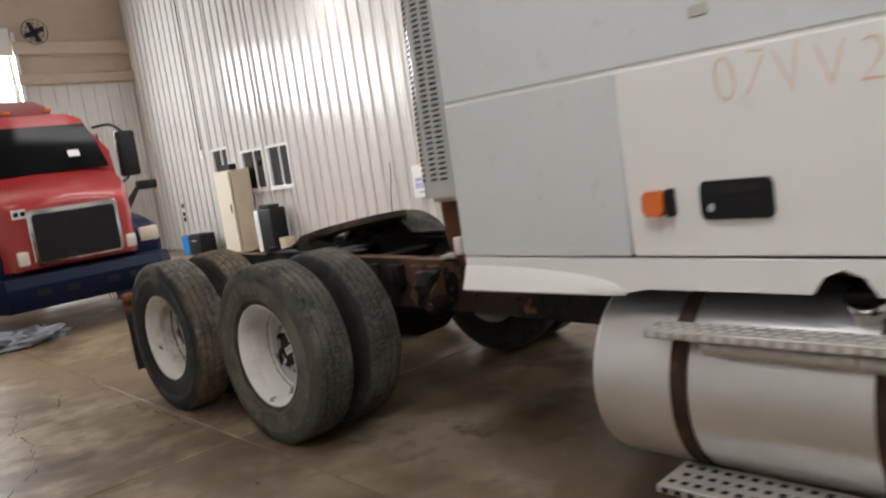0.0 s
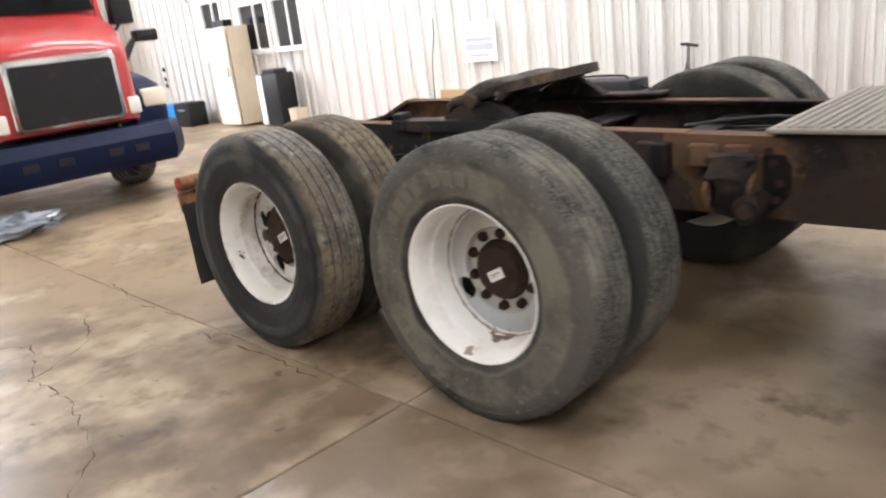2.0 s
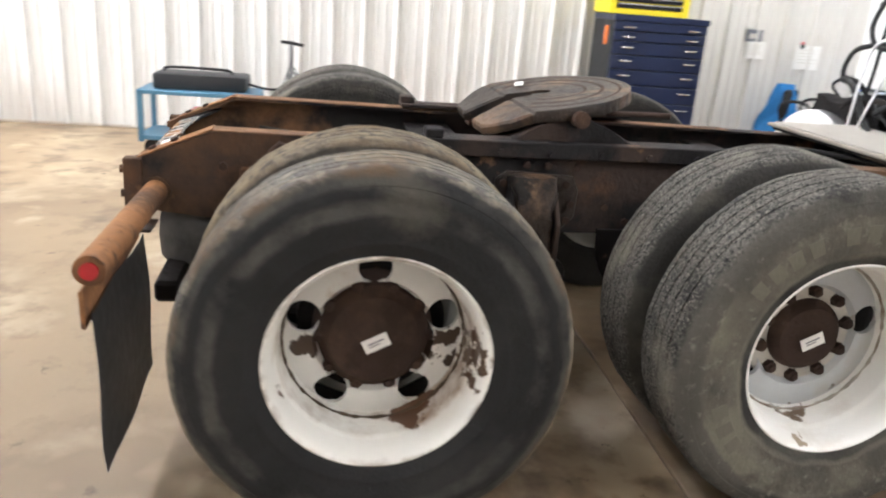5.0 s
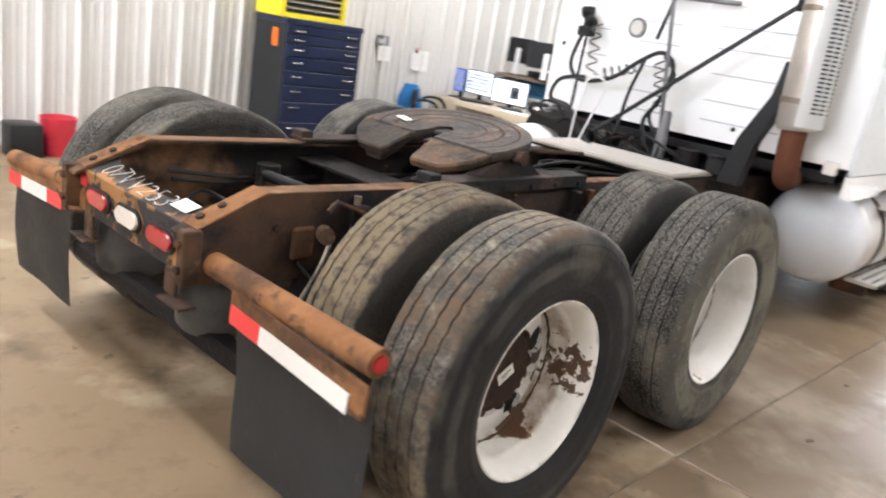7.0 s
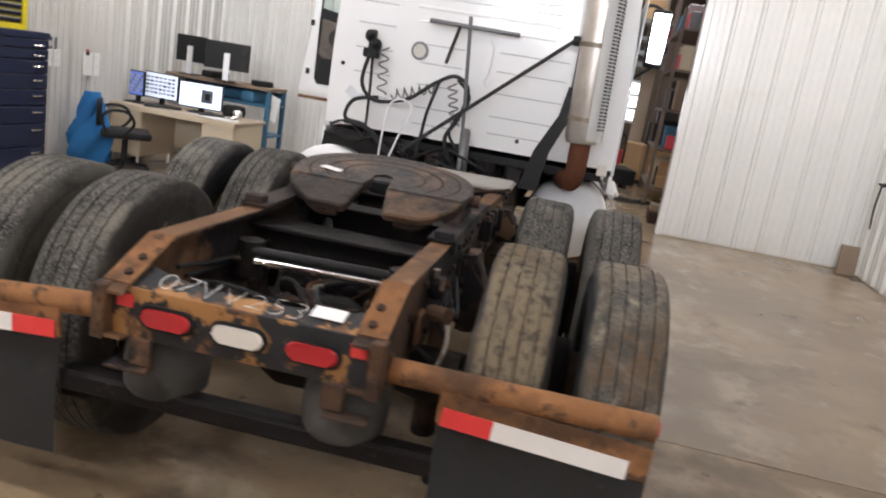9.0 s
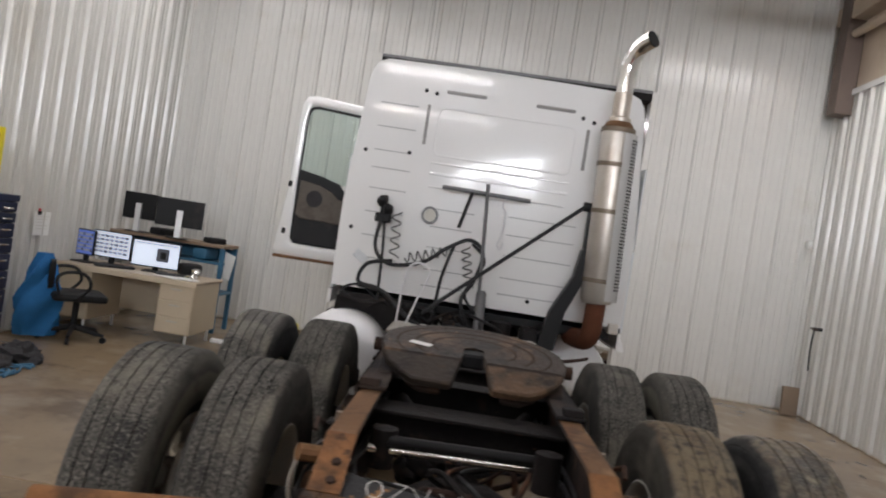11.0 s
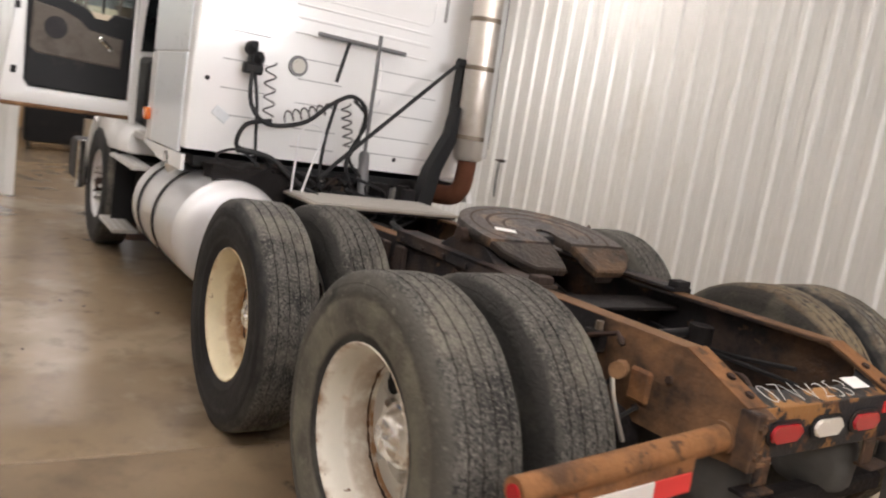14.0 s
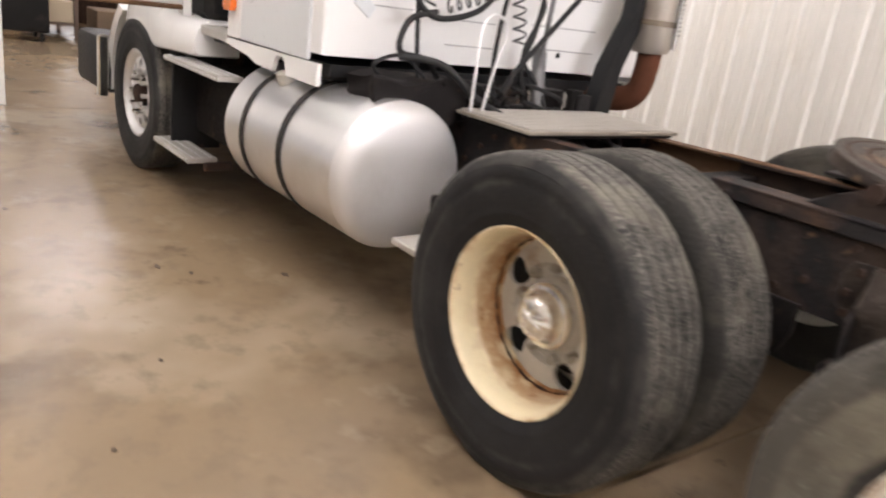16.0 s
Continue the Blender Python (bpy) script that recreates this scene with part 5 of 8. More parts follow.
part("wear_ring", bm, M_HUBRUST, fw, "dark greasy wear ring")
for side in (-1, 1):
    # the approach ramp droops from the plate's rear edge
    droop = FW @ Matrix.Translation((-0.202, 0, -0.002)) @ Matrix.Rotation(radians(-15), 4, "Y")
    bm = bmesh.new()
    prism(bm, [(0.0, side * 0.060), (0.0, side * 0.428), (-0.09, side * 0.40), (-0.18, side * 0.325), (-0.225, side * 0.27), (-0.23, side * 0.10), (-0.20, side * 0.085)], -0.048, 0.0, droop, 0.008)
    part("ramp", bm, M_GREASE, fw, "worn drooping approach ramp")
    bm = bmesh.new()
    prism(bm, [(-0.02, side * 0.12), (-0.02, side * 0.34), (-0.16, side * 0.30), (-0.21, side * 0.24), (-0.21, side * 0.14)], -0.11, -0.05, droop, 0.02)
    part("ramp_rib", bm, M_FRAME, fw, "rusted rib under the ramp")
    bm = bmesh.new()
    prism(bm, [(0.50, 0.0), (0.96, 0.0), (0.87, 0.05), (0.78, 0.09), (0.68, 0.09), (0.59, 0.05)], -0.03, 0.03, Matrix.Translation((0, side * 0.37, 0.955)) @ Matrix.Rotation(radians(90), 4, "X"), 0.006)
    part("pivot_bracket", bm, M_FRAME, fw, "rusted pivot bracket")
    part("pivot_pin", T_([(0.735, side * 0.31, 1.045), (0.735, side * 0.455, 1.045)], 0.03, 12), M_HUBRUST, fw)
    bm = bmesh.new()
    box(bm, 0.20, 1.25, side * 0.335, side * 0.452, 0.945, 0.960, 0.003)
    box(bm, 0.20, 1.25, side * 0.440, side * 0.452, 0.905, 0.960, 0.003)
    for k in range(6):
        bolt_head(bm, (0.28 + k * 0.18, side * 0.452, 0.925), (0, side, 0), 0.012, 0.012)
    box(bm, 0.20, 0.26, side * 0.36, side * 0.44, 0.960, 0.990, 0.004)
    part("mount_angle", bm, M_FRAME, fw, "rusted mounting angle")
part("release_handle", T_([(0.86, -0.36, 1.06), (0.95, -0.52, 1.085), (1.0, -0.56, 1.09)], 0.009, 8), M_HUBRUST, fw)
bm = bmesh.new()
box(bm, -0.06, 0.05, -0.06, 0.06, -0.09, -0.012, 0.01, FW)
part("lock_jaw", bm, M_BLACK, fw)
part("paper_tag", prism(bmesh.new(), [(-0.055, -0.025), (0.055, -0.025), (0.055, 0.025), (-0.055, 0.025)], 0.002, 0.004, FW @ Matrix.Translation((-0.045, 0.262, 0.004)) @ Matrix.Rotation(radians(70), 4, "Z")), M_PAPER, fw, "white paper tag")

# deck plate behind the cab
deck = part("deck_plate", B_(2.06, 2.56, -0.48, 0.53, 0.922, 0.938, 0.004), M_DECKALU, truck, "worn aluminium deck plate")
for i in range(14):
    shared("tread_strip", "treadstrip", lambda: B_(-0.006, 0.006, -0.46, 0.51, 0.938, 0.947, 0.002), M_ALUTREAD, deck, pose(2.094 + i * 0.0345, 0, 0))
part("deck_support", B_(2.08, 2.54, -0.46, 0.51, 0.906, 0.921, 0.002), M_BLACKDIRT, truck)

# ---- cab, tanks, steps and stack of the truck ----
CAB_X, CAB_Y = 2.75, 1.04
BODY = axes(2.75, 2.885, 0.90, -0.025, 1.05, 1.08, 1.06, 1.10)
BODY_P = axes(2.75, 2.885, 0.855, -0.025, 1.05, 1.08, 1.06, 1.10)
BODY_D = axes(2.75, 2.885, 0.93, -0.025, 1.05, 1.08, 1.06, 1.10)
BEHIND = axes(2.70, 2.765, 1.0, -0.02, 1.055, 1.08, 1.06, 1.10)
UNDER = axes(2.60, 2.70, 1.0, 0.0, 1.04, 0.90, 0.88, 1.0)
NOSE = axes(5.02, 5.30, 1.08, 0.0, 1.05, 0.50, 0.513, 1.03)
WORK[0] = BODY


def cab_half(scale_y=1.0, scale_z=1.0, zb=1.118):
    pts = [(1.036, zb), (1.038, 1.18), (1.04, 1.35), (1.04, 1.65), (1.03, 1.9), (1.008, 2.15), (0.99, 2.38), (0.98, 2.52), (0.965, 2.60), (0.93, 2.655), (0.86, 2.683), (0.4, 2.692), (0.0, 2.695)]
    return [(y * scale_y, 1.08 + (z - 1.08) * scale_z) for y, z in pts]


def cab_loop(x, sy=1.0, sz=1.0):
    h = cab_half(sy, sz)
    return [Vector((x, -y, z)) for y, z in h] + [Vector((x, y, z)) for y, z in h[-2::-1]]


bm = bmesh.new()
rings(bm, [cab_loop(2.75, 0.982, 0.983), cab_loop(2.753, 0.991, 0.991), cab_loop(2.760, 0.997, 0.997), cab_loop(2.772, 0.999, 0.999), cab_loop(2.79), cab_loop(3.3), cab_loop(3.86)], True, True)
bmesh.ops.recalc_face_normals(bm, faces=bm.faces[:])
cab = part("sleeper_body", bm, M_CABWHITE, truck, "white sleeper box with a flat pressed back panel", 28)

# front half of the cab: shell left open on the driver's side
bm = bmesh.new()
half = cab_half()


def shell(bm, x0, x1, side, i0, i1, inner=0.05):
    loops = []
    for x in (x0, x1):
        o = [Vector((x, side * y, z)) for y, z in half[i0:i1]]
        n = [Vector((x, side * (y - inner), z - (inner if i >= 8 else 0))) for i, (y, z) in enumerate(half[i0:i1], i0)]
        loops.append(o + n[::-1])
    rings(bm, loops, True, True)


shell(bm, 3.86, 4.80, -1, 0, 13)
shell(bm, 3.86, 4.80, 1, 7, 13)
shell(bm, 4.70, 4.80, 1, 0, 8)
bmesh.ops.recalc_face_normals(bm, faces=bm.faces[:])
front_cab = part("cab_shell", bm, M_CABWHITE, truck, "white cab shell around the open driver's doorway", 28)
bm = bmesh.new()
rings(bm, [[Vector((4.80, y, 2.62 - 0.10 * (abs(y) / 0.93) ** 4)) for y in (-0.93, -0.5, 0, 0.5, 0.93)], [Vector((5.10, y, 2.05)) for y in (-0.99, -0.5, 0, 0.5, 0.99)], [Vector((5.30, y, 1.66)) for y in (-1.0, -0.5, 0, 0.5, 1.0)]], wrap=False)
bmesh.ops.solidify(bm, geom=bm.faces[:], thickness=0.02)
part("windscreen", bm, M_DARKGLASS, front_cab, "dark windscreen")
part("cab_floor", B_(3.80, 5.2, -0.98, 0.98, 1.02, 1.10, 0.01), M_BLACK, front_cab)
part("dashboard", B_(4.55, 5.15, -0.95, 0.95, 1.10, 1.62, 0.05), M_BLACK, front_cab)
bm = bmesh.new()
box(bm, 3.95, 4.42, 0.32, 0.84, 1.30, 1.48, 0.05, seg=2)
box(bm, 3.88, 4.02, 0.34, 0.82, 1.44, 2.2, 0.05, seg=2)
part("driver_seat", bm, M_GREYCLOTH, front_cab, "dark cloth driver's seat")
part("inner_bulkhead", B_(3.862, 3.875, -0.95, 0.95, 1.1, 2.55), M_BLACK, front_cab)
part("door_seal", B_(3.852, 3.885, 0.97, 1.047, 1.10, 2.45, 0.008), M_BLACK, front_cab, "black rubber door seal")
part("sill_plate", B_(3.90, 4.70, 0.93, 1.05, 1.05, 1.10, 0.008), M_ALUTREAD, front_cab)
# cowl and hood
WORK[0] = NOSE
bm = bmesh.new()
hood = lambda x, w, z, zb: [Vector((x, -w, zb)), Vector((x, -w, z - 0.12)), Vector((x, -w * 0.92, z - 0.04)), Vector((x, -w * 0.6, z)), Vector((x, 0, z + 0.015)), Vector((x, w * 0.6, z)), Vector((x, w * 0.92, z - 0.04)), Vector((x, w, z - 0.12)), Vector((x, w, zb))]
rings(bm, [hood(4.80, 1.03, 1.68, 1.02), hood(5.2, 1.0, 1.66, 1.0), hood(5.5, 0.86, 1.62, 0.98), hood(6.0, 0.74, 1.52, 0.8), hood(6.28, 0.66, 1.40, 0.75)], True, True)
bmesh.ops.recalc_face_normals(bm, faces=bm.faces[:])
part("hood", bm, M_CABWHITE, truck, "white sloping hood")
for side in (-1, 1):
    bm = bmesh.new()
    loops = []
    for a in range(-8, 151 if side < 0 else 60, 13):
        c, s = math.cos(radians(a)), math.sin(radians(a))
        loops.append([Vector((5.02 + r * c, side * y, 0.5 + r * s)) for r, y in ((0.60, 0.70), (0.60, 1.08), (0.64, 1.10), (0.68, 1.08), (0.70, 0.95), (0.72, 0.70))])
    rings(bm, loops, True, True)
    bmesh.ops.recalc_face_normals(bm, faces=bm.faces[:])
    part("fender", bm, M_CABWHITE, truck, "white front fender arch")
    if side > 0:
        bm = bmesh.new()
        loops = []
        for x, zb, zt, out in ((4.09, 0.885, 1.06, 1.06), (4.11, 0.872, 1.065, 1.07), (4.4, 0.858, 1.07, 1.085), (4.66, 0.842, 1.09, 1.09), (4.74, 0.835, 1.30, 1.092), (4.82, 0.83, 1.55, 1.095), (5.0, 0.812, 1.50, 1.10), (5.12, 0.80, 1.36, 1.10), (5.24, 0.79, 1.16, 1.09), (5.32, 0.86, 1.0, 1.07)):
            loops.append([Vector((x, y, z)) for y, z in ((0.80, zb), (out - 0.035, zb), (out - 0.008, zb + 0.012), (out, zb + 0.04), (out, zb + (zt - zb) * 0.45), (out - 0.015, zb + (zt - zb) * 0.75), (out - 0.05, zt - 0.01), (out - 0.07, zt), (0.80, zt))])
        rings(bm, loops, True, True)
        bmesh.ops.recalc_face_normals(bm, faces=bm.faces[:])
        part("cowl_side", bm, M_CABWHITE, truck, "white bulging cowl side over the steer wheel", 35)
    if side > 0:
        part("fender_flap", B_(4.36, 4.39, side * 0.78, side * 1.08, 0.28, 0.86, 0.006), M_BLACK, truck, "black splash guard")
    part("bumper_end", B_(5.62, 6.35, side * 0.62, side * 1.14, 0.38, 0.78, 0.05, seg=2), M_BLACK, truck, "black bumper end")
    part("bumper_trim", B_(5.60, 5.66, side * 1.10, side * 1.17, 0.36, 0.80, 0.01), M_CHROME, truck, "chrome bumper edge")
part("bumper", B_(6.2, 6.42, -0.62, 0.62, 0.38, 0.78, 0.04, seg=2), M_BLACK, truck)

# side panels and lower skirts
for side in (-1, 1):
    WORK[0] = BODY_P if side < 0 else BODY_D
    def panel(x0, x1, z0, z1, name, material, label="", t=0.010):
        bm = bmesh.new()
        prism(bm, round_rect((x0 + x1) / 2, (z0 + z1) / 2, x1 - x0, z1 - z0, 0.012, 3), -t, t, Matrix.Translation((0, side * (CAB_Y + 0.001), 0)) @ Matrix.Rotation(radians(90), 4, "X"), 0.004)
        return part(name, bm, material, cab if x1 < 3.87 else front_cab, label)
    panel(2.868 if side > 0 else 2.766, 3.672 if side > 0 else 3.69, 1.085, 1.642, "baggage_door", M_CABGREY, "pale grey baggage door")
    if side > 0:
        panel(3.682, 3.85, 1.085, 1.642, "side_panel", M_CABWHITE)
    panel(2.868 if side > 0 else 2.766, 3.85 if side > 0 else 4.70, 1.652, 2.0 if side > 0 else 2.2, "upper_side_panel", M_CABGREY, "pale grey upper side panel", 0.006)
    if side < 0:
        door = panel(3.70, 4.70, 1.085, 1.642, "cab_door", M_CABWHITE, "white passenger door")
        bm = bmesh.new()
        prism(bm, round_rect(4.135, 1.245, 0.26, 0.108, 0.018), 0.0, 0.012, Matrix.Translation((0, -CAB_Y - 0.011, 0)) @ Matrix.Rotation(radians(90), 4, "X"), 0.004)
        h = part("door_handle", bm, M_BLACK, front_cab, "black recessed door handle")
        part("handle_pull", B_(4.09, 4.22, -CAB_Y - 0.028, -CAB_Y - 0.023, 1.262, 1.285, 0.002), M_GAP, front_cab)
        part("lock", T_([(4.045, -CAB_Y - 0.02, 1.225), (4.045, -CAB_Y - 0.026, 1.225)], 0.012, 12), M_ALU, front_cab)
        part("sticker", B_(4.02, 4.09, -CAB_Y - 0.012, -CAB_Y - 0.0085, 1.745, 1.775, 0.001), M_RIMGREY, front_cab, "small faded grey sticker")
        handwriting("crayon_character", "07VV2", 0.17, Matrix.Translation((4.36, -CAB_Y - 0.0125, 1.555)) @ Matrix.Rotation(radians(90), 4, "X"), M_CRAYON, front_cab, "faint orange crayon character", 0.0004, 0.0055, 1.25)
    # amber marker
    bm = bmesh.new()
    prism(bm, round_rect(3.79 if side > 0 else 3.825, 1.245, 0.115 if side > 0 else 0.085, 0.075, 0.016), 0.0, 0.032, Matrix.Translation((0, side * (CAB_Y + 0.012), 0)) @ Matrix.Rotation(radians(90), 4, "X") @ Matrix.Scale(-side, 4, (0, 0, 1)), 0.008)
    mk = part("side_marker", bm, M_AMBER, cab, "amber side marker lamp")
    mx = 3.835 if side > 0 else 3.871
    part("marker_base", B_(mx, mx + (0.018 if side > 0 else 0.03), side * CAB_Y, side * (CAB_Y + 0.04), 1.205, 1.285, 0.006), M_BLACK, cab)
    # skirt: lower fairing with a tank filler notch
    bm = bmesh.new()
    prof = [(2.765, 1.082), (2.765, 0.972), (3.35, 0.966), (3.66, 0.970), (3.74, 0.982), (4.36, 0.98), (4.395, 1.03), (4.46, 1.052), (4.525, 1.03), (4.56, 0.98), (4.72, 0.98), (4.72, 1.075)] if side < 0 else [(2.765, 1.082), (2.765, 0.990), (3.09, 0.990), (3.105, 1.045), (3.14, 1.068), (3.20, 1.068), (3.235, 1.045), (3.25, 0.99), (3.46, 0.995), (3.56, 1.02), (3.92, 1.05), (3.92, 1.075)]
    prism(bm, prof, -0.012, 0.012, Matrix.Translation((0, side * (CAB_Y - 0.005), 0)) @ Matrix.Rotation(radians(90), 4, "X"), 0.003)
    part("skirt", bm, M_CABWHITE, cab, "white lower skirt")
WORK[0] = BODY_P
bm = bmesh.new()
loops = []
for k in range(15):
    x = 2.77 + 0.87 * k / 14
    f = max(0.02, math.sqrt(max(0.0, 1 - (k / 14) ** 2)))
    loops.append([Vector((x, -y, z)) for y, z in ((1.040, 0.972 + 0.085 * f), (1.0475 + 0.006 * f, 0.972 + 0.075 * f), (1.0475 + 0.024 * f, 0.972 + 0.03 * f), (1.0475 + 0.038 * f, 0.966), (1.0475 + 0.030 * f, 0.960), (1.040, 0.962))])
rings(bm, loops, True, True)
bmesh.ops.recalc_face_normals(bm, faces=bm.faces[:])
part("skirt_flare", bm, M_CABWHITE, cab, "flared lower lip of the skirt", 50)
WORK[0] = BODY
part("cab_underside", B_(2.79, 4.8, -0.97, 0.97, 1.03, 1.079), M_BLACK, truck)

# back panel: pressed window outline, ribs, slots and plugs
X0 = CAB_X


def outline_bead(pts, r, name, material, parent, label=""):
    pts = [Vector(p) for p in pts]
    return part(name, T_(pts, r, 8), material, parent, label)


rr = round_rect(-0.03, 2.24, 0.97, 0.32, 0.05, 5)
outline_bead([(X0 + 0.002, y, z) for y, z in rr + rr[:2]], 0.007, "window_blank", M_CABWHITE, cab, "pressed outline of a blanked window")
for z0, z1, w in ((2.02, 2.035, 0.98), (1.945, 1.965, 0.98), (1.86, 1.872, 0.96)):
    part("pressed_rib", B_(X0 - 0.010, X0 + 0.02, -0.03 - w / 2, -0.03 + w / 2, z0, z1, 0.006), M_CABWHITE, cab)
# thin ribs coloured grey: their shade lines are put into the colour
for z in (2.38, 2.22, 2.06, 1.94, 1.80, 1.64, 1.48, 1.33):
    part("pressed_rib", B_(X0 - 0.004, X0 + 0.02, 0.60, 0.87, z, z + 0.006, 0.002), M_RIBSHADE, cab)
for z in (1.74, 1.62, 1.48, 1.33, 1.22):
    part("pressed_rib", B_(X0 - 0.004, X0 + 0.02, -0.62, -0.14, z, z + 0.006, 0.002), M_RIBSHADE, cab)
    part("pressed_rib", B_(X0 - 0.004, X0 + 0.02, 0.10, 0.40, z - 0.02, z - 0.014, 0.002), M_RIBSHADE, cab)
for y0, y1, z0, z1 in ((0.14, 0.42, 2.50, 2.522), (-0.49, -0.215, 2.495, 2.517), (0.52, 0.54, 2.14, 2.41), (-0.61, -0.588, 2.125, 2.40)):
    part("vent_slot", B_(X0 - 0.009, X0 + 0.01, y0, y1, z0, z1, 0.003), M_RAILGREY, cab, "grey slotted rail")
for y, z in ((0.565, 2.50), (0.49, 2.49), (-0.55, 2.47), (-0.63, 2.45), (0.93, 2.05), (0.62, 2.07), (-0.36, 1.2), (0.95, 1.52)):
    part("plug", T_([(X0 + 0.003, y, z), (X0 - 0.006, y, z)], 0.014, 12), M_GAP, cab)
part("socket_cap", T_([(X0 + 0.01, 0.41, 1.675), (X0 - 0.022, 0.41, 1.675)], 0.060, 28), M_GALV, cab, "round grey socket cap")
part("cap_face", T_([(X0 - 0.021, 0.41, 1.675), (X0 - 0.026, 0.41, 1.675)], 0.043, 24), M_RIMGREY, cab)
part("grab_plate", B_(X0 - 0.01, X0 + 0.004, 0.80, 0.90, 1.30, 1.36, 0.004, Matrix.Translation((X0, 0.85, 1.33)) @ Matrix.Rotation(radians(35), 4, "X") @ Matrix.Translation((-X0, -0.85, -1.33))), M_CABGREY, cab)

WORK[0] = BEHIND
# hose rack: T bar, hangers, air couplings and coiled lines
rack = part("hose_tender_bar", T_([(2.70, 0.34, 1.872), (2.70, -0.27, 1.862)], 0.014, 12), M_GALV, truck, "galvanised hose tender bar")
part("tender_post", T_([(2.47, 0.036, 1.916), (2.60, -0.03, 1.02)], 0.012, 12), M_GALV, rack, "upright tender post")
part("post_base", T_([(2.585, -0.045, 0.97), (2.605, -0.03, 1.22), (2.606, -0.03, 1.24)], [0.036, 0.034, 0.022], 14), M_GALV, rack, "grey post socket")
part("tender_hanger", T_([(2.70, 0.13, 1.87), (2.69, 0.19, 1.62)], 0.012, 10), M_HOSE, rack, "black rubber hanger")
bm = bmesh.new()
tube(bm, curve_pts([(2.70, -0.10, 1.86), (2.69, -0.09, 1.80), (2.69, -0.115, 1.76), (2.69, -0.105, 1.60), (2.69, -0.085, 1.55), (2.69, -0.115, 1.52), (2.69, -0.13, 1.56)], 6), 0.006, 8)
part("chain_hook", bm, M_ALU, rack, "steel hook on a short chain")
bm = bmesh.new()
for y, z in ((0.735, 1.72), (0.69, 1.67)):
    lathe(bm, [(-0.03, 0.0005), (-0.03, 0.035), (0.0, 0.04), (0.03, 0.03), (0.05, 0.02), (0.05, 0.0005)], 14, None, (False, False), pose(2.71, y, z, 20, 0, 90))
box(bm, 2.68, 2.75, 0.66, 0.77, 1.58, 1.64, 0.01)
box(bm, 2.69, 2.76, 0.70, 0.74, 1.60, 1.76, 0.008)
part("air_coupling", bm, M_BLACK, truck, "black glad-hand air couplings")


def coil(a, b, turns, radius, wire):
    a, b = Vector(a), Vector(b)
    d = b - a
    p, q = frame_at(d)
    n = turns * 12
    return T_([a + d * (k / n) + (p * math.cos(2 * math.pi * k / 12) + q * math.sin(2 * math.pi * k / 12)) * radius for k in range(n + 1)], wire, 6)


part("coiled_line", coil((2.68, 0.62, 1.66), (2.68, 0.60, 1.36), 4, 0.032, 0.0055), M_COIL, truck, "grey coiled air line")
part("coiled_line", coil((2.66, 0.52, 1.37), (2.66, 0.22, 1.46), 6, 0.030, 0.0055), M_COIL, truck, "grey coiled air line")
part("coiled_line", coil((2.66, 0.12, 1.50), (2.66, 0.06, 1.24), 5, 0.030, 0.0055), M_COIL, truck, "grey coiled air line")
for pts, r in (
    ([(2.70, 0.72, 1.62), (2.62, 0.73, 1.42), (2.60, 0.62, 1.32), (2.60, 0.40, 1.36), (2.62, 0.24, 1.48), (2.62, 0.10, 1.55), (2.61, 0.0, 1.48), (2.60, 0.03, 1.30), (2.58, 0.10, 1.16), (2.58, 0.05, 1.02)], 0.013),
    ([(2.62, 0.60, 1.34), (2.58, 0.76, 1.30), (2.57, 0.80, 1.18), (2.57, 0.66, 1.15), (2.58, 0.56, 1.05), (2.55, 0.50, 0.96)], 0.013),
    ([(2.62, 0.2, 1.5), (2.60, 0.25, 1.3), (2.58, 0.27, 1.1), (2.5, 0.28, 0.95)], 0.011),
    ([(2.63, 0.08, 1.53), (2.61, -0.02, 1.42), (2.60, 0.08, 1.2), (2.57, -0.04, 1.05), (2.5, -0.05, 0.93)], 0.010),
    ([(2.70, 0.70, 1.58), (2.66, 0.68, 1.40), (2.64, 0.67, 1.2), (2.60, 0.66, 1.0)], 0.010),
    ([(2.57, 0.80, 1.16), (2.5, 0.62, 1.14), (2.45, 0.45, 1.02), (2.4, 0.3, 0.95)], 0.016),
    ([(2.62, 0.84, 1.06), (2.60, 0.90, 1.12), (2.58, 0.78, 1.16), (2.56, 0.66, 1.08)], 0.008)):
    part("air_hose", T_(curve_pts(pts), r, 9), M_HOSE, truck, "looped black air hose")
part("grab_loop", T_(curve_pts([(2.42, 0.50, 0.95), (2.43, 0.49, 1.20), (2.44, 0.47, 1.32), (2.45, 0.40, 1.36), (2.45, 0.33, 1.31), (2.44, 0.38, 1.15), (2.42, 0.44, 0.95)], 6), 0.007, 10), M_ALU, truck, "bright bent pogo loop")

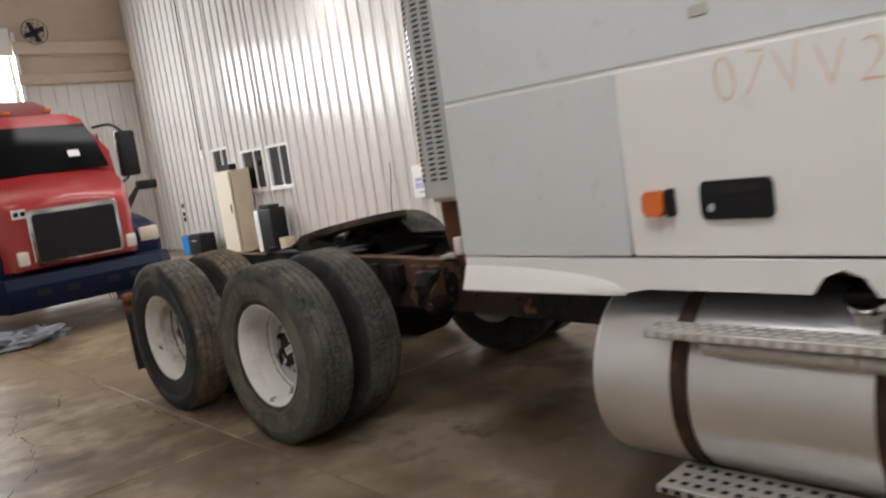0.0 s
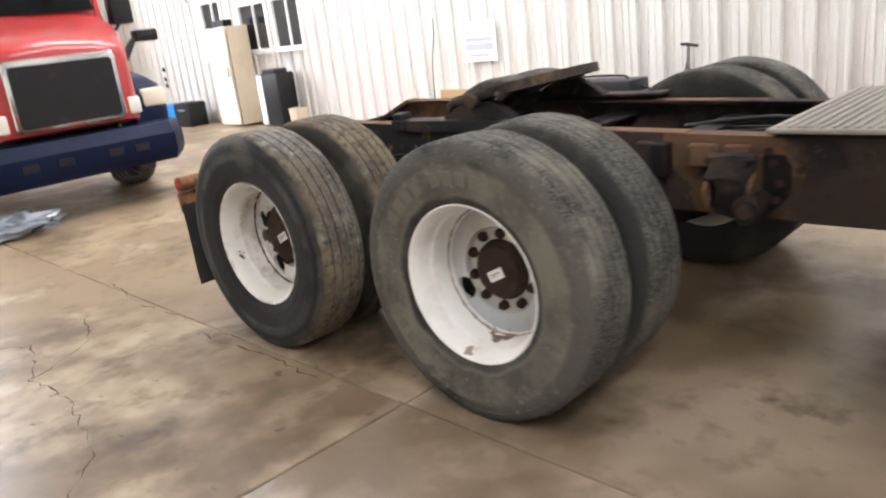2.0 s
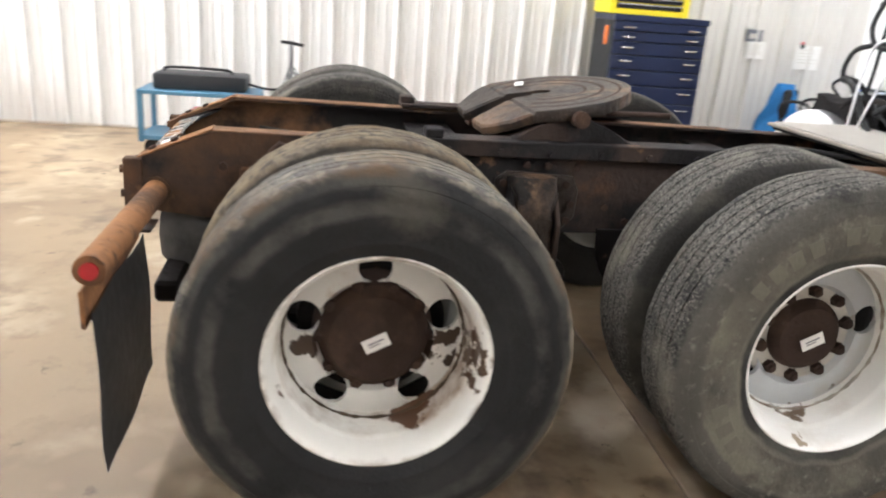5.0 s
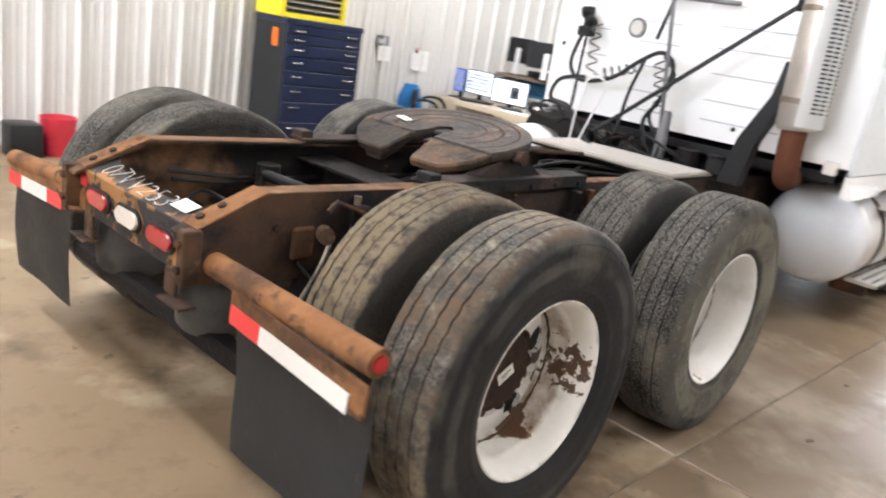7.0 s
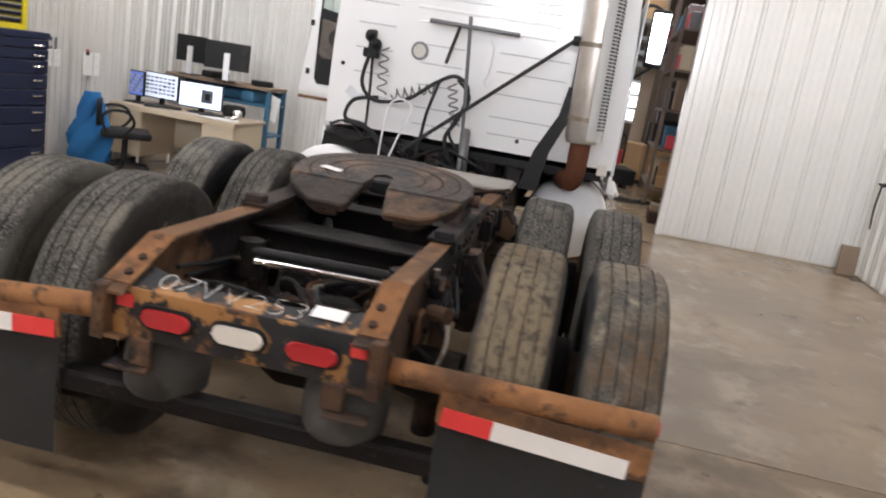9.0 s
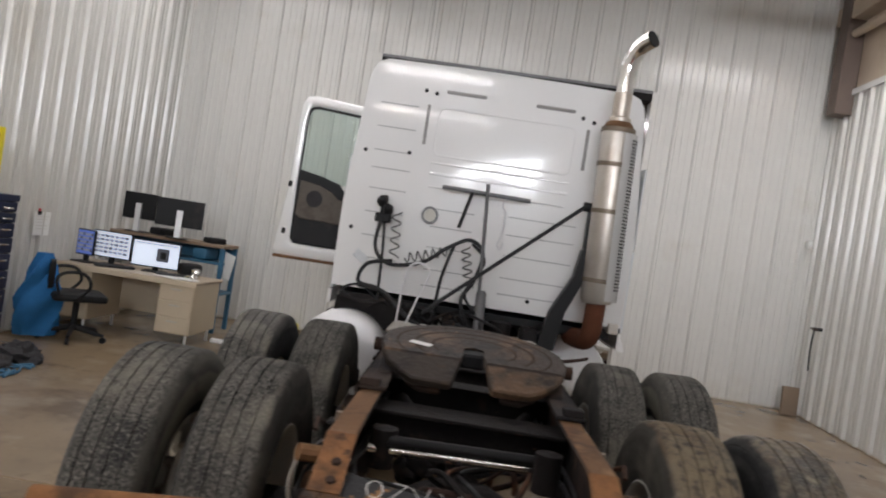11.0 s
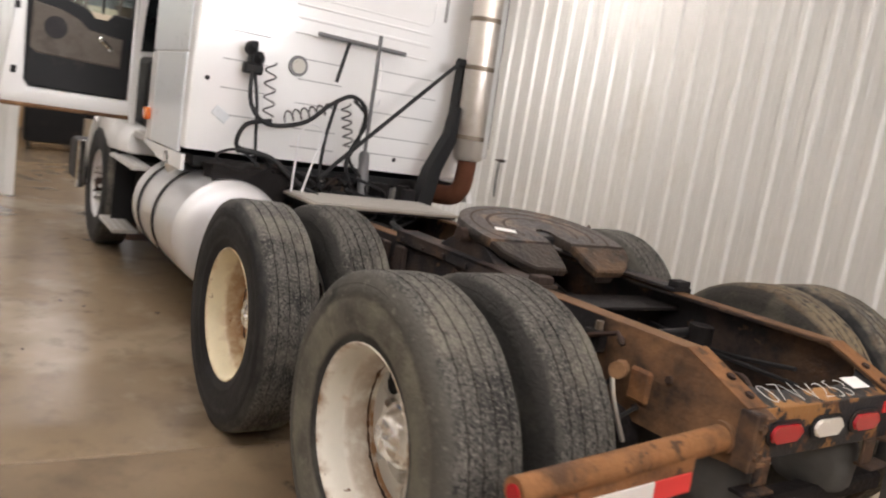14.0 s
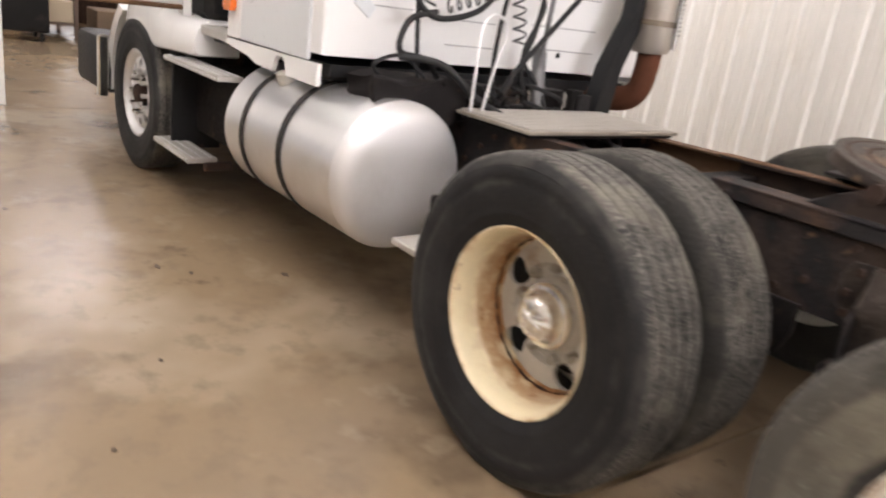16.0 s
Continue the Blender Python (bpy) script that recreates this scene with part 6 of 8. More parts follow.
# machinery seen below the cab
WORK[0] = UNDER
bm = bmesh.new()
box(bm, 2.50, 2.72, 0.42, 0.92, 0.90, 1.06)
bmesh.ops.subdivide_edges(bm, edges=bm.edges[:], cuts=7, use_grid_fill=True)
for v in bm.verts:
    v.co += Vector((noise.noise(v.co * 9.0), noise.noise(v.co * 9.0 + Vector((5, 0, 0))), noise.noise(v.co * 8.0 + Vector((0, 7, 0))))) * 0.05
part("wiring_cover", bm, M_BLACKDIRT, truck, "crumpled black cover under the cab's back edge")
for k in range(14):
    rnd = random.Random(200 + k)
    y0 = rnd.uniform(-0.05, 0.72)
    pts = [(2.55 + rnd.uniform(-0.05, 0.12), y0, 0.90 + rnd.uniform(0, 0.05)), (2.50 + rnd.uniform(-0.06, 0.1), y0 + rnd.uniform(-0.15, 0.15), 1.02 + rnd.uniform(-0.05, 0.06)), (2.52 + rnd.uniform(-0.05, 0.12), y0 + rnd.uniform(-0.28, 0.28), 1.0 + rnd.uniform(-0.06, 0.08)), (2.58 + rnd.uniform(-0.05, 0.12), y0 + rnd.uniform(-0.35, 0.35), 0.92)]
    part("wiring_loom", T_(curve_pts(pts, 6), rnd.uniform(0.006, 0.013), 7), rnd.choice((M_HOSE, M_HOSE, M_BLACKDIRT)), truck)
for k in range(9):
    rnd = random.Random(240 + k)
    x, y, z = 2.48 + rnd.uniform(0, 0.16), rnd.uniform(-0.5, 0.75), 0.90 + rnd.uniform(0, 0.05)
    part("bracket_block", B_(x, x + rnd.uniform(0.04, 0.1), y, y + rnd.uniform(0.04, 0.1), z, z + rnd.uniform(0.04, 0.12), 0.008), rnd.choice((M_BLACKDIRT, M_FRAME, M_RIMGREY, M_CLAMP)), truck)
part("cab_mount", B_(2.86, 2.98, -0.95, 0.95, 1.00, 1.075, 0.012), M_BLACKDIRT, truck)
for k, (y, r) in enumerate(((0.30, 0.06), (0.08, 0.05), (-0.22, 0.07), (-0.40, 0.05))):
    part("cab_air_bag", T_([(2.62, y, 0.90), (2.62, y, 1.05)], r, 14), M_BLACKDIRT, truck)
part("air_tank", T_([(1.78, 0.0, 0.62), (1.8, 0.0, 0.62), (2.6, 0.0, 0.62), (2.62, 0, 0.62)], [0.08, 0.12, 0.12, 0.08], 18), M_BLACKDIRT, truck)
part("gearbox", B_(3.0, 4.3, -0.32, 0.32, 0.5, 1.0, 0.08, seg=2), M_BLACKDIRT, truck)
part("engine_block", B_(4.3, 5.9, -0.4, 0.4, 0.55, 1.4, 0.06), M_BLACKDIRT, truck)
part("front_axle", T_([(5.02, -0.9, 0.46), (5.02, 0.9, 0.46)], 0.06, 12), M_BLACKDIRT, truck)

WORK[0] = Matrix.Identity(4)


def tank(name, x0, x1, y, z, r, label, soft=1.0):
    bm = bmesh.new()
    pts, rr = [], []
    for dx, f in ((-0.012, 0.05), (-0.008, 0.4), (0.0, 0.70), (0.009, 0.83), (0.026, 0.925), (0.05, 0.98), (0.075, 1.0)):
        pts.append((x0 + dx * soft, y, z))
        rr.append(r * f)
    for dx, f in ((0.075, 1.0), (0.05, 0.98), (0.026, 0.925), (0.009, 0.83), (0.0, 0.70), (-0.008, 0.4), (-0.012, 0.05)):
        pts.append((x1 - dx * soft, y, z))
        rr.append(r * f)
    n = len(pts) // 2
    tube(bm, pts[n - 1:n + 1], rr[n - 1:n + 1], 64, False)
    body = part(name, bm, M_TANKALU, truck, label, 60)
    for a, b in ((0, n), (n, 2 * n)):
        bm = bmesh.new()
        tube(bm, pts[a:b], rr[a:b], 64)
        part("tank_end", bm, M_ALU, body, "dull rounded tank end", 60)
    return body


def strap(tank_ob, x, y, z, r, material, w=0.028):
    loops = []
    for k in range(49):
        a = 2 * math.pi * k / 48
        loops.append([Vector((x + dx, y + rr * math.cos(a), z + rr * math.sin(a))) for dx, rr in ((-w, r + 0.001), (-w, r + 0.008), (w, r + 0.008), (w, r + 0.001))])
    bm = bmesh.new()
    rings(bm, loops)
    return part("strap", bm, material, tank_ob)


tank_d = tank("fuel_tank", 2.46, 3.72, 0.843, 0.638, 0.335, "brushed aluminium fuel tank with black straps")
for x in (3.01, 3.43):
    strap(tank_d, x, 0.843, 0.638, 0.335, M_STRAPBLACK, 0.02)
tank_p = tank("fuel_tank", 3.49, 4.75, -0.859, 0.605, 0.332, "brushed aluminium fuel tank with rusty straps", 0.45)
for x in (3.844, 4.45):
    strap(tank_p, x, -0.859, 0.605, 0.332, M_STRAP)
part("filler_neck", T_([(4.385, -1.02, 0.86), (4.385, -1.06, 0.925)], 0.05, 20), M_RIMGREY, tank_p)
part("filler_cap", T_([(4.385, -1.058, 0.92), (4.385, -1.07, 0.942)], 0.06, 20), M_CHROME, tank_p, "round chrome filler cap")
part("filler_neck", T_([(3.29, 1.0, 0.90), (3.29, 1.03, 0.97)], 0.05, 20), M_RIMGREY, tank_d)


def tread(name, x0, x1, y0, y1, z, holes, label):
    """A step tread: punched aluminium top with a folded edge."""
    bm = bmesh.new()
    box(bm, x0, x1, min(y0, y1), max(y0, y1), z - 0.03, z, 0.004)
    s = part(name, bm, M_ALUTREAD, truck, label)
    bm = bmesh.new()
    n = int((x1 - x0) / 0.045)
    for i in range(n):
        for j in range(3):
            x = x0 + 0.025 + i * 0.045 + (0.02 if j == 1 else 0)
            y = y0 + (y1 - y0) * (0.2 + 0.3 * j)
            if holes:
                box(bm, x, x + 0.022, y - 0.012, y + 0.012, z + 0.0005, z + 0.0015)
            else:
                box(bm, x - 0.01, x + 0.016, y - 0.004, y + 0.004, z, z + 0.004)
    t = part("tread_pattern", bm, M_GAP if holes else M_ALU, s)
    tagged(t, kind="stuff")
    bm = bmesh.new()
    for i in range(n):
        x = x0 + 0.02 + i * 0.045
        box(bm, x, x + 0.022, y0 - 0.003 if y0 < y1 else y0 - 0.001, y0 + 0.001 if y0 < y1 else y0 + 0.003, z - 0.024, z - 0.008)
    t = part("edge_pattern", bm, M_ALU if not holes else M_GAP, s)
    tagged(t, kind="stuff")
    return s


tread("upper_step", 3.77, 4.72, -1.245, -1.13, 0.85, False, "knurled aluminium upper step")
tread("lower_step", 3.77, 4.72, -1.265, -1.06, 0.33, True, "punched aluminium lower step")
part("step_bar", T_([(3.95 + 0.76 * k / 78, -1.20, 0.795 - 0.01 * k / 78) for k in range(79)], [0.029 if k % 3 else 0.024 for k in range(79)], 14), M_ALUTREAD, truck, "dimpled aluminium step bar")
for x in (3.9, 4.6):
    part("step_bracket", B_(x - 0.02, x + 0.02, -1.18, -0.95, 0.20, 0.30, 0.006), M_STRAP, truck)
tread("upper_step", 3.80, 4.66, 1.17, 1.02, 0.86, False, "knurled aluminium upper step")
tread("lower_step", 4.12, 4.74, 1.20, 1.02, 0.335, False, "knurled aluminium lower step")
part("step_box", B_(3.80, 4.60, 0.52, 0.98, 0.40, 0.82, 0.02), M_BLACKDIRT, truck, "dark battery box behind the steps")
for x in (4.12, 4.6):
    part("step_bracket", B_(x - 0.02, x + 0.02, 0.93, 1.10, 0.26, 0.31, 0.005), M_STRAP, truck)
part("rear_step", B_(2.02, 2.22, 0.82, 1.05, 0.445, 0.475, 0.005), M_ALUTREAD, truck, "small aluminium rear step")
part("rear_step_bracket", B_(2.12, 2.3, 0.68, 0.82, 0.45, 0.62, 0.01), M_BLACKDIRT, truck)

# exhaust stack
WORK[0] = BEHIND
SX, SY = 2.555, -0.762
stack = part("exhaust_muffler", T_([(SX, SY - 0.03, 1.275), (SX, SY - 0.028, 1.305), (SX, SY, 2.36), (SX, SY, 2.40)], [0.092, 0.106, 0.106, 0.092], 36), M_STACK, truck, "stained stainless exhaust stack")
for z in (1.42, 1.86, 2.16, 2.38):
    y = SY - 0.028 * (2.36 - z)
    part("stack_clamp", T_([(SX, y, z - 0.014), (SX, y, z + 0.014)], 0.113, 36), M_CLAMP, stack, "dark clamp band")
part("collar", T_([(SX, SY, 2.395), (SX, SY, 2.402), (SX, SY, 2.43), (SX, SY, 2.44)], [0.096, 0.100, 0.084, 0.066], 30), M_FLANGE, stack, "rusty top collar")
part("stack_pipe", T_([(SX, SY, 2.38), (SX, SY, 2.46), (SX, SY + 0.002, 2.47), (SX, SY + 0.002, 2.62)], [0.075, 0.072, 0.058, 0.058], 24), M_STACK, stack)
part("stack_tip", T_(curve_pts([(SX, SY, 2.60), (SX, SY, 2.72), (SX - 0.01, SY - 0.01, 2.82), (SX - 0.05, SY - 0.05, 2.91), (SX - 0.12, SY - 0.11, 2.955)], 6), 0.056, 24), M_CHROME, stack, "curved chrome stack tip")
part("stack_mouth", T_([(SX - 0.119, SY - 0.109, 2.9545), (SX - 0.126, SY - 0.115, 2.958)], 0.052, 24), M_GAP, stack)
part("elbow", T_(curve_pts([(SX, SY - 0.03, 1.30), (SX, SY - 0.03, 1.20), (SX + 0.03, SY - 0.03, 1.08), (SX + 0.13, SY - 0.01, 1.02), (SX + 0.4, SY + 0.05, 1.01)], 6), 0.066, 24), M_PIPE_RUST, stack, "rusted brown exhaust elbow")
# slotted heat shield round the outer side
bm = bmesh.new()
loops = []
for z in (1.30, 2.36):
    yo = SY - 0.028 * (2.36 - z)
    loops.append([Vector((SX + 0.130 * math.cos(radians(a)), yo + 0.130 * math.sin(radians(a)), z)) for a in range(192, 343, 6)])
rings(bm, loops, wrap=False)
bmesh.ops.solidify(bm, geom=bm.faces[:], thickness=0.003)
shield = part("heat_shield", bm, M_CABWHITE, stack, "white slotted heat shield")
for z in [1.375 + 0.021 * k for k in range(46)]:
    yo = SY - 0.028 * (2.36 - z)
    for a in (228, 247, 278, 298):
        shared("slot", "shieldslot", lambda: B_(0.1295, 0.1330, -0.016, 0.016, -0.0045, 0.0045), M_GAP, shield, Matrix.Translation((SX, yo, z)) @ Matrix.Rotation(radians(a), 4, "Z"))
bm = bmesh.new()
box(bm, 2.60, 2.70, -0.70, -0.665, 1.36, 1.90, 0.006)
br = part("stack_bracket", bm, M_BLACK, truck, "black steel stack bracket")
bm = bmesh.new()
rings(bm, [[Vector((2.56, y0, z)), Vector((2.66, y0, z)), Vector((2.66, y1, z)), Vector((2.56, y1, z))] for y0, y1, z in ((-0.72, -0.65, 1.60), (-0.70, -0.62, 1.42), (-0.60, -0.50, 1.18), (-0.56, -0.44, 0.93))], True, True)
bmesh.ops.recalc_face_normals(bm, faces=bm.faces[:])
part("brace_leg", bm, M_BLACK, br)
part("brace_rod", T_([(2.60, -0.655, 1.895), (2.46, 0.24, 1.14), (2.42, 0.34, 1.05)], 0.013, 10), M_HOSE, br, "thin black diagonal rod")
part("rod_end", T_([(2.60, -0.62, 1.875), (2.60, -0.69, 1.875)], 0.03, 12), M_BLACK, br)
part("corner_marker", B_(2.72, 2.76, -1.0, -0.93, 1.08, 1.15, 0.006), M_WHITELENS, truck)

# open driver's door
WORK[0] = BODY_D
DX = 4.66
dm = Matrix.Translation((DX, 1.03, 0.06)) @ Matrix.Rotation(radians(3), 4, "Z")
bm = bmesh.new()
ro = [(0.0, 1.10), (0.45, 1.105), (0.85, 1.115), (0.872, 1.15), (0.805, 1.75), (0.80, 2.30), (0.788, 2.46), (0.745, 2.53), (0.66, 2.545), (0.0, 2.50)]
ri = [(0.03, 1.225), (0.45, 1.225), (0.69, 1.228), (0.724, 1.27), (0.730, 1.75), (0.724, 2.30), (0.714, 2.41), (0.69, 2.443), (0.64, 2.455), (0.03, 2.42)]


def inset(loop, k):
    return [(y + (0.40 - y) * k, z + (1.82 - z) * k) for y, z in loop]


rings(bm, [[Vector((x, y, z)) for y, z in loop] for x, loop in ((0.012, ri), (-0.006, inset(ri, -0.02)), (-0.012, inset(ri, -0.06)), (-0.006, inset(ro, 0.02)), (0.008, ro), (0.045, ro), (0.055, inset(ro, 0.03)), (0.045, ri), (0.012, ri))])
bmesh.ops.recalc_face_normals(bm, faces=bm.faces[:])
door = part("open_door", bm, M_CABWHITE, truck, "white driver's door swung wide open", 40)
door.matrix_local = WORK[0] @ dm @ WORK[0].inverted()
bm = bmesh.new()
rs = inset(ri, 0.035)
rings(bm, [[Vector((x, y, z)) for y, z in loop] for x, loop in ((-0.010, rs), (-0.010, ri), (0.012, ri), (0.012, rs), (-0.010, rs))])
part("window_seal", bm, M_BLACK, door, "black rubber weatherstrip")
side_on = Matrix(((0, 0, 1, 0), (1, 0, 0, 0), (0, 1, 0, 0), (0, 0, 0, 1)))
bm = bmesh.new()
prism(bm, [(0.03, 1.225), (0.69, 1.23), (0.72, 1.27), (0.722, 1.885), (0.50, 1.845), (0.34, 1.80), (0.30, 1.74), (0.20, 1.74), (0.17, 1.80), (0.03, 1.80)], -0.020, 0.03, side_on, 0.010)
part("door_liner", bm, M_BLACK, door, "black door liner")
bm = bmesh.new()
prism(bm, [(0.10, 1.435), (0.66, 1.455), (0.705, 1.49), (0.70, 1.79), (0.52, 1.765), (0.40, 1.72), (0.34, 1.655), (0.10, 1.64)], -0.034, -0.018, side_on, 0.010)
part("door_card", bm, M_PADDED, door, "grey-brown padded door card")
part("door_pull", T_(curve_pts([(-0.035, 0.18, 1.55), (-0.06, 0.2, 1.57), (-0.06, 0.25, 1.61), (-0.035, 0.26, 1.62)], 4), 0.018, 8), M_CHROME, door, "chrome inner handle")
part("door_speaker", T_([(-0.033, 0.55, 1.64), (-0.038, 0.55, 1.64)], 0.075, 20), M_GREYCLOTH, door)
bm = bmesh.new()
prism(bm, [(0.03, 1.79), (0.34, 1.795), (0.50, 1.84), (0.722, 1.88), (0.716, 2.30), (0.706, 2.40), (0.685, 2.435), (0.635, 2.447), (0.03, 2.412)], 0.014, 0.019, side_on)
pane = part("window_pane", bm, M_TEALGLASS, door, "green-tinted side window")
pane.visible_shadow = False
part("vent_bar", B_(0.004, 0.022, 0.235, 0.25, 1.79, 2.43, 0.003), M_BLACK, door)
part("door_sill", B_(-0.022, 0.05, 0.0, 0.862, 1.085, 1.112, 0.008), M_FLANGE, door, "rusted lower door edge")
for z in (1.72, 1.3):
    part("latch", B_(-0.022, 0.0, 0.775, 0.81, z, z + 0.05, 0.004), M_BLACK, door)
# passenger side mirror
WORK[0] = NOSE
for side in (-1,):
    bm = bmesh.new()
    box(bm, 4.93, 5.05, side * 1.24, side * 1.42, 1.90, 2.44, 0.03, seg=2)
    mir = part("mirror", bm, M_BLACK, truck, "tall black door mirror")
    part("mirror_glass", B_(4.925, 4.929, side * 1.26, side * 1.40, 1.94, 2.40), M_CHROME, mir)
    part("mirror_arm", T_(curve_pts([(4.9, side * 1.0, 2.30), (4.97, side * 1.2, 2.46), (4.98, side * 1.33, 2.43)], 5), 0.016, 8), M_BLACK, mir)
    part("mirror_arm", T_(curve_pts([(4.9, side * 1.02, 1.66), (4.97, side * 1.2, 1.80), (4.98, side * 1.33, 1.91)], 5), 0.016, 8), M_BLACK, mir)

WORK[0] = Matrix.Identity(4)

# ---- things round the shop ----


def stand(name, x, y, label, category, group="", rot=0.0, z=0.0, size=(1, 1, 1)):
    """An empty at a thing's base, squared to the building."""
    return empty(name, pose(x, y, z, 0, 0, SKEW + rot) @ Matrix.Diagonal((*size, 1)), label, category, group)


def wall_y(x):
    return (LEFT - 0.036 + x * math.sin(radians(SKEW))) / math.cos(radians(SKEW))


# navy tool chest with a yellow chest on top
tc = stand("tool_chest", 2.48, 3.82, "navy blue roller tool chest with chrome-handled drawers", "tool chest", size=(1.05, 1.0, 1.0))
W, D, Z0, Z1 = 0.86, 0.56, 0.17, 1.37
part("body", B_(0, W, 0.012, D, Z0, Z1, 0.008), M_DARKSIDE, tc, "charcoal steel chest body")
part("face_frame", B_(0.0, W, 0.0, 0.011, Z0, Z0 + 0.04, 0.002), M_NAVYTOOL, tc)
zs = [0.215, 0.40, 0.60, 0.755, 0.895, 1.025, 1.145, 1.235, 1.32]
for a, b in zip(zs, zs[1:]):
    dr = part("drawer", B_(0.012, W - 0.012, -0.012, 0.011, a + 0.005, b - 0.005, 0.004), M_NAVYTOOL, tc)
    for x in (0.14, W - 0.14):
        h = part("handle", T_(curve_pts([(x - 0.05, -0.013, b - 0.05), (x - 0.04, -0.035, b - 0.052), (x + 0.04, -0.035, b - 0.052), (x + 0.05, -0.013, b - 0.05)], 3), 0.008, 8), M_CHROME, dr, "chrome pull handle")
part("top_trim", B_(-0.004, W + 0.004, -0.014, D, 1.322, Z1 + 0.006, 0.004), M_NAVYTOOL, tc)
part("warning_sticker", B_(-0.004, -0.0005, 0.12, 0.22, 1.10, 1.27), M_AMBER, tc, "orange warning sticker")
part("side_latch", T_([(W, 0.2, 0.98), (W + 0.05, 0.2, 0.98)], 0.012, 8), M_BLACK, tc)
for x in (0.1, W - 0.1):
    for y in (0.1, D - 0.1):
        part("caster", T_([(x - 0.02, y, 0.06), (x + 0.02, y, 0.06)], 0.06, 16), M_BLACK, tc)
        part("caster_fork", B_(x - 0.03, x + 0.03, y - 0.03, y + 0.03, 0.08, Z0, 0.004), M_ALU, tc)
yc = stand("yellow_tool_box", 2.44, 3.89, "bright yellow tool box with black drawer fronts", "tool box", z=1.378, size=(1.05, 1.0, 1.0))
part("body", B_(0, 0.72, 0.01, 0.44, 0, 0.52, 0.012), M_YELLOW, yc)
for k in range(8):
    part("drawer", B_(0.07, 0.66, -0.006, 0.009, 0.05 + k * 0.055, 0.095 + k * 0.055, 0.004), M_BLACK, yc)
    part("drawer_pull", B_(0.08, 0.65, -0.012, -0.0065, 0.085 + k * 0.055, 0.091 + k * 0.055), M_ALU, yc)
bm = bmesh.new()
box(bm, 0.0, 0.055, -0.01, 0.009, 0, 0.52, 0.003)
box(bm, 0.675, 0.72, -0.01, 0.009, 0, 0.52, 0.003)
box(bm, 0.055, 0.675, -0.01, 0.009, 0, 0.04, 0.003)
part("face_frame", bm, M_YELLOW, yc)

# clutter on the floor before the chest
for k, (x, y, sx, sy, h, mm, lb) in enumerate((
        (2.83, 3.69, 0.24, 0.16, 0.08, M_GREYCLOTH, "crumpled dark grey rag on the floor"),
        (3.17, 3.67, 0.22, 0.14, 0.07, M_GREYCLOTH, "crumpled dark cloth on the floor"),
        (3.53, 3.69, 0.24, 0.17, 0.11, M_GREYCLOTH, "dark grey work bag slumped on the floor"))):
    rnd = random.Random(k)
    bm = bmesh.new()
    bmesh.ops.create_icosphere(bm, subdivisions=4, radius=1.0)
    for v in bm.verts:
        n = noise.noise(v.co * 2.3 + Vector((k * 5, 0, 0))) * 0.45 + noise.noise(v.co * 6.0) * 0.2
        v.co = Vector((v.co.x * sx * (1 + n), v.co.y * sy * (1 + n), max(0.0, v.co.z * h * (1 + 1.5 * n) + h * 0.25)))
    ob = part("crumpled_rag", bm, mm)
    ob.matrix_world = pose(x, y, 0.001, 0, 0, 20 * k)
    tagged(ob, lb, "rag")
for k in range(3):
    rnd = random.Random(20 + k)
    pts = [(2.80 + 0.2 * k + rnd.uniform(-0.18, 0.18), 3.51 + rnd.uniform(-0.1, 0.12), 0.012 + 0.012 * (i % 2)) for i in range(9)]
    ob = part("air_hose", T_(curve_pts(pts, 6), 0.009, 7), M_BLUESTEEL if k else M_BLUECLOTH)
    tagged(ob, "tangled light blue air hose on the floor", "hose", "tangled hoses")
ob = part("floor_mat", B_(-0.45, 0.3, -0.2, 0.2, 0.002, 0.018, 0.004), M_WOOD)
ob.matrix_world = pose(1.85, 3.65, 0, 0, 0, 12)
tagged(ob, "worn dark brown mat on the concrete floor", "mat")

# papers on the wall
for x, z, w, h in ((4.84, 1.08, 0.27, 0.24), (4.27, 1.12, 0.19, 0.17)):
    sh = stand("wall_paper_sheet", x, wall_y(x) - 0.006, "white paper sheet pinned to the ribbed wall", "paper", "sheets on the wall", z=z)
    part("sheet", B_(-w / 2, w / 2, -0.002, 0.002, -h / 2, h / 2), M_PAPER, sh)
    for k in range(5):
        part("print_line", B_(-w * 0.4, w * (0.4 - 0.1 * (k % 3)), -0.0035, -0.0022, h * 0.3 - k * h * 0.13, h * 0.3 - k * h * 0.13 + 0.004), M_RIMGREY, sh)
ph = stand("wall_photo", 4.22, wall_y(4.22) - 0.006, "small dark photograph pinned above a paper sheet", "photograph", z=1.26)
part("print", B_(-0.09, 0.09, -0.002, 0.002, -0.06, 0.06), M_SCREENGREY, ph)
part("pale_patch", B_(-0.05, 0.02, -0.0035, -0.0022, -0.03, 0.02), M_RIMGREY, ph)
ob = stand("wall_magnet", 4.76, wall_y(4.76) - 0.01, "small red magnet on the wall", "magnet", z=1.22)
part("disc", T_([(0, 0, 0), (0, -0.012, 0)], 0.016, 12), M_PINK, ob)
part("clip", B_(-0.02, 0.02, -0.02, 0.0, -0.05, -0.012, 0.003), M_BLACK, ob)
sg = stand("shop_sign", -3.5, wall_y(-3.5) - 0.012, "white safety sign with a blue band hanging on the wall", "sign", z=1.10, size=(1.08, 1.0, 1.10))
part("board", B_(-0.27, 0.27, -0.006, 0.006, -0.23, 0.23, 0.002), M_PAPER, sg)
part("blue_band", B_(-0.22, 0.22, -0.009, -0.0065, -0.10, -0.02), M_SIGNBLUE, sg)
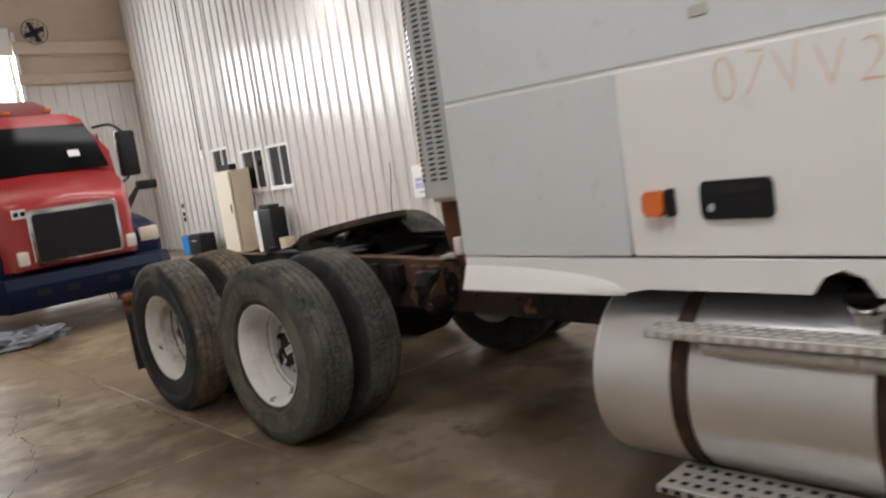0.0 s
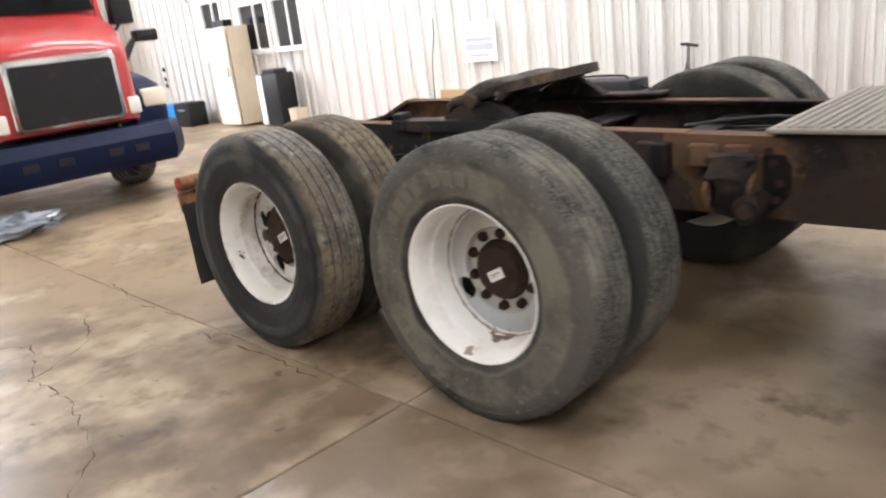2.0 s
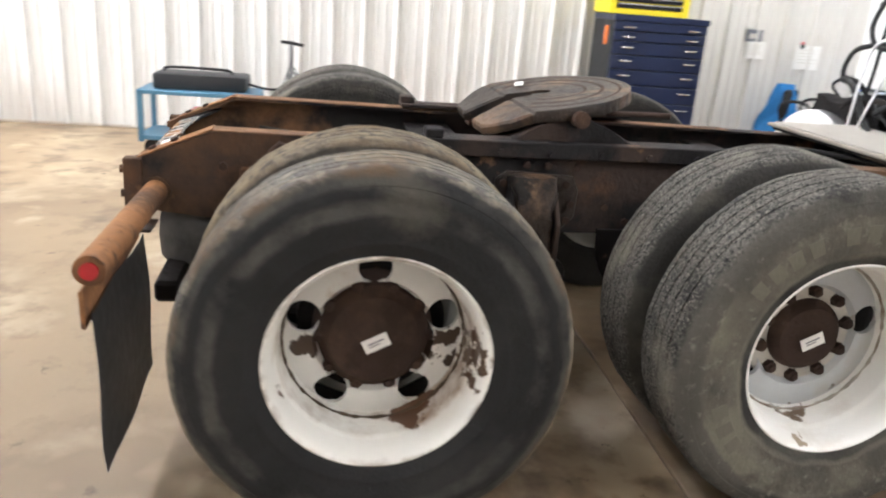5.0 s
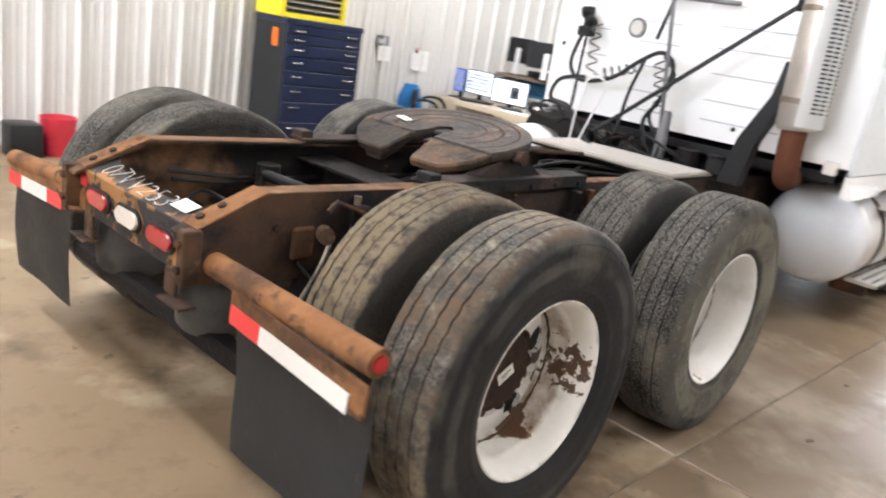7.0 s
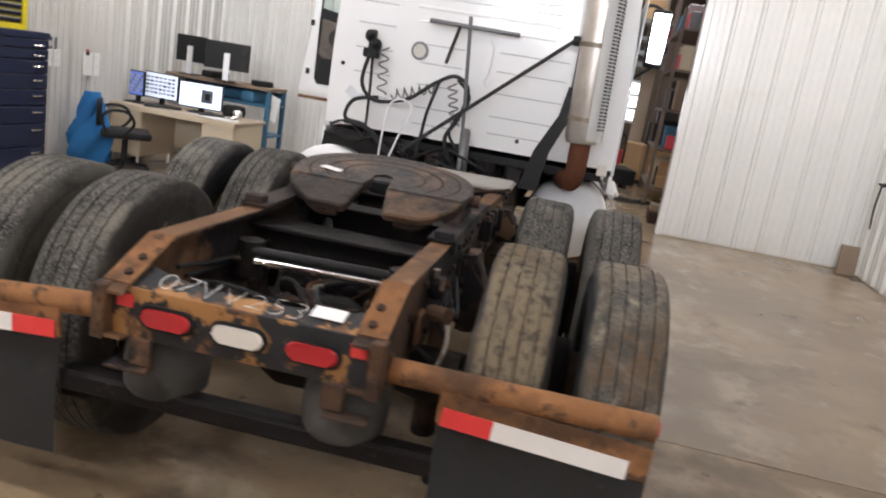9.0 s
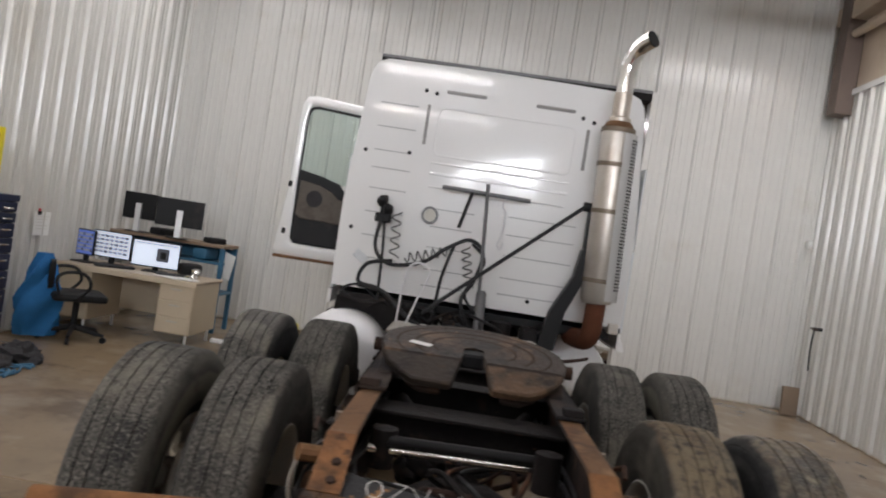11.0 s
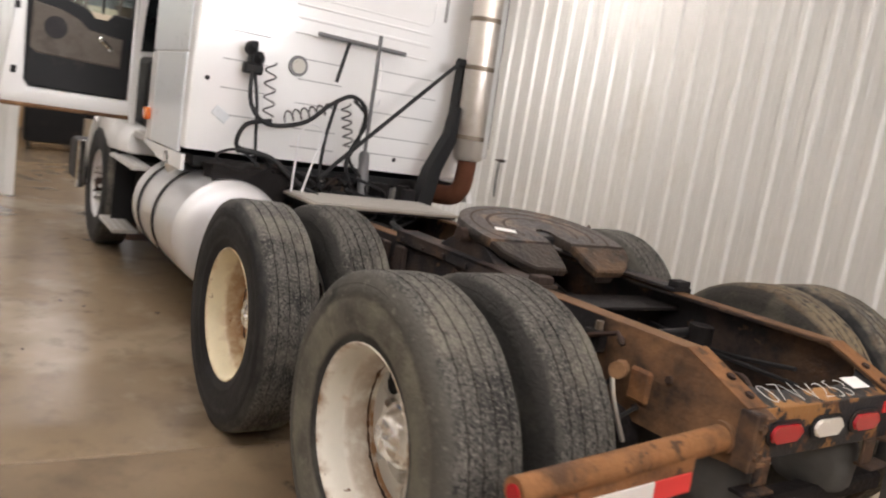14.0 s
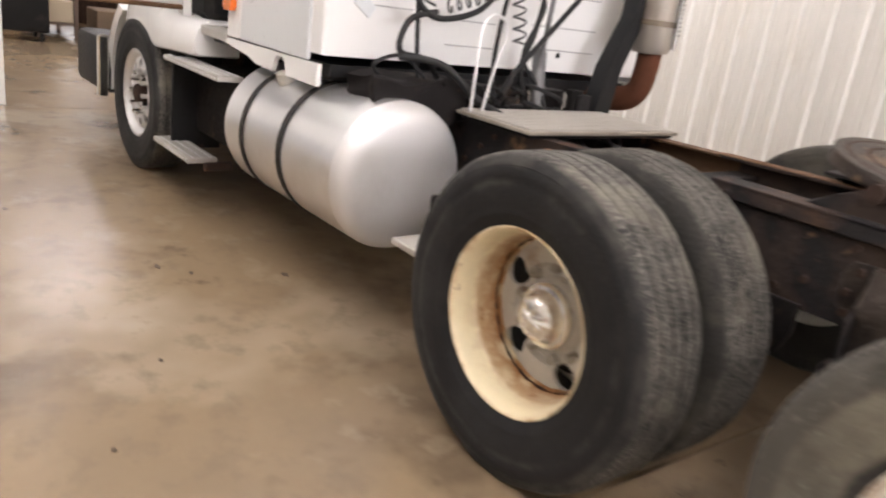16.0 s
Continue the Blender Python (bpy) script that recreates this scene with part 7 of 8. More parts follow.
part("letter_bar", B_(-0.21, 0.21, -0.009, -0.0065, 0.0, 0.05), M_SIGNGREY, sg)
part("letter_bar", B_(-0.15, 0.15, -0.009, -0.0065, -0.17, -0.14), M_SIGNGREY, sg)
wire = part("extension_cord", T_(curve_pts([(-4.26, wall_y(-4.26) - 0.05, 1.45), (-4.28, wall_y(-4.28) - 0.05, 1.22), (-4.36, wall_y(-4.36) - 0.05, 0.88), (-4.40, wall_y(-4.4) - 0.05, 0.3)], 6), 0.007, 7), M_BLACK)
tagged(wire, "thin black extension cord hanging down the wall", "cord")

# desk with its screens
desk = stand("desk", 5.10, 2.83, "beige steel office desk with a drawer pedestal and worn top", "desk")
DW, DD, DH = 1.52, 0.75, 0.70
part("desk_top", B_(-0.02, DD, -0.02, DW, DH - 0.035, DH, 0.008), M_DESKTOP, desk, "worn brown laminate top")
part("top_edge", B_(-0.026, -0.021, -0.02, DW, DH - 0.06, DH - 0.002, 0.002), M_BEIGE, desk)
for y0, drawers in ((0.0, 3), (DW - 0.40, 2)):
    ped = part("pedestal", B_(0.0, DD - 0.03, y0, y0 + 0.38, 0.13, DH - 0.036, 0.006), M_BEIGE, desk)
    n = drawers
    for k in range(n):
        z0 = 0.14 + k * (DH - 0.19) / n
        z1 = 0.14 + (k + 1) * (DH - 0.19) / n - 0.008
        d = part("drawer", B_(-0.012, -0.0005, y0 + 0.012, y0 + 0.368, z0, z1, 0.004), M_BEIGE, desk)
        part("drawer_pull", B_(-0.02, -0.0125, y0 + 0.13, y0 + 0.25, z1 - 0.05, z1 - 0.035, 0.003), M_RIMGREY, d)
    for fx in (0.05, DD - 0.08):
        part("foot", T_([(fx, y0 + 0.05, 0.0), (fx, y0 + 0.05, 0.13)], 0.016, 8), M_ALU, desk)
part("modesty_panel", B_(DD - 0.06, DD - 0.03, 0.38, DW - 0.40, 0.2, DH - 0.036, 0.004), M_BEIGE, desk)


def monitor(x, y, z, w, h, lit, rot, label, group, tall=0.1, picture=False):
    mo = empty("monitor", pose(x, y, z, 0, 0, SKEW + rot), label, "monitor", group)
    part("case", B_(0.0, 0.035, -w / 2, w / 2, tall, tall + h, 0.006), M_BLACK, mo)
    if lit is not None:
        part("screen", B_(-0.003, -0.0005, -w / 2 + 0.012, w / 2 - 0.012, tall + 0.014, tall + h - 0.012), lit, mo)
        if picture:
            part("screen_picture", B_(-0.0045, -0.0032, -w * 0.28, -w * 0.02, tall + h * 0.25, tall + h * 0.75), M_SCREENGREY, mo)
            part("screen_part", B_(-0.0058, -0.0047, -w * 0.22, -w * 0.10, tall + h * 0.35, tall + h * 0.62), M_BLACK, mo)
            part("screen_band", B_(-0.0045, -0.0032, -w * 0.45, w * 0.45, tall + h * 0.86, tall + h * 0.90), M_SIGNGREY, mo)
        else:
            for k in range(5):
                for i in range(7):
                    part("screen_tile", B_(-0.0045, -0.0032, -w * 0.42 + i * w * 0.122, -w * 0.42 + i * w * 0.122 + w * 0.10, tall + h * (0.16 + 0.15 * k), tall + h * (0.26 + 0.15 * k)), M_SIGNGREY if (i + k) % 4 else M_SCREENGREY, mo)
    part("neck", B_(0.03, 0.06, -0.03, 0.03, 0.01, tall + h * 0.6, 0.004) if lit is not None else B_(-0.03, -0.002, -0.035, 0.035, 0.01, tall + h * 0.6, 0.004), M_BLACK if lit is not None else M_ALU, mo)
    part("base", B_(-0.06, 0.12, -0.12, 0.12, 0.0, 0.014, 0.004), M_BLACK, mo)
    return mo


monitor(5.49, 3.45, DH, 0.52, 0.29, M_SCREEN, 6, "lit flat monitor showing a picture of a part", "lit desk monitors", 0.05, True)
monitor(5.50, 3.96, DH, 0.47, 0.29, M_SCREEN, -4, "lit flat monitor showing a keyboard page", "lit desk monitors", 0.08)
monitor(5.40, 4.20, DH, 0.22, 0.28, M_SCREENBLUE, -10, "small lit blue monitor at the desk's end", "lit desk monitors", 0.08)

rack = stand("steel_rack", 6.24, 2.94, "blue steel rack with a dark top behind the desk", "rack")
part("top", B_(0, 0.5, 0, 1.50, 1.02, 1.06, 0.004), M_WOOD, rack)
for x in (0.03, 0.47):
    for y in (0.03, 1.47):
        part("post", B_(x - 0.025, x + 0.025, y - 0.025, y + 0.025, 0, 1.02, 0.003), M_BLUESTEEL, rack)
for z in (0.45, 0.82):
    part("shelf", B_(0.0, 0.5, 0.0, 1.5, z, z + 0.03, 0.003), M_BLUESTEEL, rack)
part("backboard", B_(0.46, 0.48, 0.06, 1.44, 0.85, 1.0, 0.002), M_BLUESTEEL, rack)
monitor(6.22, 3.53, 1.06, 0.54, 0.33, None, 18, "black flat monitor turned away on the rack", "dark monitors", 0.14)
monitor(6.34, 4.08, 1.06, 0.40, 0.32, None, 0, "black flat monitor turned away on the rack", "dark monitors", 0.16)
for k, (x, y, z, sx, sy, sz, mm, nm, lb) in enumerate((
        (5.28, 2.95, DH, 0.14, 0.11, 0.05, M_CHROME, "mouse", "shiny grey mouse and cups on the desk"),
        (5.46, 2.97, DH, 0.10, 0.10, 0.11, M_CHROME, "steel_cup", "shiny steel cup on the desk"),
        (5.34, 3.20, DH, 0.16, 0.30, 0.025, M_BLACK, "keyboard", "black keyboard on the desk"),
        (5.34, 3.82, DH, 0.16, 0.40, 0.022, M_BLACK, "keyboard", "black keyboard on the desk"),
        (5.68, 3.12, DH, 0.14, 0.26, 0.14, M_BLACK, "black_box", "black electronics box on the desk"),
        (6.44, 3.14, 1.06, 0.16, 0.24, 0.07, M_BLACK, "cap", "black cap lying on the rack"),
        (6.5, 3.80, 1.06, 0.2, 0.3, 0.09, M_BLACK, "cable_heap", "dark heap of cables on the rack"),
        (6.41, 3.22, 0.85, 0.2, 0.3, 0.15, M_BLUESTEEL, "blue_bin", "blue parts bin on the rack's shelf"))):
    ob = part(nm, B_(-sx / 2, sx / 2, -sy / 2, sy / 2, 0, sz, min(sx, sy, sz) * 0.3, seg=2), mm)
    ob.matrix_world = pose(x, y, z + 0.001, 0, 0, 11 * k)
    tagged(ob, lb, nm.replace("_", " "))
for k, (x, y, z, rx) in enumerate(((5.24, 3.0, DH + 0.004, 0), (5.26, 3.16, DH + 0.008, 0))):
    ob = part("paper", B_(-0.11, 0.11, -0.14, 0.14, 0, 0.003), M_PAPER)
    ob.matrix_world = pose(x, y, z, rx, 0, 25 + 40 * k)
    tagged(ob, "loose white paper on the desk", "paper", "papers on the desk")
ob = part("hanging_paper", B_(-0.004, 0.004, -0.13, 0.13, -0.3, 0.0), M_PAPER)
ob.matrix_world = pose(6.29, 2.90, 0.98, 12, 0, -30)
tagged(ob, "white paper hanging from the rack's corner", "paper")
ad = stand("power_adapter", 5.72, 2.66, "white power strip with a looped black cord", "power strip")
part("strip", B_(-0.04, 0.04, -0.12, 0.12, 0, 0.04, 0.006), M_PAPER, ad)
part("cord", T_(curve_pts([(0, -0.12, 0.02), (0.12, -0.25, 0.012), (0.1, -0.45, 0.012), (-0.05, -0.55, 0.012), (-0.15, -0.42, 0.012), (-0.1, -0.25, 0.012), (0.02, -0.2, 0.014)], 6), 0.009, 7), M_BLACK, ad)
yl = stand("yellow_wheel_chock", 7.46, 2.30, "yellow and black wheel chock by the wall", "chock")
bm = bmesh.new()
prism(bm, [(-0.07, 0), (0.07, 0), (0.055, 0.10), (-0.04, 0.11)], -0.11, 0.11, Matrix.Rotation(radians(90), 4, "X") @ Matrix.Identity(4), 0.006)
part("block", bm, M_YELLOW, yl)
part("block_band", B_(-0.075, -0.055, -0.05, 0.05, 0.02, 0.07), M_BLACK, yl)

# office chair with a blue jacket
ch = stand("office_chair", 4.68, 3.84, "black swivel office chair with hoop arms", "chair", rot=38)
part("seat", B_(-0.24, 0.24, -0.25, 0.25, 0.40, 0.48, 0.035, seg=2), M_BLACK, ch)
part("column", T_([(0, 0, 0.10), (0, 0, 0.41)], 0.03, 14), M_BLACK, ch)
for k in range(5):
    a = radians(72 * k + 20)
    leg = part("leg", T_([(0, 0, 0.13), (0.15 * math.cos(a), 0.15 * math.sin(a), 0.10), (0.31 * math.cos(a), 0.31 * math.sin(a), 0.075)], [0.03, 0.024, 0.016], 8), M_BLACK, ch)
    part("caster", T_([(0.31 * math.cos(a) - 0.018 * math.sin(a), 0.31 * math.sin(a) + 0.018 * math.cos(a), 0.032), (0.31 * math.cos(a) + 0.018 * math.sin(a), 0.31 * math.sin(a) - 0.018 * math.cos(a), 0.032)], 0.03, 12), M_BLACK, leg)
for s in (-1, 1):
    part("armrest", T_(curve_pts([(s * 0.26, 0.05, 0.44), (s * 0.28, -0.06, 0.56), (s * 0.28, 0.0, 0.68), (s * 0.28, 0.16, 0.69), (s * 0.28, 0.24, 0.62), (s * 0.26, 0.2, 0.46)], 5), 0.016, 8), M_BLACK, ch)
part("backrest", B_(-0.13, 0.13, 0.24, 0.29, 0.50, 0.78, 0.05, seg=2), M_BLACK, ch)
bm = bmesh.new()
loops = []
for k in range(17):
    z = 1.0 - 0.80 * k / 16
    w = 0.045 + 0.115 * min(1, k / 9) - 0.03 * max(0, (k - 12) / 4)
    loops.append([Vector((w * math.cos(a) * 1.05 + 0.02 * math.sin(5 * a + k), 0.02 + (0.06 + 0.02 * math.sin(3 * a + k * 0.7)) * math.sin(a) * (0.6 + 0.4 * min(1, k / 4)), z)) for a in (2 * math.pi * i / 28 for i in range(28))])
rings(bm, loops, True, True)
ob = part("jacket", bm, M_BLUECLOTH)
ob.matrix_world = pose(4.47, 4.09, -0.17, 0, 0, -40) @ Matrix.Diagonal((1.28, 1.3, 1.0, 1))
tagged(ob, "blue work jacket draped over the chair's back", "jacket")

# along the left wall towards the rear
lk = stand("metal_locker", -9.6, 4.44, "beige steel locker with its door ajar", "locker", size=(1.1, 1.0, 1.12))
part("body", B_(0.0, 0.62, 0.0, 0.42, 0.04, 1.56, 0.006), M_BEIGE, lk)
part("door", B_(0.02, 0.60, -0.05, -0.02, 0.06, 1.54, 0.005), M_CREAMDOOR, lk, "pale cream door")
part("door_handle", B_(0.52, 0.55, -0.075, -0.051, 0.8, 0.95, 0.005), M_CHROME, lk)
ob = part("box_lid", B_(-0.15, 0.15, -0.1, 0.1, 0, 0.12, 0.01), M_BLACK)
ob.matrix_world = pose(-9.28, 4.58, 1.748, 0, 0, 10)
tagged(ob, "small dark box on top of the locker", "box")
bn = stand("floor_heater", -8.28, 4.42, "tall black floor unit with a grey front", "heater", size=(1.1, 1.0, 1.1))
part("body", B_(0, 0.55, 0.0, 0.36, 0.03, 0.82, 0.03, seg=2), M_BLACK, bn)
part("front", B_(-0.006, 0.14, -0.012, 0.34, 0.05, 0.80, 0.01), M_ALU, bn, "grey metal front")
part("top_tray", B_(0.1, 0.45, 0.05, 0.3, 0.82, 0.88, 0.01), M_DARKSIDE, bn)
sb = stand("small_bin", -7.35, 4.49, "small beige waste bin beside the floor unit", "bin", size=(1.08, 1.0, 1.08))
bm = bmesh.new()
rings(bm, [[Vector((x * s, y * s, z)) for x, y in round_rect(0, 0, 0.26, 0.22, 0.04, 3)] for s, z in ((0.85, 0.0), (1.0, 0.30), (0.95, 0.30), (0.8, 0.02))], True, True)
part("shell", bm, M_BEIGE, sb)
bb = stand("blue_crate", -11.64, 4.40, "blue plastic crate on the floor by the wall", "crate", size=(1.08, 1.0, 1.1))
part("crate", B_(0, 0.32, 0, 0.35, 0.0, 0.40, 0.012), M_BRIGHTBLUE, bb)
kb = stand("black_case", -11.22, 4.37, "black plastic case beside the blue crate", "case", size=(1.08, 1.0, 1.1))
part("case", B_(0, 0.52, 0, 0.38, 0.0, 0.42, 0.02, seg=2), M_BLACK, kb)
part("case_handle", T_(curve_pts([(0.16, -0.004, 0.3), (0.2, -0.03, 0.3), (0.32, -0.03, 0.3), (0.36, -0.004, 0.3)], 3), 0.01, 8), M_ALU, kb)
rd = stand("floor_creeper", -5.56, 4.39, "glossy red mechanic's creeper lying on the floor", "creeper", rot=8)
part("board", B_(-0.55, 0.55, -0.22, 0.22, 0.05, 0.09, 0.02, seg=2), M_PINK, rd)
part("headrest", B_(0.30, 0.54, -0.18, 0.18, 0.09, 0.13, 0.02, seg=2), M_PINK, rd)
for x in (-0.45, 0.0, 0.45):
    for y in (-0.2, 0.2):
        part("caster", T_([(x - 0.012, y, 0.026), (x + 0.012, y, 0.026)], 0.026, 10), M_BLACK, rd)
yb = stand("yellow_jug", -4.53, 4.46, "small yellow plastic jug on the floor", "jug", size=(1.08, 1.0, 1.1))
bm = bmesh.new()
rings(bm, [[Vector((x * s, y * s, z)) for x, y in round_rect(0, 0, 0.13, 0.11, 0.03, 4)] for s, z in ((0.95, 0.0), (1.0, 0.05), (1.0, 0.17), (0.55, 0.23), (0.3, 0.25), (0.3, 0.28))], True, True)
part("jug_body", bm, M_YELLOW, yb)
part("jug_cap", T_([(0, 0, 0.28), (0, 0, 0.305)], 0.025, 12), M_BLACK, yb)
cb = stand("cardboard_box", -3.87, 4.25, "brown cardboard box with dark printed sides and open flaps", "box", size=(1.06, 1.0, 1.25))
part("carton", B_(0.0, 0.52, 0.0, 0.33, 0.0, 0.40, 0.004), M_CARD, cb)
part("print_panel", B_(0.03, 0.49, -0.003, -0.0005, 0.03, 0.26), M_INKBROWN, cb, "dark printed panel")
part("flap", B_(0.0, 0.52, -0.012, -0.006, 0.29, 0.445, 0.002), M_CARD, cb)
part("flap", B_(0.526, 0.532, 0.0, 0.33, 0.29, 0.44, 0.002), M_CARD, cb)
# welding cart and cable stand
wc = stand("welding_cart", -1.56, 3.46, "blue steel welding cart with a black machine on top", "cart", size=(1.05, 1.0, 0.94))
for x in (0.02, 0.88):
    for y in (0.02, 0.48):
        part("post", B_(x - 0.02, x + 0.02, y - 0.02, y + 0.02, 0.12, 0.55, 0.003), M_CARTBLUE, wc)
for z in (0.14, 0.53):
    part("shelf", B_(0, 0.9, 0, 0.5, z, z + 0.035, 0.004), M_CARTBLUE, wc)
for x in (0.1, 0.8):
    for y in (0.06, 0.44):
        part("wheel", T_([(x, y - 0.02, 0.07), (x, y + 0.02, 0.07)], 0.07, 18), M_BLACK, wc)
part("welder", B_(0.10, 0.80, 0.10, 0.46, 0.566, 0.70, 0.02, seg=2), M_DARKSIDE, wc, "dark grey welding machine")
part("machine_handle", T_(curve_pts([(0.16, 0.28, 0.70), (0.2, 0.28, 0.735), (0.62, 0.28, 0.735), (0.68, 0.28, 0.70)], 4), 0.012, 8), M_BLACK, wc)
part("lead", T_(curve_pts([(0.80, 0.30, 0.62), (0.92, 0.25, 0.60), (1.0, 0.32, 0.585), (1.12, 0.36, 0.60)], 5), 0.012, 7), M_BLACK, wc)
part("battery", B_(0.35, 0.6, 0.08, 0.4, 0.176, 0.38, 0.01), M_BLACK, wc)
part("battery", B_(0.64, 0.86, 0.08, 0.4, 0.176, 0.36, 0.01), M_RIMGREY, wc)
part("red_cap", B_(0.37, 0.58, 0.1, 0.3, 0.38, 0.40, 0.004), M_PINK, wc)
jk = stand("floor_jack", -0.50, 3.52, "black low floor jack with an upright handle and cables", "jack", rot=76, size=(1.0, 1.0, 0.94))
part("frame", B_(0.0, 0.62, -0.14, 0.14, 0.03, 0.14, 0.02, seg=2), M_BLACK, jk)
part("handle", T_([(0.50, 0.0, 0.12), (0.55, 0.02, 0.98)], 0.016, 10), M_GALV, jk, "upright steel handle")
part("grip", T_([(0.55, -0.09, 0.965), (0.55, 0.02, 0.98), (0.55, 0.11, 0.985)], [0.014, 0.018, 0.014], 10), M_BLACK, jk)
for x in (0.08, 0.55):
    for y in (-0.15, 0.15):
        part("wheel", T_([(x, y - 0.02, 0.05), (x, y + 0.02, 0.05)], 0.05, 14), M_BLACK, jk)
for k in range(6):
    rnd = random.Random(50 + k)
    pts = [(0.53 + rnd.uniform(-0.02, 0.02), 0.02, 0.82 - 0.02 * k), (0.53 + rnd.uniform(-0.08, 0.08), rnd.uniform(-0.12, 0.12), 0.62), (0.53 + rnd.uniform(-0.08, 0.08), rnd.uniform(-0.12, 0.12), 0.34), (0.54 + rnd.uniform(-0.05, 0.05), rnd.uniform(-0.06, 0.06), 0.45), (0.54, 0.03, 0.7)]
    part("cable", T_(curve_pts(pts, 6), 0.007, 7), M_COIL, jk)
bk = stand("red_bucket", 0.63, 4.25, "red plastic bucket beside the wall", "bucket", size=(1.05, 1.05, 1.05))
bm = bmesh.new()
lathe(bm, [(0.0, 0.0005), (0.0, 0.11), (0.30, 0.14), (0.30, 0.13), (0.02, 0.1), (0.02, 0.0005)], 28, None, (False, False), pose(0, 0, 0.0, 90, 0, 0))
part("pail", bm, M_PINK, bk)
gk = stand("grey_tub", 0.34, 4.21, "grey plastic tub beside the red bucket", "tub", size=(1.05, 1.05, 1.05))
part("tub", B_(-0.12, 0.12, -0.12, 0.12, 0, 0.26, 0.02, seg=2), M_DARKSIDE, gk)

# front right corner: plank, tap and cord
pk = part("plank", B_(-0.03, 0.03, -0.10, 0.10, 0, 0.36, 0.004), M_WOOD)
pk.matrix_world = pose(7.0, -4.27, 0.0, 0, 6, SKEW)
tagged(pk, "short weathered plank leaning in the wall's corner", "plank")
vv = empty("air_tap", pose(6.70, -4.36, 1.147, 0, 0, SKEW), "small brass air tap with a hanging hose on the wall", "tap")
part("tap_body", T_([(0, -0.02, 0), (0, 0.08, 0)], 0.022, 10), M_BLACK, vv)
part("tap_lever", B_(-0.10, 0.08, 0.07, 0.09, -0.012, 0.012, 0.004), M_HUBRUST, vv)
part("tap_hose", T_(curve_pts([(0, 0.07, -0.02), (0.01, 0.08, -0.25), (0.0, 0.07, -0.52)], 6), 0.012, 8), M_HOSE, vv)
kn = empty("junction_box", pose(7.26, -4.33, 2.2, 0, 0, SKEW), "small round white junction box on the corner trim", "junction box")
part("box_body", T_([(0, 0, 0), (0, 0.05, 0)], 0.055, 16), M_PAPER, kn)

# things in the next bay
cart = stand("tool_cart", 13.05, 0.67, "black tool cart on casters in the next bay", "cart")
part("body", B_(-0.4, 0.4, -0.45, 0.45, 0.14, 0.85, 0.02), M_BLACK, cart)
part("top_tray", B_(-0.42, 0.42, -0.47, 0.47, 0.86, 0.92, 0.01), M_WOOD, cart)
for x in (-0.32, 0.32):
    for y in (-0.36, 0.36):
        part("caster", T_([(x, y - 0.02, 0.06), (x, y + 0.02, 0.06)], 0.06, 12), M_BLACK, cart)
for k, (x, y, sx, sy, sz, mm, lb) in enumerate((
        (14.3, -1.0, 0.8, 0.5, 0.45, M_WOOD, "brown wooden crate in the next bay"),
        (12.6, -1.6, 0.9, 0.7, 0.35, M_BLACK, "black engine part on the next bay's floor"),
        (14.2, -2.4, 0.8, 0.9, 0.8, M_CARD, "stacked cardboard carton in the next bay"),
        (15.8, -1.2, 0.5, 0.5, 0.8, M_HUBRUST, "rusty brown machine in the next bay"),
        (16.5, 2.4, 1.4, 0.9, 1.0, M_WOOD, "brown pallet load in the next bay"),
        (13.2, 2.2, 0.9, 0.7, 0.55, M_WOOD, "brown parts box in the next bay"),
        (17.0, 0.4, 1.2, 0.8, 0.9, M_CARD, "large cardboard carton in the next bay"))):
    ob = stand("crate", x, y, lb, "crate", rot=13 * k)
    bm = bmesh.new()
    box(bm, -sx / 2, sx / 2, -sy / 2, sy / 2, 0.06, sz, 0.02)
    part("crate_body", bm, mm, ob)
    for dy in (-0.35, 0, 0.35):
        part("skid", B_(-sx / 2, sx / 2, dy * sy - 0.04, dy * sy + 0.04, 0.0, 0.06, 0.004), M_WOOD, ob)
sr = stand("storage_shelf", 10.4, -2.35, "dark steel storage shelf crowded with parts boxes", "shelf")
for x in (0.0, 2.4):
    for y in (-0.35, 0.25):
        part("post", B_(x - 0.03, x + 0.03, y - 0.03, y + 0.03, 0, 3.2, 0.004), M_STEELBEAM, sr)
for z in (0.25, 0.9, 1.55, 2.2, 2.85):
    part("shelf_board", B_(-0.03, 2.43, -0.38, 0.28, z, z + 0.04, 0.004), M_STEELBEAM, sr)
rnd = random.Random(31)
for z in (0.295, 0.945, 1.595, 2.245, 2.895):
    x = 0.05
    while x < 2.2:
        w, h, d = rnd.uniform(0.16, 0.4), rnd.uniform(0.15, 0.5), rnd.uniform(0.3, 0.5)
        ob = part("parts_box", B_(-w / 2, w / 2, -d / 2, d / 2, 0, h, 0.01), rnd.choice((M_CARD, M_BLACK, M_WOOD, M_BLUESTEEL, M_DARKSIDE, M_PINK, M_BEIGE, M_GALV)))
        ob.matrix_world = pose(10.4, -2.35, 0, 0, 0, SKEW) @ pose(x + w / 2, -0.05, z, 0, 0, rnd.uniform(-6, 6))
        tagged(ob, "dusty parts box standing on the storage shelf", "box", "boxes on the shelf")
        x += w + rnd.uniform(0.02, 0.12)
pc = stand("platform_cart", 13.5, -1.5, "low yellow platform cart with dark wheels", "cart", rot=8)
part("deck", B_(-0.40, 0.40, -0.42, 0.42, 0.27, 0.33, 0.012), M_YELLOWDULL, pc)
part("undercarriage", B_(-0.34, 0.34, -0.36, 0.36, 0.14, 0.268, 0.02), M_BLACKDIRT, pc)
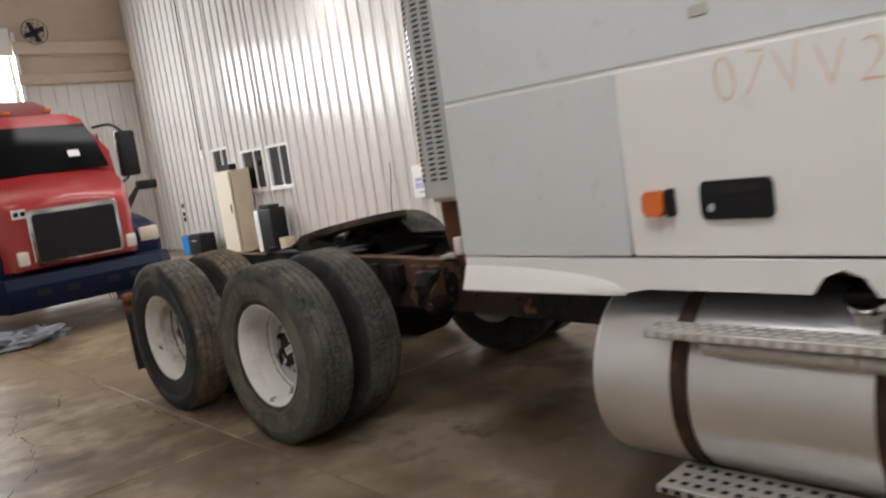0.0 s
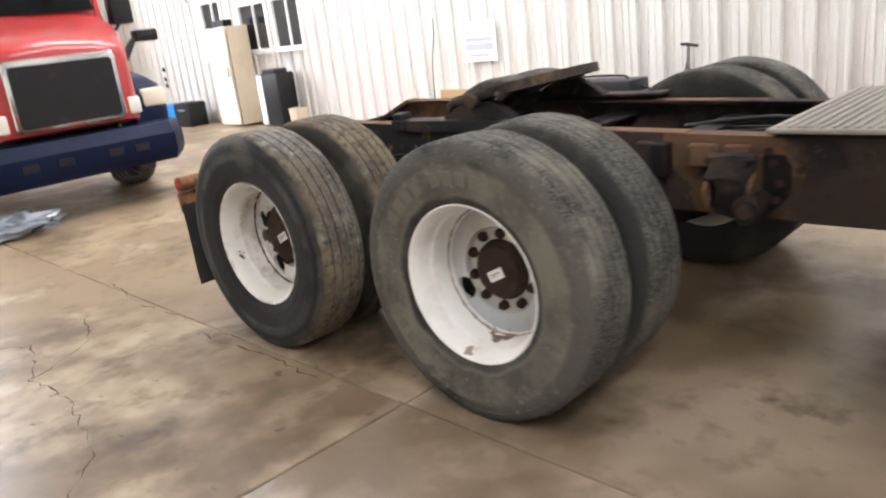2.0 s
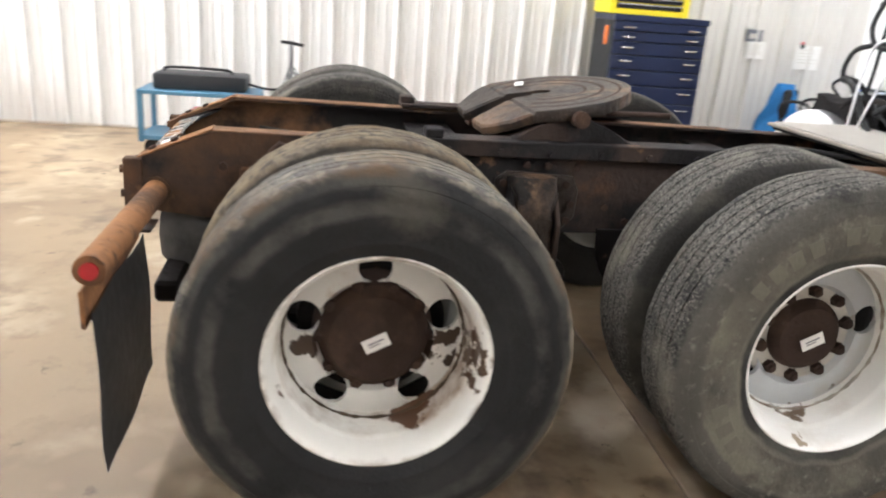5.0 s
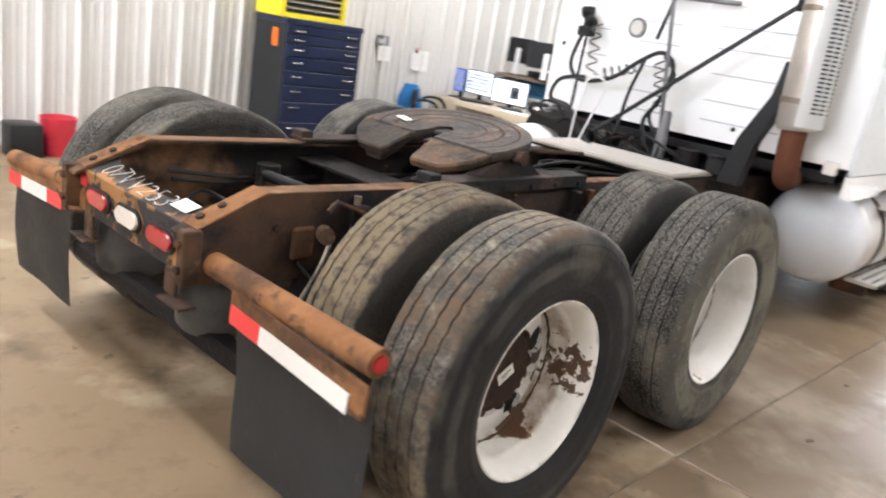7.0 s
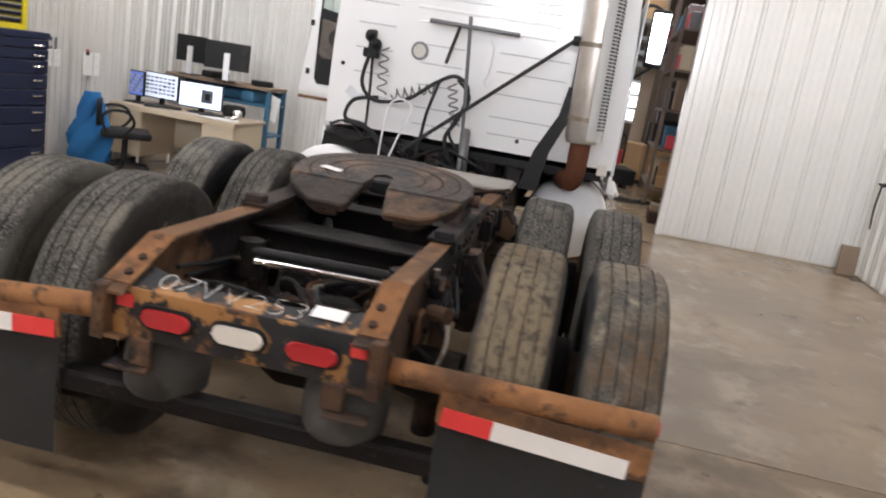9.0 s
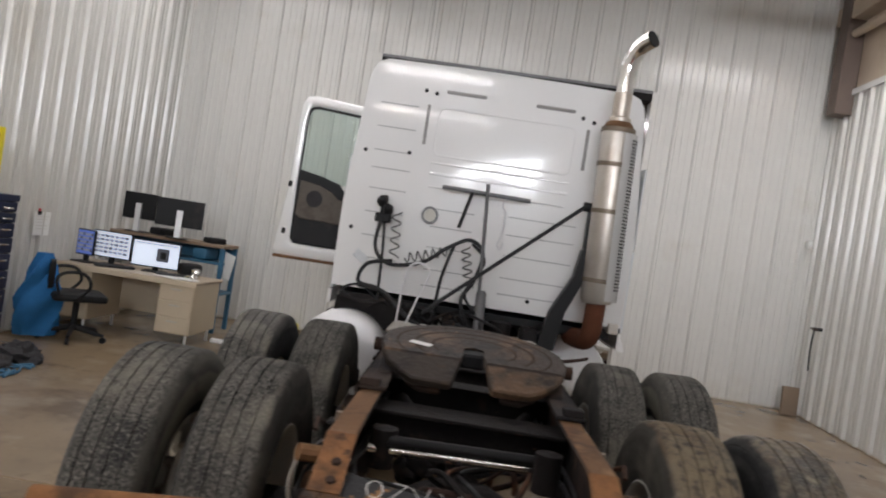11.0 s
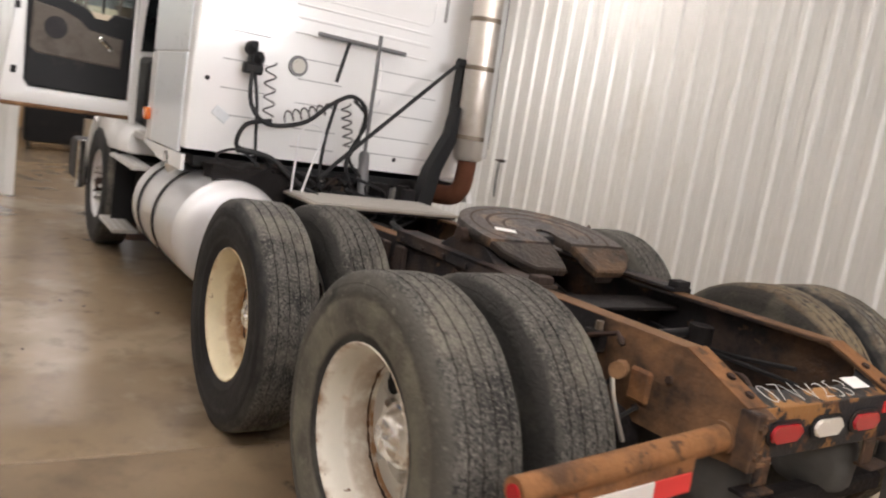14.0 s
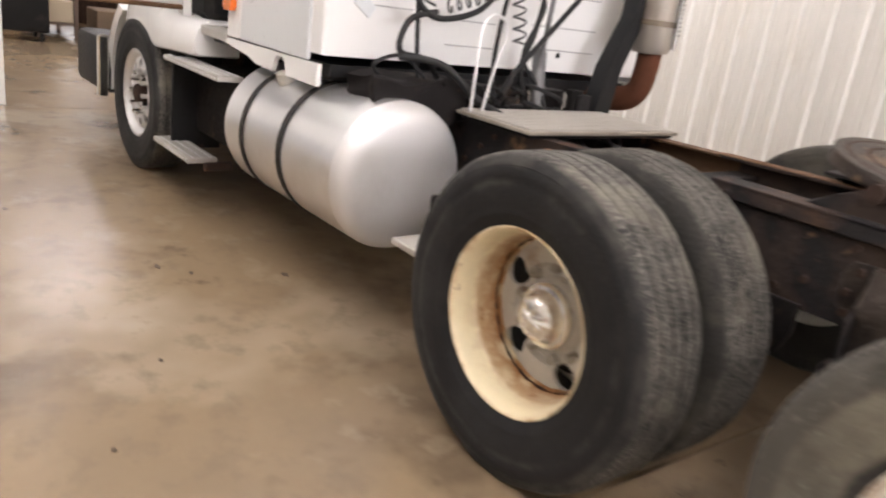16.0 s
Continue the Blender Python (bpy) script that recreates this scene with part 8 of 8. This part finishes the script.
for x in (-0.28, 0.28):
    for y in (-0.32, 0.32):
        part("caster", T_([(x, y - 0.03, 0.09), (x, y + 0.03, 0.09)], 0.09, 16), M_BLACK, pc)
part("push_handle", T_(curve_pts([(0.36, -0.36, 0.30), (0.42, -0.36, 0.85), (0.44, -0.2, 0.95), (0.44, 0.2, 0.95), (0.42, 0.36, 0.85), (0.36, 0.36, 0.30)], 5), 0.016, 8), M_BLACK, pc)
ob = part("carton", B_(-0.2, 0.2, -0.17, 0.17, 0, 0.46, 0.012), M_CARD)
ob.matrix_world = pose(13.45, -1.30, 0.331, 0, 0, 14)
tagged(ob, "tall cardboard carton standing on the platform cart", "box")
bm = bmesh.new()
lathe(bm, [(0.0, 0.0005), (0.0, 0.10), (0.01, 0.105), (0.28, 0.105), (0.30, 0.09), (0.31, 0.03), (0.34, 0.028), (0.34, 0.0005)], 24, None, (False, False), pose(0, 0, 0, 90, 0, 0))
ob = part("red_can", bm, M_PINK)
ob.matrix_world = pose(13.55, -1.66, 0.332)
tagged(ob, "red metal can standing on the platform cart", "can")
rk = stand("parts_rack", 13.4, -0.02, "tall dark steel rack stacked with pale cartons", "shelf")
for x in (0.0, 1.5):
    for y in (-0.28, 0.28):
        part("post", B_(x - 0.03, x + 0.03, y - 0.03, y + 0.03, 0, 3.0, 0.004), M_STEELBEAM, rk)
for z in (0.2, 0.9, 1.6, 2.3):
    part("shelf_board", B_(-0.03, 1.53, -0.31, 0.31, z, z + 0.04, 0.004), M_STEELBEAM, rk)
    x = 0.02
    while x < 1.2:
        w, h = rnd.uniform(0.2, 0.4), rnd.uniform(0.25, 0.55)
        ob = part("parts_box", B_(-w / 2, w / 2, -0.25, 0.25, 0, h, 0.01), rnd.choice((M_CARD, M_DARKSIDE, M_WOOD, M_BEIGE, M_GALV)))
        ob.matrix_world = pose(13.4, -0.02, 0, 0, 0, SKEW) @ pose(x + w / 2, 0, z + 0.041, 0, 0, rnd.uniform(-5, 5))
        tagged(ob, "parts box standing on the steel rack", "box", "boxes on the rack")
        x += w + rnd.uniform(0.03, 0.1)
setting("column", B_(17.2, 17.5, -1.75, -1.45, 0, CEIL, 0.01), M_TAN, "tan steel column in the next bay", "column")
mc = stand("shop_press", 14.0, -2.55, "tall dark shop machine on the next bay's floor", "machine")
part("body", B_(0.0, 0.6, -0.3, 0.34, 0.0, 1.28, 0.03, seg=2), M_BLACK, mc)
part("head", B_(0.05, 0.5, -0.2, 0.2, 1.28, 1.55, 0.03, seg=2), M_DARKSIDE, mc)
part("tray", B_(-0.16, 0.0, -0.26, 0.3, 0.62, 0.66, 0.006), M_GALV, mc, "grey steel tray")
wb = stand("wood_block", 8.45, -2.12, "low dark timber block beside the doorway", "block")
part("block", B_(-0.2, 0.25, -0.1, 0.12, 0.0, 0.16, 0.012), M_HUBRUST, wb)
part("block", B_(-0.1, 0.2, -0.09, 0.1, 0.161, 0.26, 0.012), M_WOOD, wb)
for k in range(3):
    pts = [(10.2 + 0.12 * k, -1.0, 0.014), (10.25 + 0.1 * k, -1.35, 0.014), (10.15 + 0.15 * k, -1.8, 0.014), (10.4 + 0.1 * k, -2.3, 0.014)]
    ob = part("floor_hose", T_(curve_pts(pts, 6), 0.014, 7), M_HOSE)
    tagged(ob, "black hose lying across the next bay's floor", "hose", "hoses across the floor")
pr = stand("pallet_racking", 16.2, -1.75, "high steel racking with shiny beams and dark loads", "shelf")
for y in (-0.75, 0.55):
    for x in (0.0, 0.9):
        part("post", B_(x - 0.04, x + 0.04, y - 0.04, y + 0.04, 0, 4.4, 0.006), M_STEELBEAM, pr)
for z in (2.45, 2.72, 3.05, 3.45):
    part("beam", B_(-0.05, -0.02, -0.75, 0.55, z, z + 0.10, 0.006), M_GALV, pr, "grey steel beam")
    part("shelf_board", B_(0.0, 0.9, -0.75, 0.55, z + 0.04, z + 0.07, 0.004), M_STEELBEAM, pr)
for k, (y, z, h, mm) in enumerate(((-0.5, 2.80, 0.2, M_BLACK), (0.05, 2.80, 0.2, M_DARKSIDE), (-0.45, 3.13, 0.28, M_PINK), (0.1, 3.13, 0.26, M_BLACK), (-0.2, 3.53, 0.5, M_CARD))):
    ob = part("racked_load", B_(-0.2, 0.2, -0.22, 0.22, 0, h, 0.015), mm)
    ob.matrix_world = pose(16.2, -1.75, 0, 0, 0, SKEW) @ pose(0.4, y, z - 0.008, 0, 0, 5 * k - 8)
    tagged(ob, "dark load standing on the high racking", "box", "loads on the racking")
setting("downpipe", T_([(13.6, -0.42, 2.6), (13.6, -0.42, CEIL)], 0.06, 14), M_GALV, "grey steel pipe hanging in the next bay", "pipe")
hb2 = stand("unit_heater", 13.9, -0.62, "grey unit heater hanging in the next bay", "heater", z=2.75)
part("case", B_(-0.25, 0.25, -0.05, 0.42, 0.0, 0.5, 0.02), M_GALV, hb2)
for k in range(6):
    part("louvre", B_(-0.262, -0.252, -0.02, 0.39, 0.05 + 0.07 * k, 0.085 + 0.07 * k, 0.002), M_DARKSIDE, hb2)
for y in (0.0, 0.36):
    part("rod", T_([(0, y, 0.5), (0, y, CEIL - 2.75)], 0.008, 6), M_GALV, hb2)

# ---- the red truck parked behind ----
RX, RY = -4.5, -0.17
red = empty("red_semi_truck", pose(RX, RY, 0, 0, 0, -1.5) @ Matrix.Diagonal((1.05, 1.05, 1.05, 1)), "red semi truck with a navy bumper, parked nose forward", "truck")
hoodl = lambda x, w, z, zb: [Vector((x, -w, zb)), Vector((x, -w, z - 0.16)), Vector((x, -w * 0.94, z - 0.05)), Vector((x, -w * 0.62, z)), Vector((x, 0, z + 0.03)), Vector((x, w * 0.62, z)), Vector((x, w * 0.94, z - 0.05)), Vector((x, w, z - 0.16)), Vector((x, w, zb))]
bm = bmesh.new()
rings(bm, [hoodl(0.0, 0.58, 1.46, 0.80), hoodl(-0.05, 0.63, 1.53, 0.78), hoodl(-0.3, 0.75, 1.62, 0.78), hoodl(-0.9, 0.98, 1.75, 0.80), hoodl(-1.35, 1.06, 1.86, 0.9)], True, True)
bmesh.ops.recalc_face_normals(bm, faces=bm.faces[:])
part("hood", bm, M_REDPAINT, red, "faded red sloping hood", 40)
rr = round_rect(0, 1.13, 0.98, 0.62, 0.05, 4)
bm = bmesh.new()
prism(bm, rr, -0.04, 0.03, Matrix(((0, 0, 1, 0.012), (1, 0, 0, 0), (0, 1, 0, 0), (0, 0, 0, 1))), 0.01)
gr = part("grille_frame", bm, M_CHROME, red, "chrome grille surround")
bm = bmesh.new()
prism(bm, round_rect(0, 1.12, 0.89, 0.53, 0.04, 4), 0.0, 0.02, Matrix(((0, 0, 1, 0.036), (1, 0, 0, 0), (0, 1, 0, 0), (0, 0, 0, 1))), 0.004)
part("grille_cover", bm, M_BLACK, gr, "black cloth winter cover")
part("hood_stripe", B_(-0.02, 0.02, -0.62, -0.48, 1.36, 1.46, 0.006), M_PAPER, red, "white band with dark marks")
for y in (-0.585, -0.515):
    part("stripe_mark", B_(0.021, 0.024, y - 0.025, y + 0.025, 1.385, 1.435, 0.001), M_NAVYPAINT, red)
bm = bmesh.new()
rings(bm, [[Vector((x, y, z)) for x, z in ((0.10, 0.36), (0.16, 0.45), (0.16, 0.62), (0.08, 0.73), (-0.2, 0.73), (-0.2, 0.36))] if abs(y) < 0.9 else [Vector((x - 0.35, y, z)) for x, z in ((0.10, 0.38), (0.16, 0.45), (0.16, 0.60), (0.08, 0.71), (-0.2, 0.71), (-0.2, 0.38))] for y in (-1.1, -0.85, -0.4, 0.0, 0.4, 0.85, 1.1)], True, True)
bmesh.ops.recalc_face_normals(bm, faces=bm.faces[:])
bp = part("bumper", bm, M_NAVYPAINT, red, "scuffed navy bumper")
for y in (-0.5, -0.2, 0.25, 0.5):
    part("bumper_slot", B_(0.158, 0.166, y - 0.07, y + 0.07, 0.50, 0.57, 0.004), M_BLACK, bp)
for side in (-1, 1):
    bm = bmesh.new()
    sec = lambda x, y0, y1, z0, z1: [Vector((x, side * y, z)) for y, z in ((y0, z0), (y1 - 0.02, z0), (y1, z0 + 0.08), (y1, z1 - 0.16), (y1 - 0.05, z1 - 0.06), (y1 - 0.14, z1), (y0, z1 + 0.02))]
    rings(bm, [sec(-0.28, 0.70, 0.98, 0.70, 0.96), sec(-0.34, 0.68, 1.06, 0.68, 1.06), sec(-0.46, 0.68, 1.12, 0.68, 1.13), sec(-0.70, 0.68, 1.15, 0.72, 1.18), sec(-0.95, 0.68, 1.16, 0.98, 1.22), sec(-1.35, 0.68, 1.16, 1.12, 1.26), sec(-1.75, 0.68, 1.16, 1.0, 1.2), sec(-1.95, 0.68, 1.14, 0.72, 1.1)], True, True)
    bmesh.ops.recalc_face_normals(bm, faces=bm.faces[:])
    part("fender", bm, M_NAVYPAINT, red, "navy front fender", 50)
    part("fender_lamp", B_(-0.40, -0.265, side * 0.80, side * 1.05, 0.86, 1.04, 0.03, seg=2), M_CREAMDOOR, red, "pale cream fender lamp")
    part("headlamp", B_(-0.06, 0.02, side * 0.53, side * 0.65, 0.84, 1.0, 0.02, seg=2), M_WHITELENS, red, "clear headlamp")
    rim = part("wheel", make_steer_disc(), M_ALU, red)
    rim.matrix_local = pose(-1.35, side * 1.08, 0.5, 0, 0, 0 if side < 0 else 180)
    ty = new("tyre", _mesh["tyre" + M_TYRE_DARK.name])
    ty.parent = rim
    bm = bmesh.new()
    box(bm, -1.62, -1.45, side * 1.20, side * 1.44, 1.72, 2.34, 0.03, seg=2)
    mi = part("mirror", bm, M_BLACK, red, "tall black mirror on tube arms")
    part("mirror_arm", T_(curve_pts([(-1.55, side * 0.92, 2.42), (-1.52, side * 1.15, 2.44), (-1.53, side * 1.30, 2.34)], 5), 0.018, 8), M_BLACK, mi)
    part("mirror_arm", T_(curve_pts([(-1.50, side * 1.0, 1.66), (-1.5, side * 1.2, 1.66), (-1.53, side * 1.30, 1.74)], 5), 0.018, 8), M_BLACK, mi)
    part("hood_mirror", B_(-0.95, -0.80, side * 1.12, side * 1.36, 1.50, 1.62, 0.02, seg=2), M_BLACK, red, "small black hood mirror")
    part("hood_mirror_arm", T_([(-0.85, side * 0.93, 1.30), (-0.87, side * 1.10, 1.52), (-0.87, side * 1.16, 1.56)], [0.05, 0.03, 0.02], 8), M_BLACK, red)
cabr = lambda x, sy, zt: [Vector((x, s * y * sy, z)) for s, pts in ((-1, ((1.06, 0.95), (1.08, 1.7), (1.04, 2.1), (0.98, zt - 0.25), (0.90, zt - 0.08), (0.70, zt))), (1, ((0.70, zt), (0.90, zt - 0.08), (0.98, zt - 0.25), (1.04, 2.1), (1.08, 1.7), (1.06, 0.95)))) for y, z in pts]
bm = bmesh.new()
rings(bm, [cabr(-1.36, 0.98, 1.96), cabr(-1.42, 1.0, 2.05), cabr(-1.80, 0.98, 2.66), cabr(-2.1, 0.98, 2.70), cabr(-4.2, 0.98, 2.72)], True, True)
bmesh.ops.recalc_face_normals(bm, faces=bm.faces[:])
cr = part("cab", bm, M_REDPAINT, red, "red cab body", 40)
bm = bmesh.new()
ws = lambda x, w, z: [Vector((x - 0.04 * (abs(y) / w) ** 2, y, z)) for y in (-w, -w * 0.5, 0, w * 0.5, w)]
rings(bm, [ws(-1.27, 0.97, 1.88), ws(-1.46, 0.93, 2.22), ws(-1.63, 0.86, 2.50)], wrap=False)
bmesh.ops.solidify(bm, geom=bm.faces[:], thickness=-0.02)
part("windscreen", bm, M_WINDSCREEN, cr, "dark windscreen with a paper behind it")
part("screen_sticker", B_(-1.42, -1.41, 0.48, 0.62, 2.02, 2.12, 0, Matrix.Translation((-1.335, 0, 2.07)) @ Matrix.Rotation(radians(-33), 4, "Y") @ Matrix.Translation((1.455, 0, -2.07))), M_PAPER, cr, "white paper behind the windscreen")
for side in (-1, 1):
    part("side_window", B_(-2.45, -1.75, side * 1.035, side * 1.055, 1.80, 2.36, 0.01), M_TEALGLASS, cr)
bm = bmesh.new()
rings(bm, [[Vector((x, y, z)) for y in (-0.55, -0.45, 0.0, 0.45, 0.55)] for x, z in ((-1.85, 2.66), (-2.1, 2.80), (-2.6, 2.95), (-4.2, 3.0))], wrap=False)
bmesh.ops.solidify(bm, geom=bm.faces[:], thickness=0.3)
part("roof_fairing", bm, M_REDPAINT, cr, "red roof fairing")
for y in (-0.5, 0.0, 0.5):
    part("roof_lamp", B_(-1.92, -1.84, y - 0.05, y + 0.05, 2.70, 2.74, 0.01), M_AMBER, cr)
part("chassis", B_(-6.0, -0.3, -0.42, 0.42, 0.62, 0.9, 0.02), M_BLACKDIRT, red)
part("front_axle", T_([(-1.35, -0.95, 0.46), (-1.35, 0.95, 0.46)], 0.07, 12), M_BLACKDIRT, red)
for k in range(4):
    part("loose_wire", T_(curve_pts([(0.02 - 0.05 * k, 0.2 + 0.05 * k, 0.5), (0.03, 0.22 + 0.04 * k, 0.3), (0.02, 0.3 + 0.06 * k, 0.26), (-0.04, 0.3, 0.45)], 5), 0.007, 6), M_HOSE, red)
rnd = random.Random(9)
bm = bmesh.new()
bmesh.ops.create_icosphere(bm, subdivisions=4, radius=1.0)
for v in bm.verts:
    n = noise.noise(v.co * 2.1) * 0.5 + noise.noise(v.co * 5.0) * 0.25
    v.co = Vector((v.co.x * 0.35 * (1 + n), v.co.y * 0.55 * (1 + n), max(0, (v.co.z * 0.14 + 0.05) * (1 + n))))
ob = part("plastic_sheet", bm, M_PLASTIC)
ob.matrix_world = pose(-4.56, -1.07, 0.001, 0, 0, 10)
tagged(ob, "crumpled clear plastic sheeting under the red truck's bumper", "plastic sheet")
fan = empty("wall_fan", B @ pose(REAR + 0.3, RD[1] + 0.45, 5.5), "dark caged wall fan above the door", "fan")
bm = bmesh.new()
for r in (0.10, 0.19, 0.28):
    tube(bm, [(0.16, r * math.cos(a), r * math.sin(a)) for a in (2 * math.pi * k / 24 for k in range(25))], 0.008, 6, False)
for k in range(12):
    a = math.pi * k / 6
    tube(bm, [(0.16, 0.03 * math.cos(a), 0.03 * math.sin(a)), (0.14, 0.28 * math.cos(a), 0.28 * math.sin(a))], 0.006, 5)
part("cage", bm, M_BLACK, fan)
for k in range(4):
    part("blade", B_(0.10, 0.11, 0.03, 0.24, -0.05, 0.05, 0.003, Matrix.Rotation(math.pi / 2 * k + 0.4, 4, "X")), M_BLACK, fan)
part("motor", T_([(-0.12, 0, 0), (0.12, 0, 0)], 0.07, 16), M_BLACK, fan)
part("bracket", B_(-0.28, 0.0, -0.03, 0.03, -0.03, 0.03, 0.004), M_BLACK, fan)
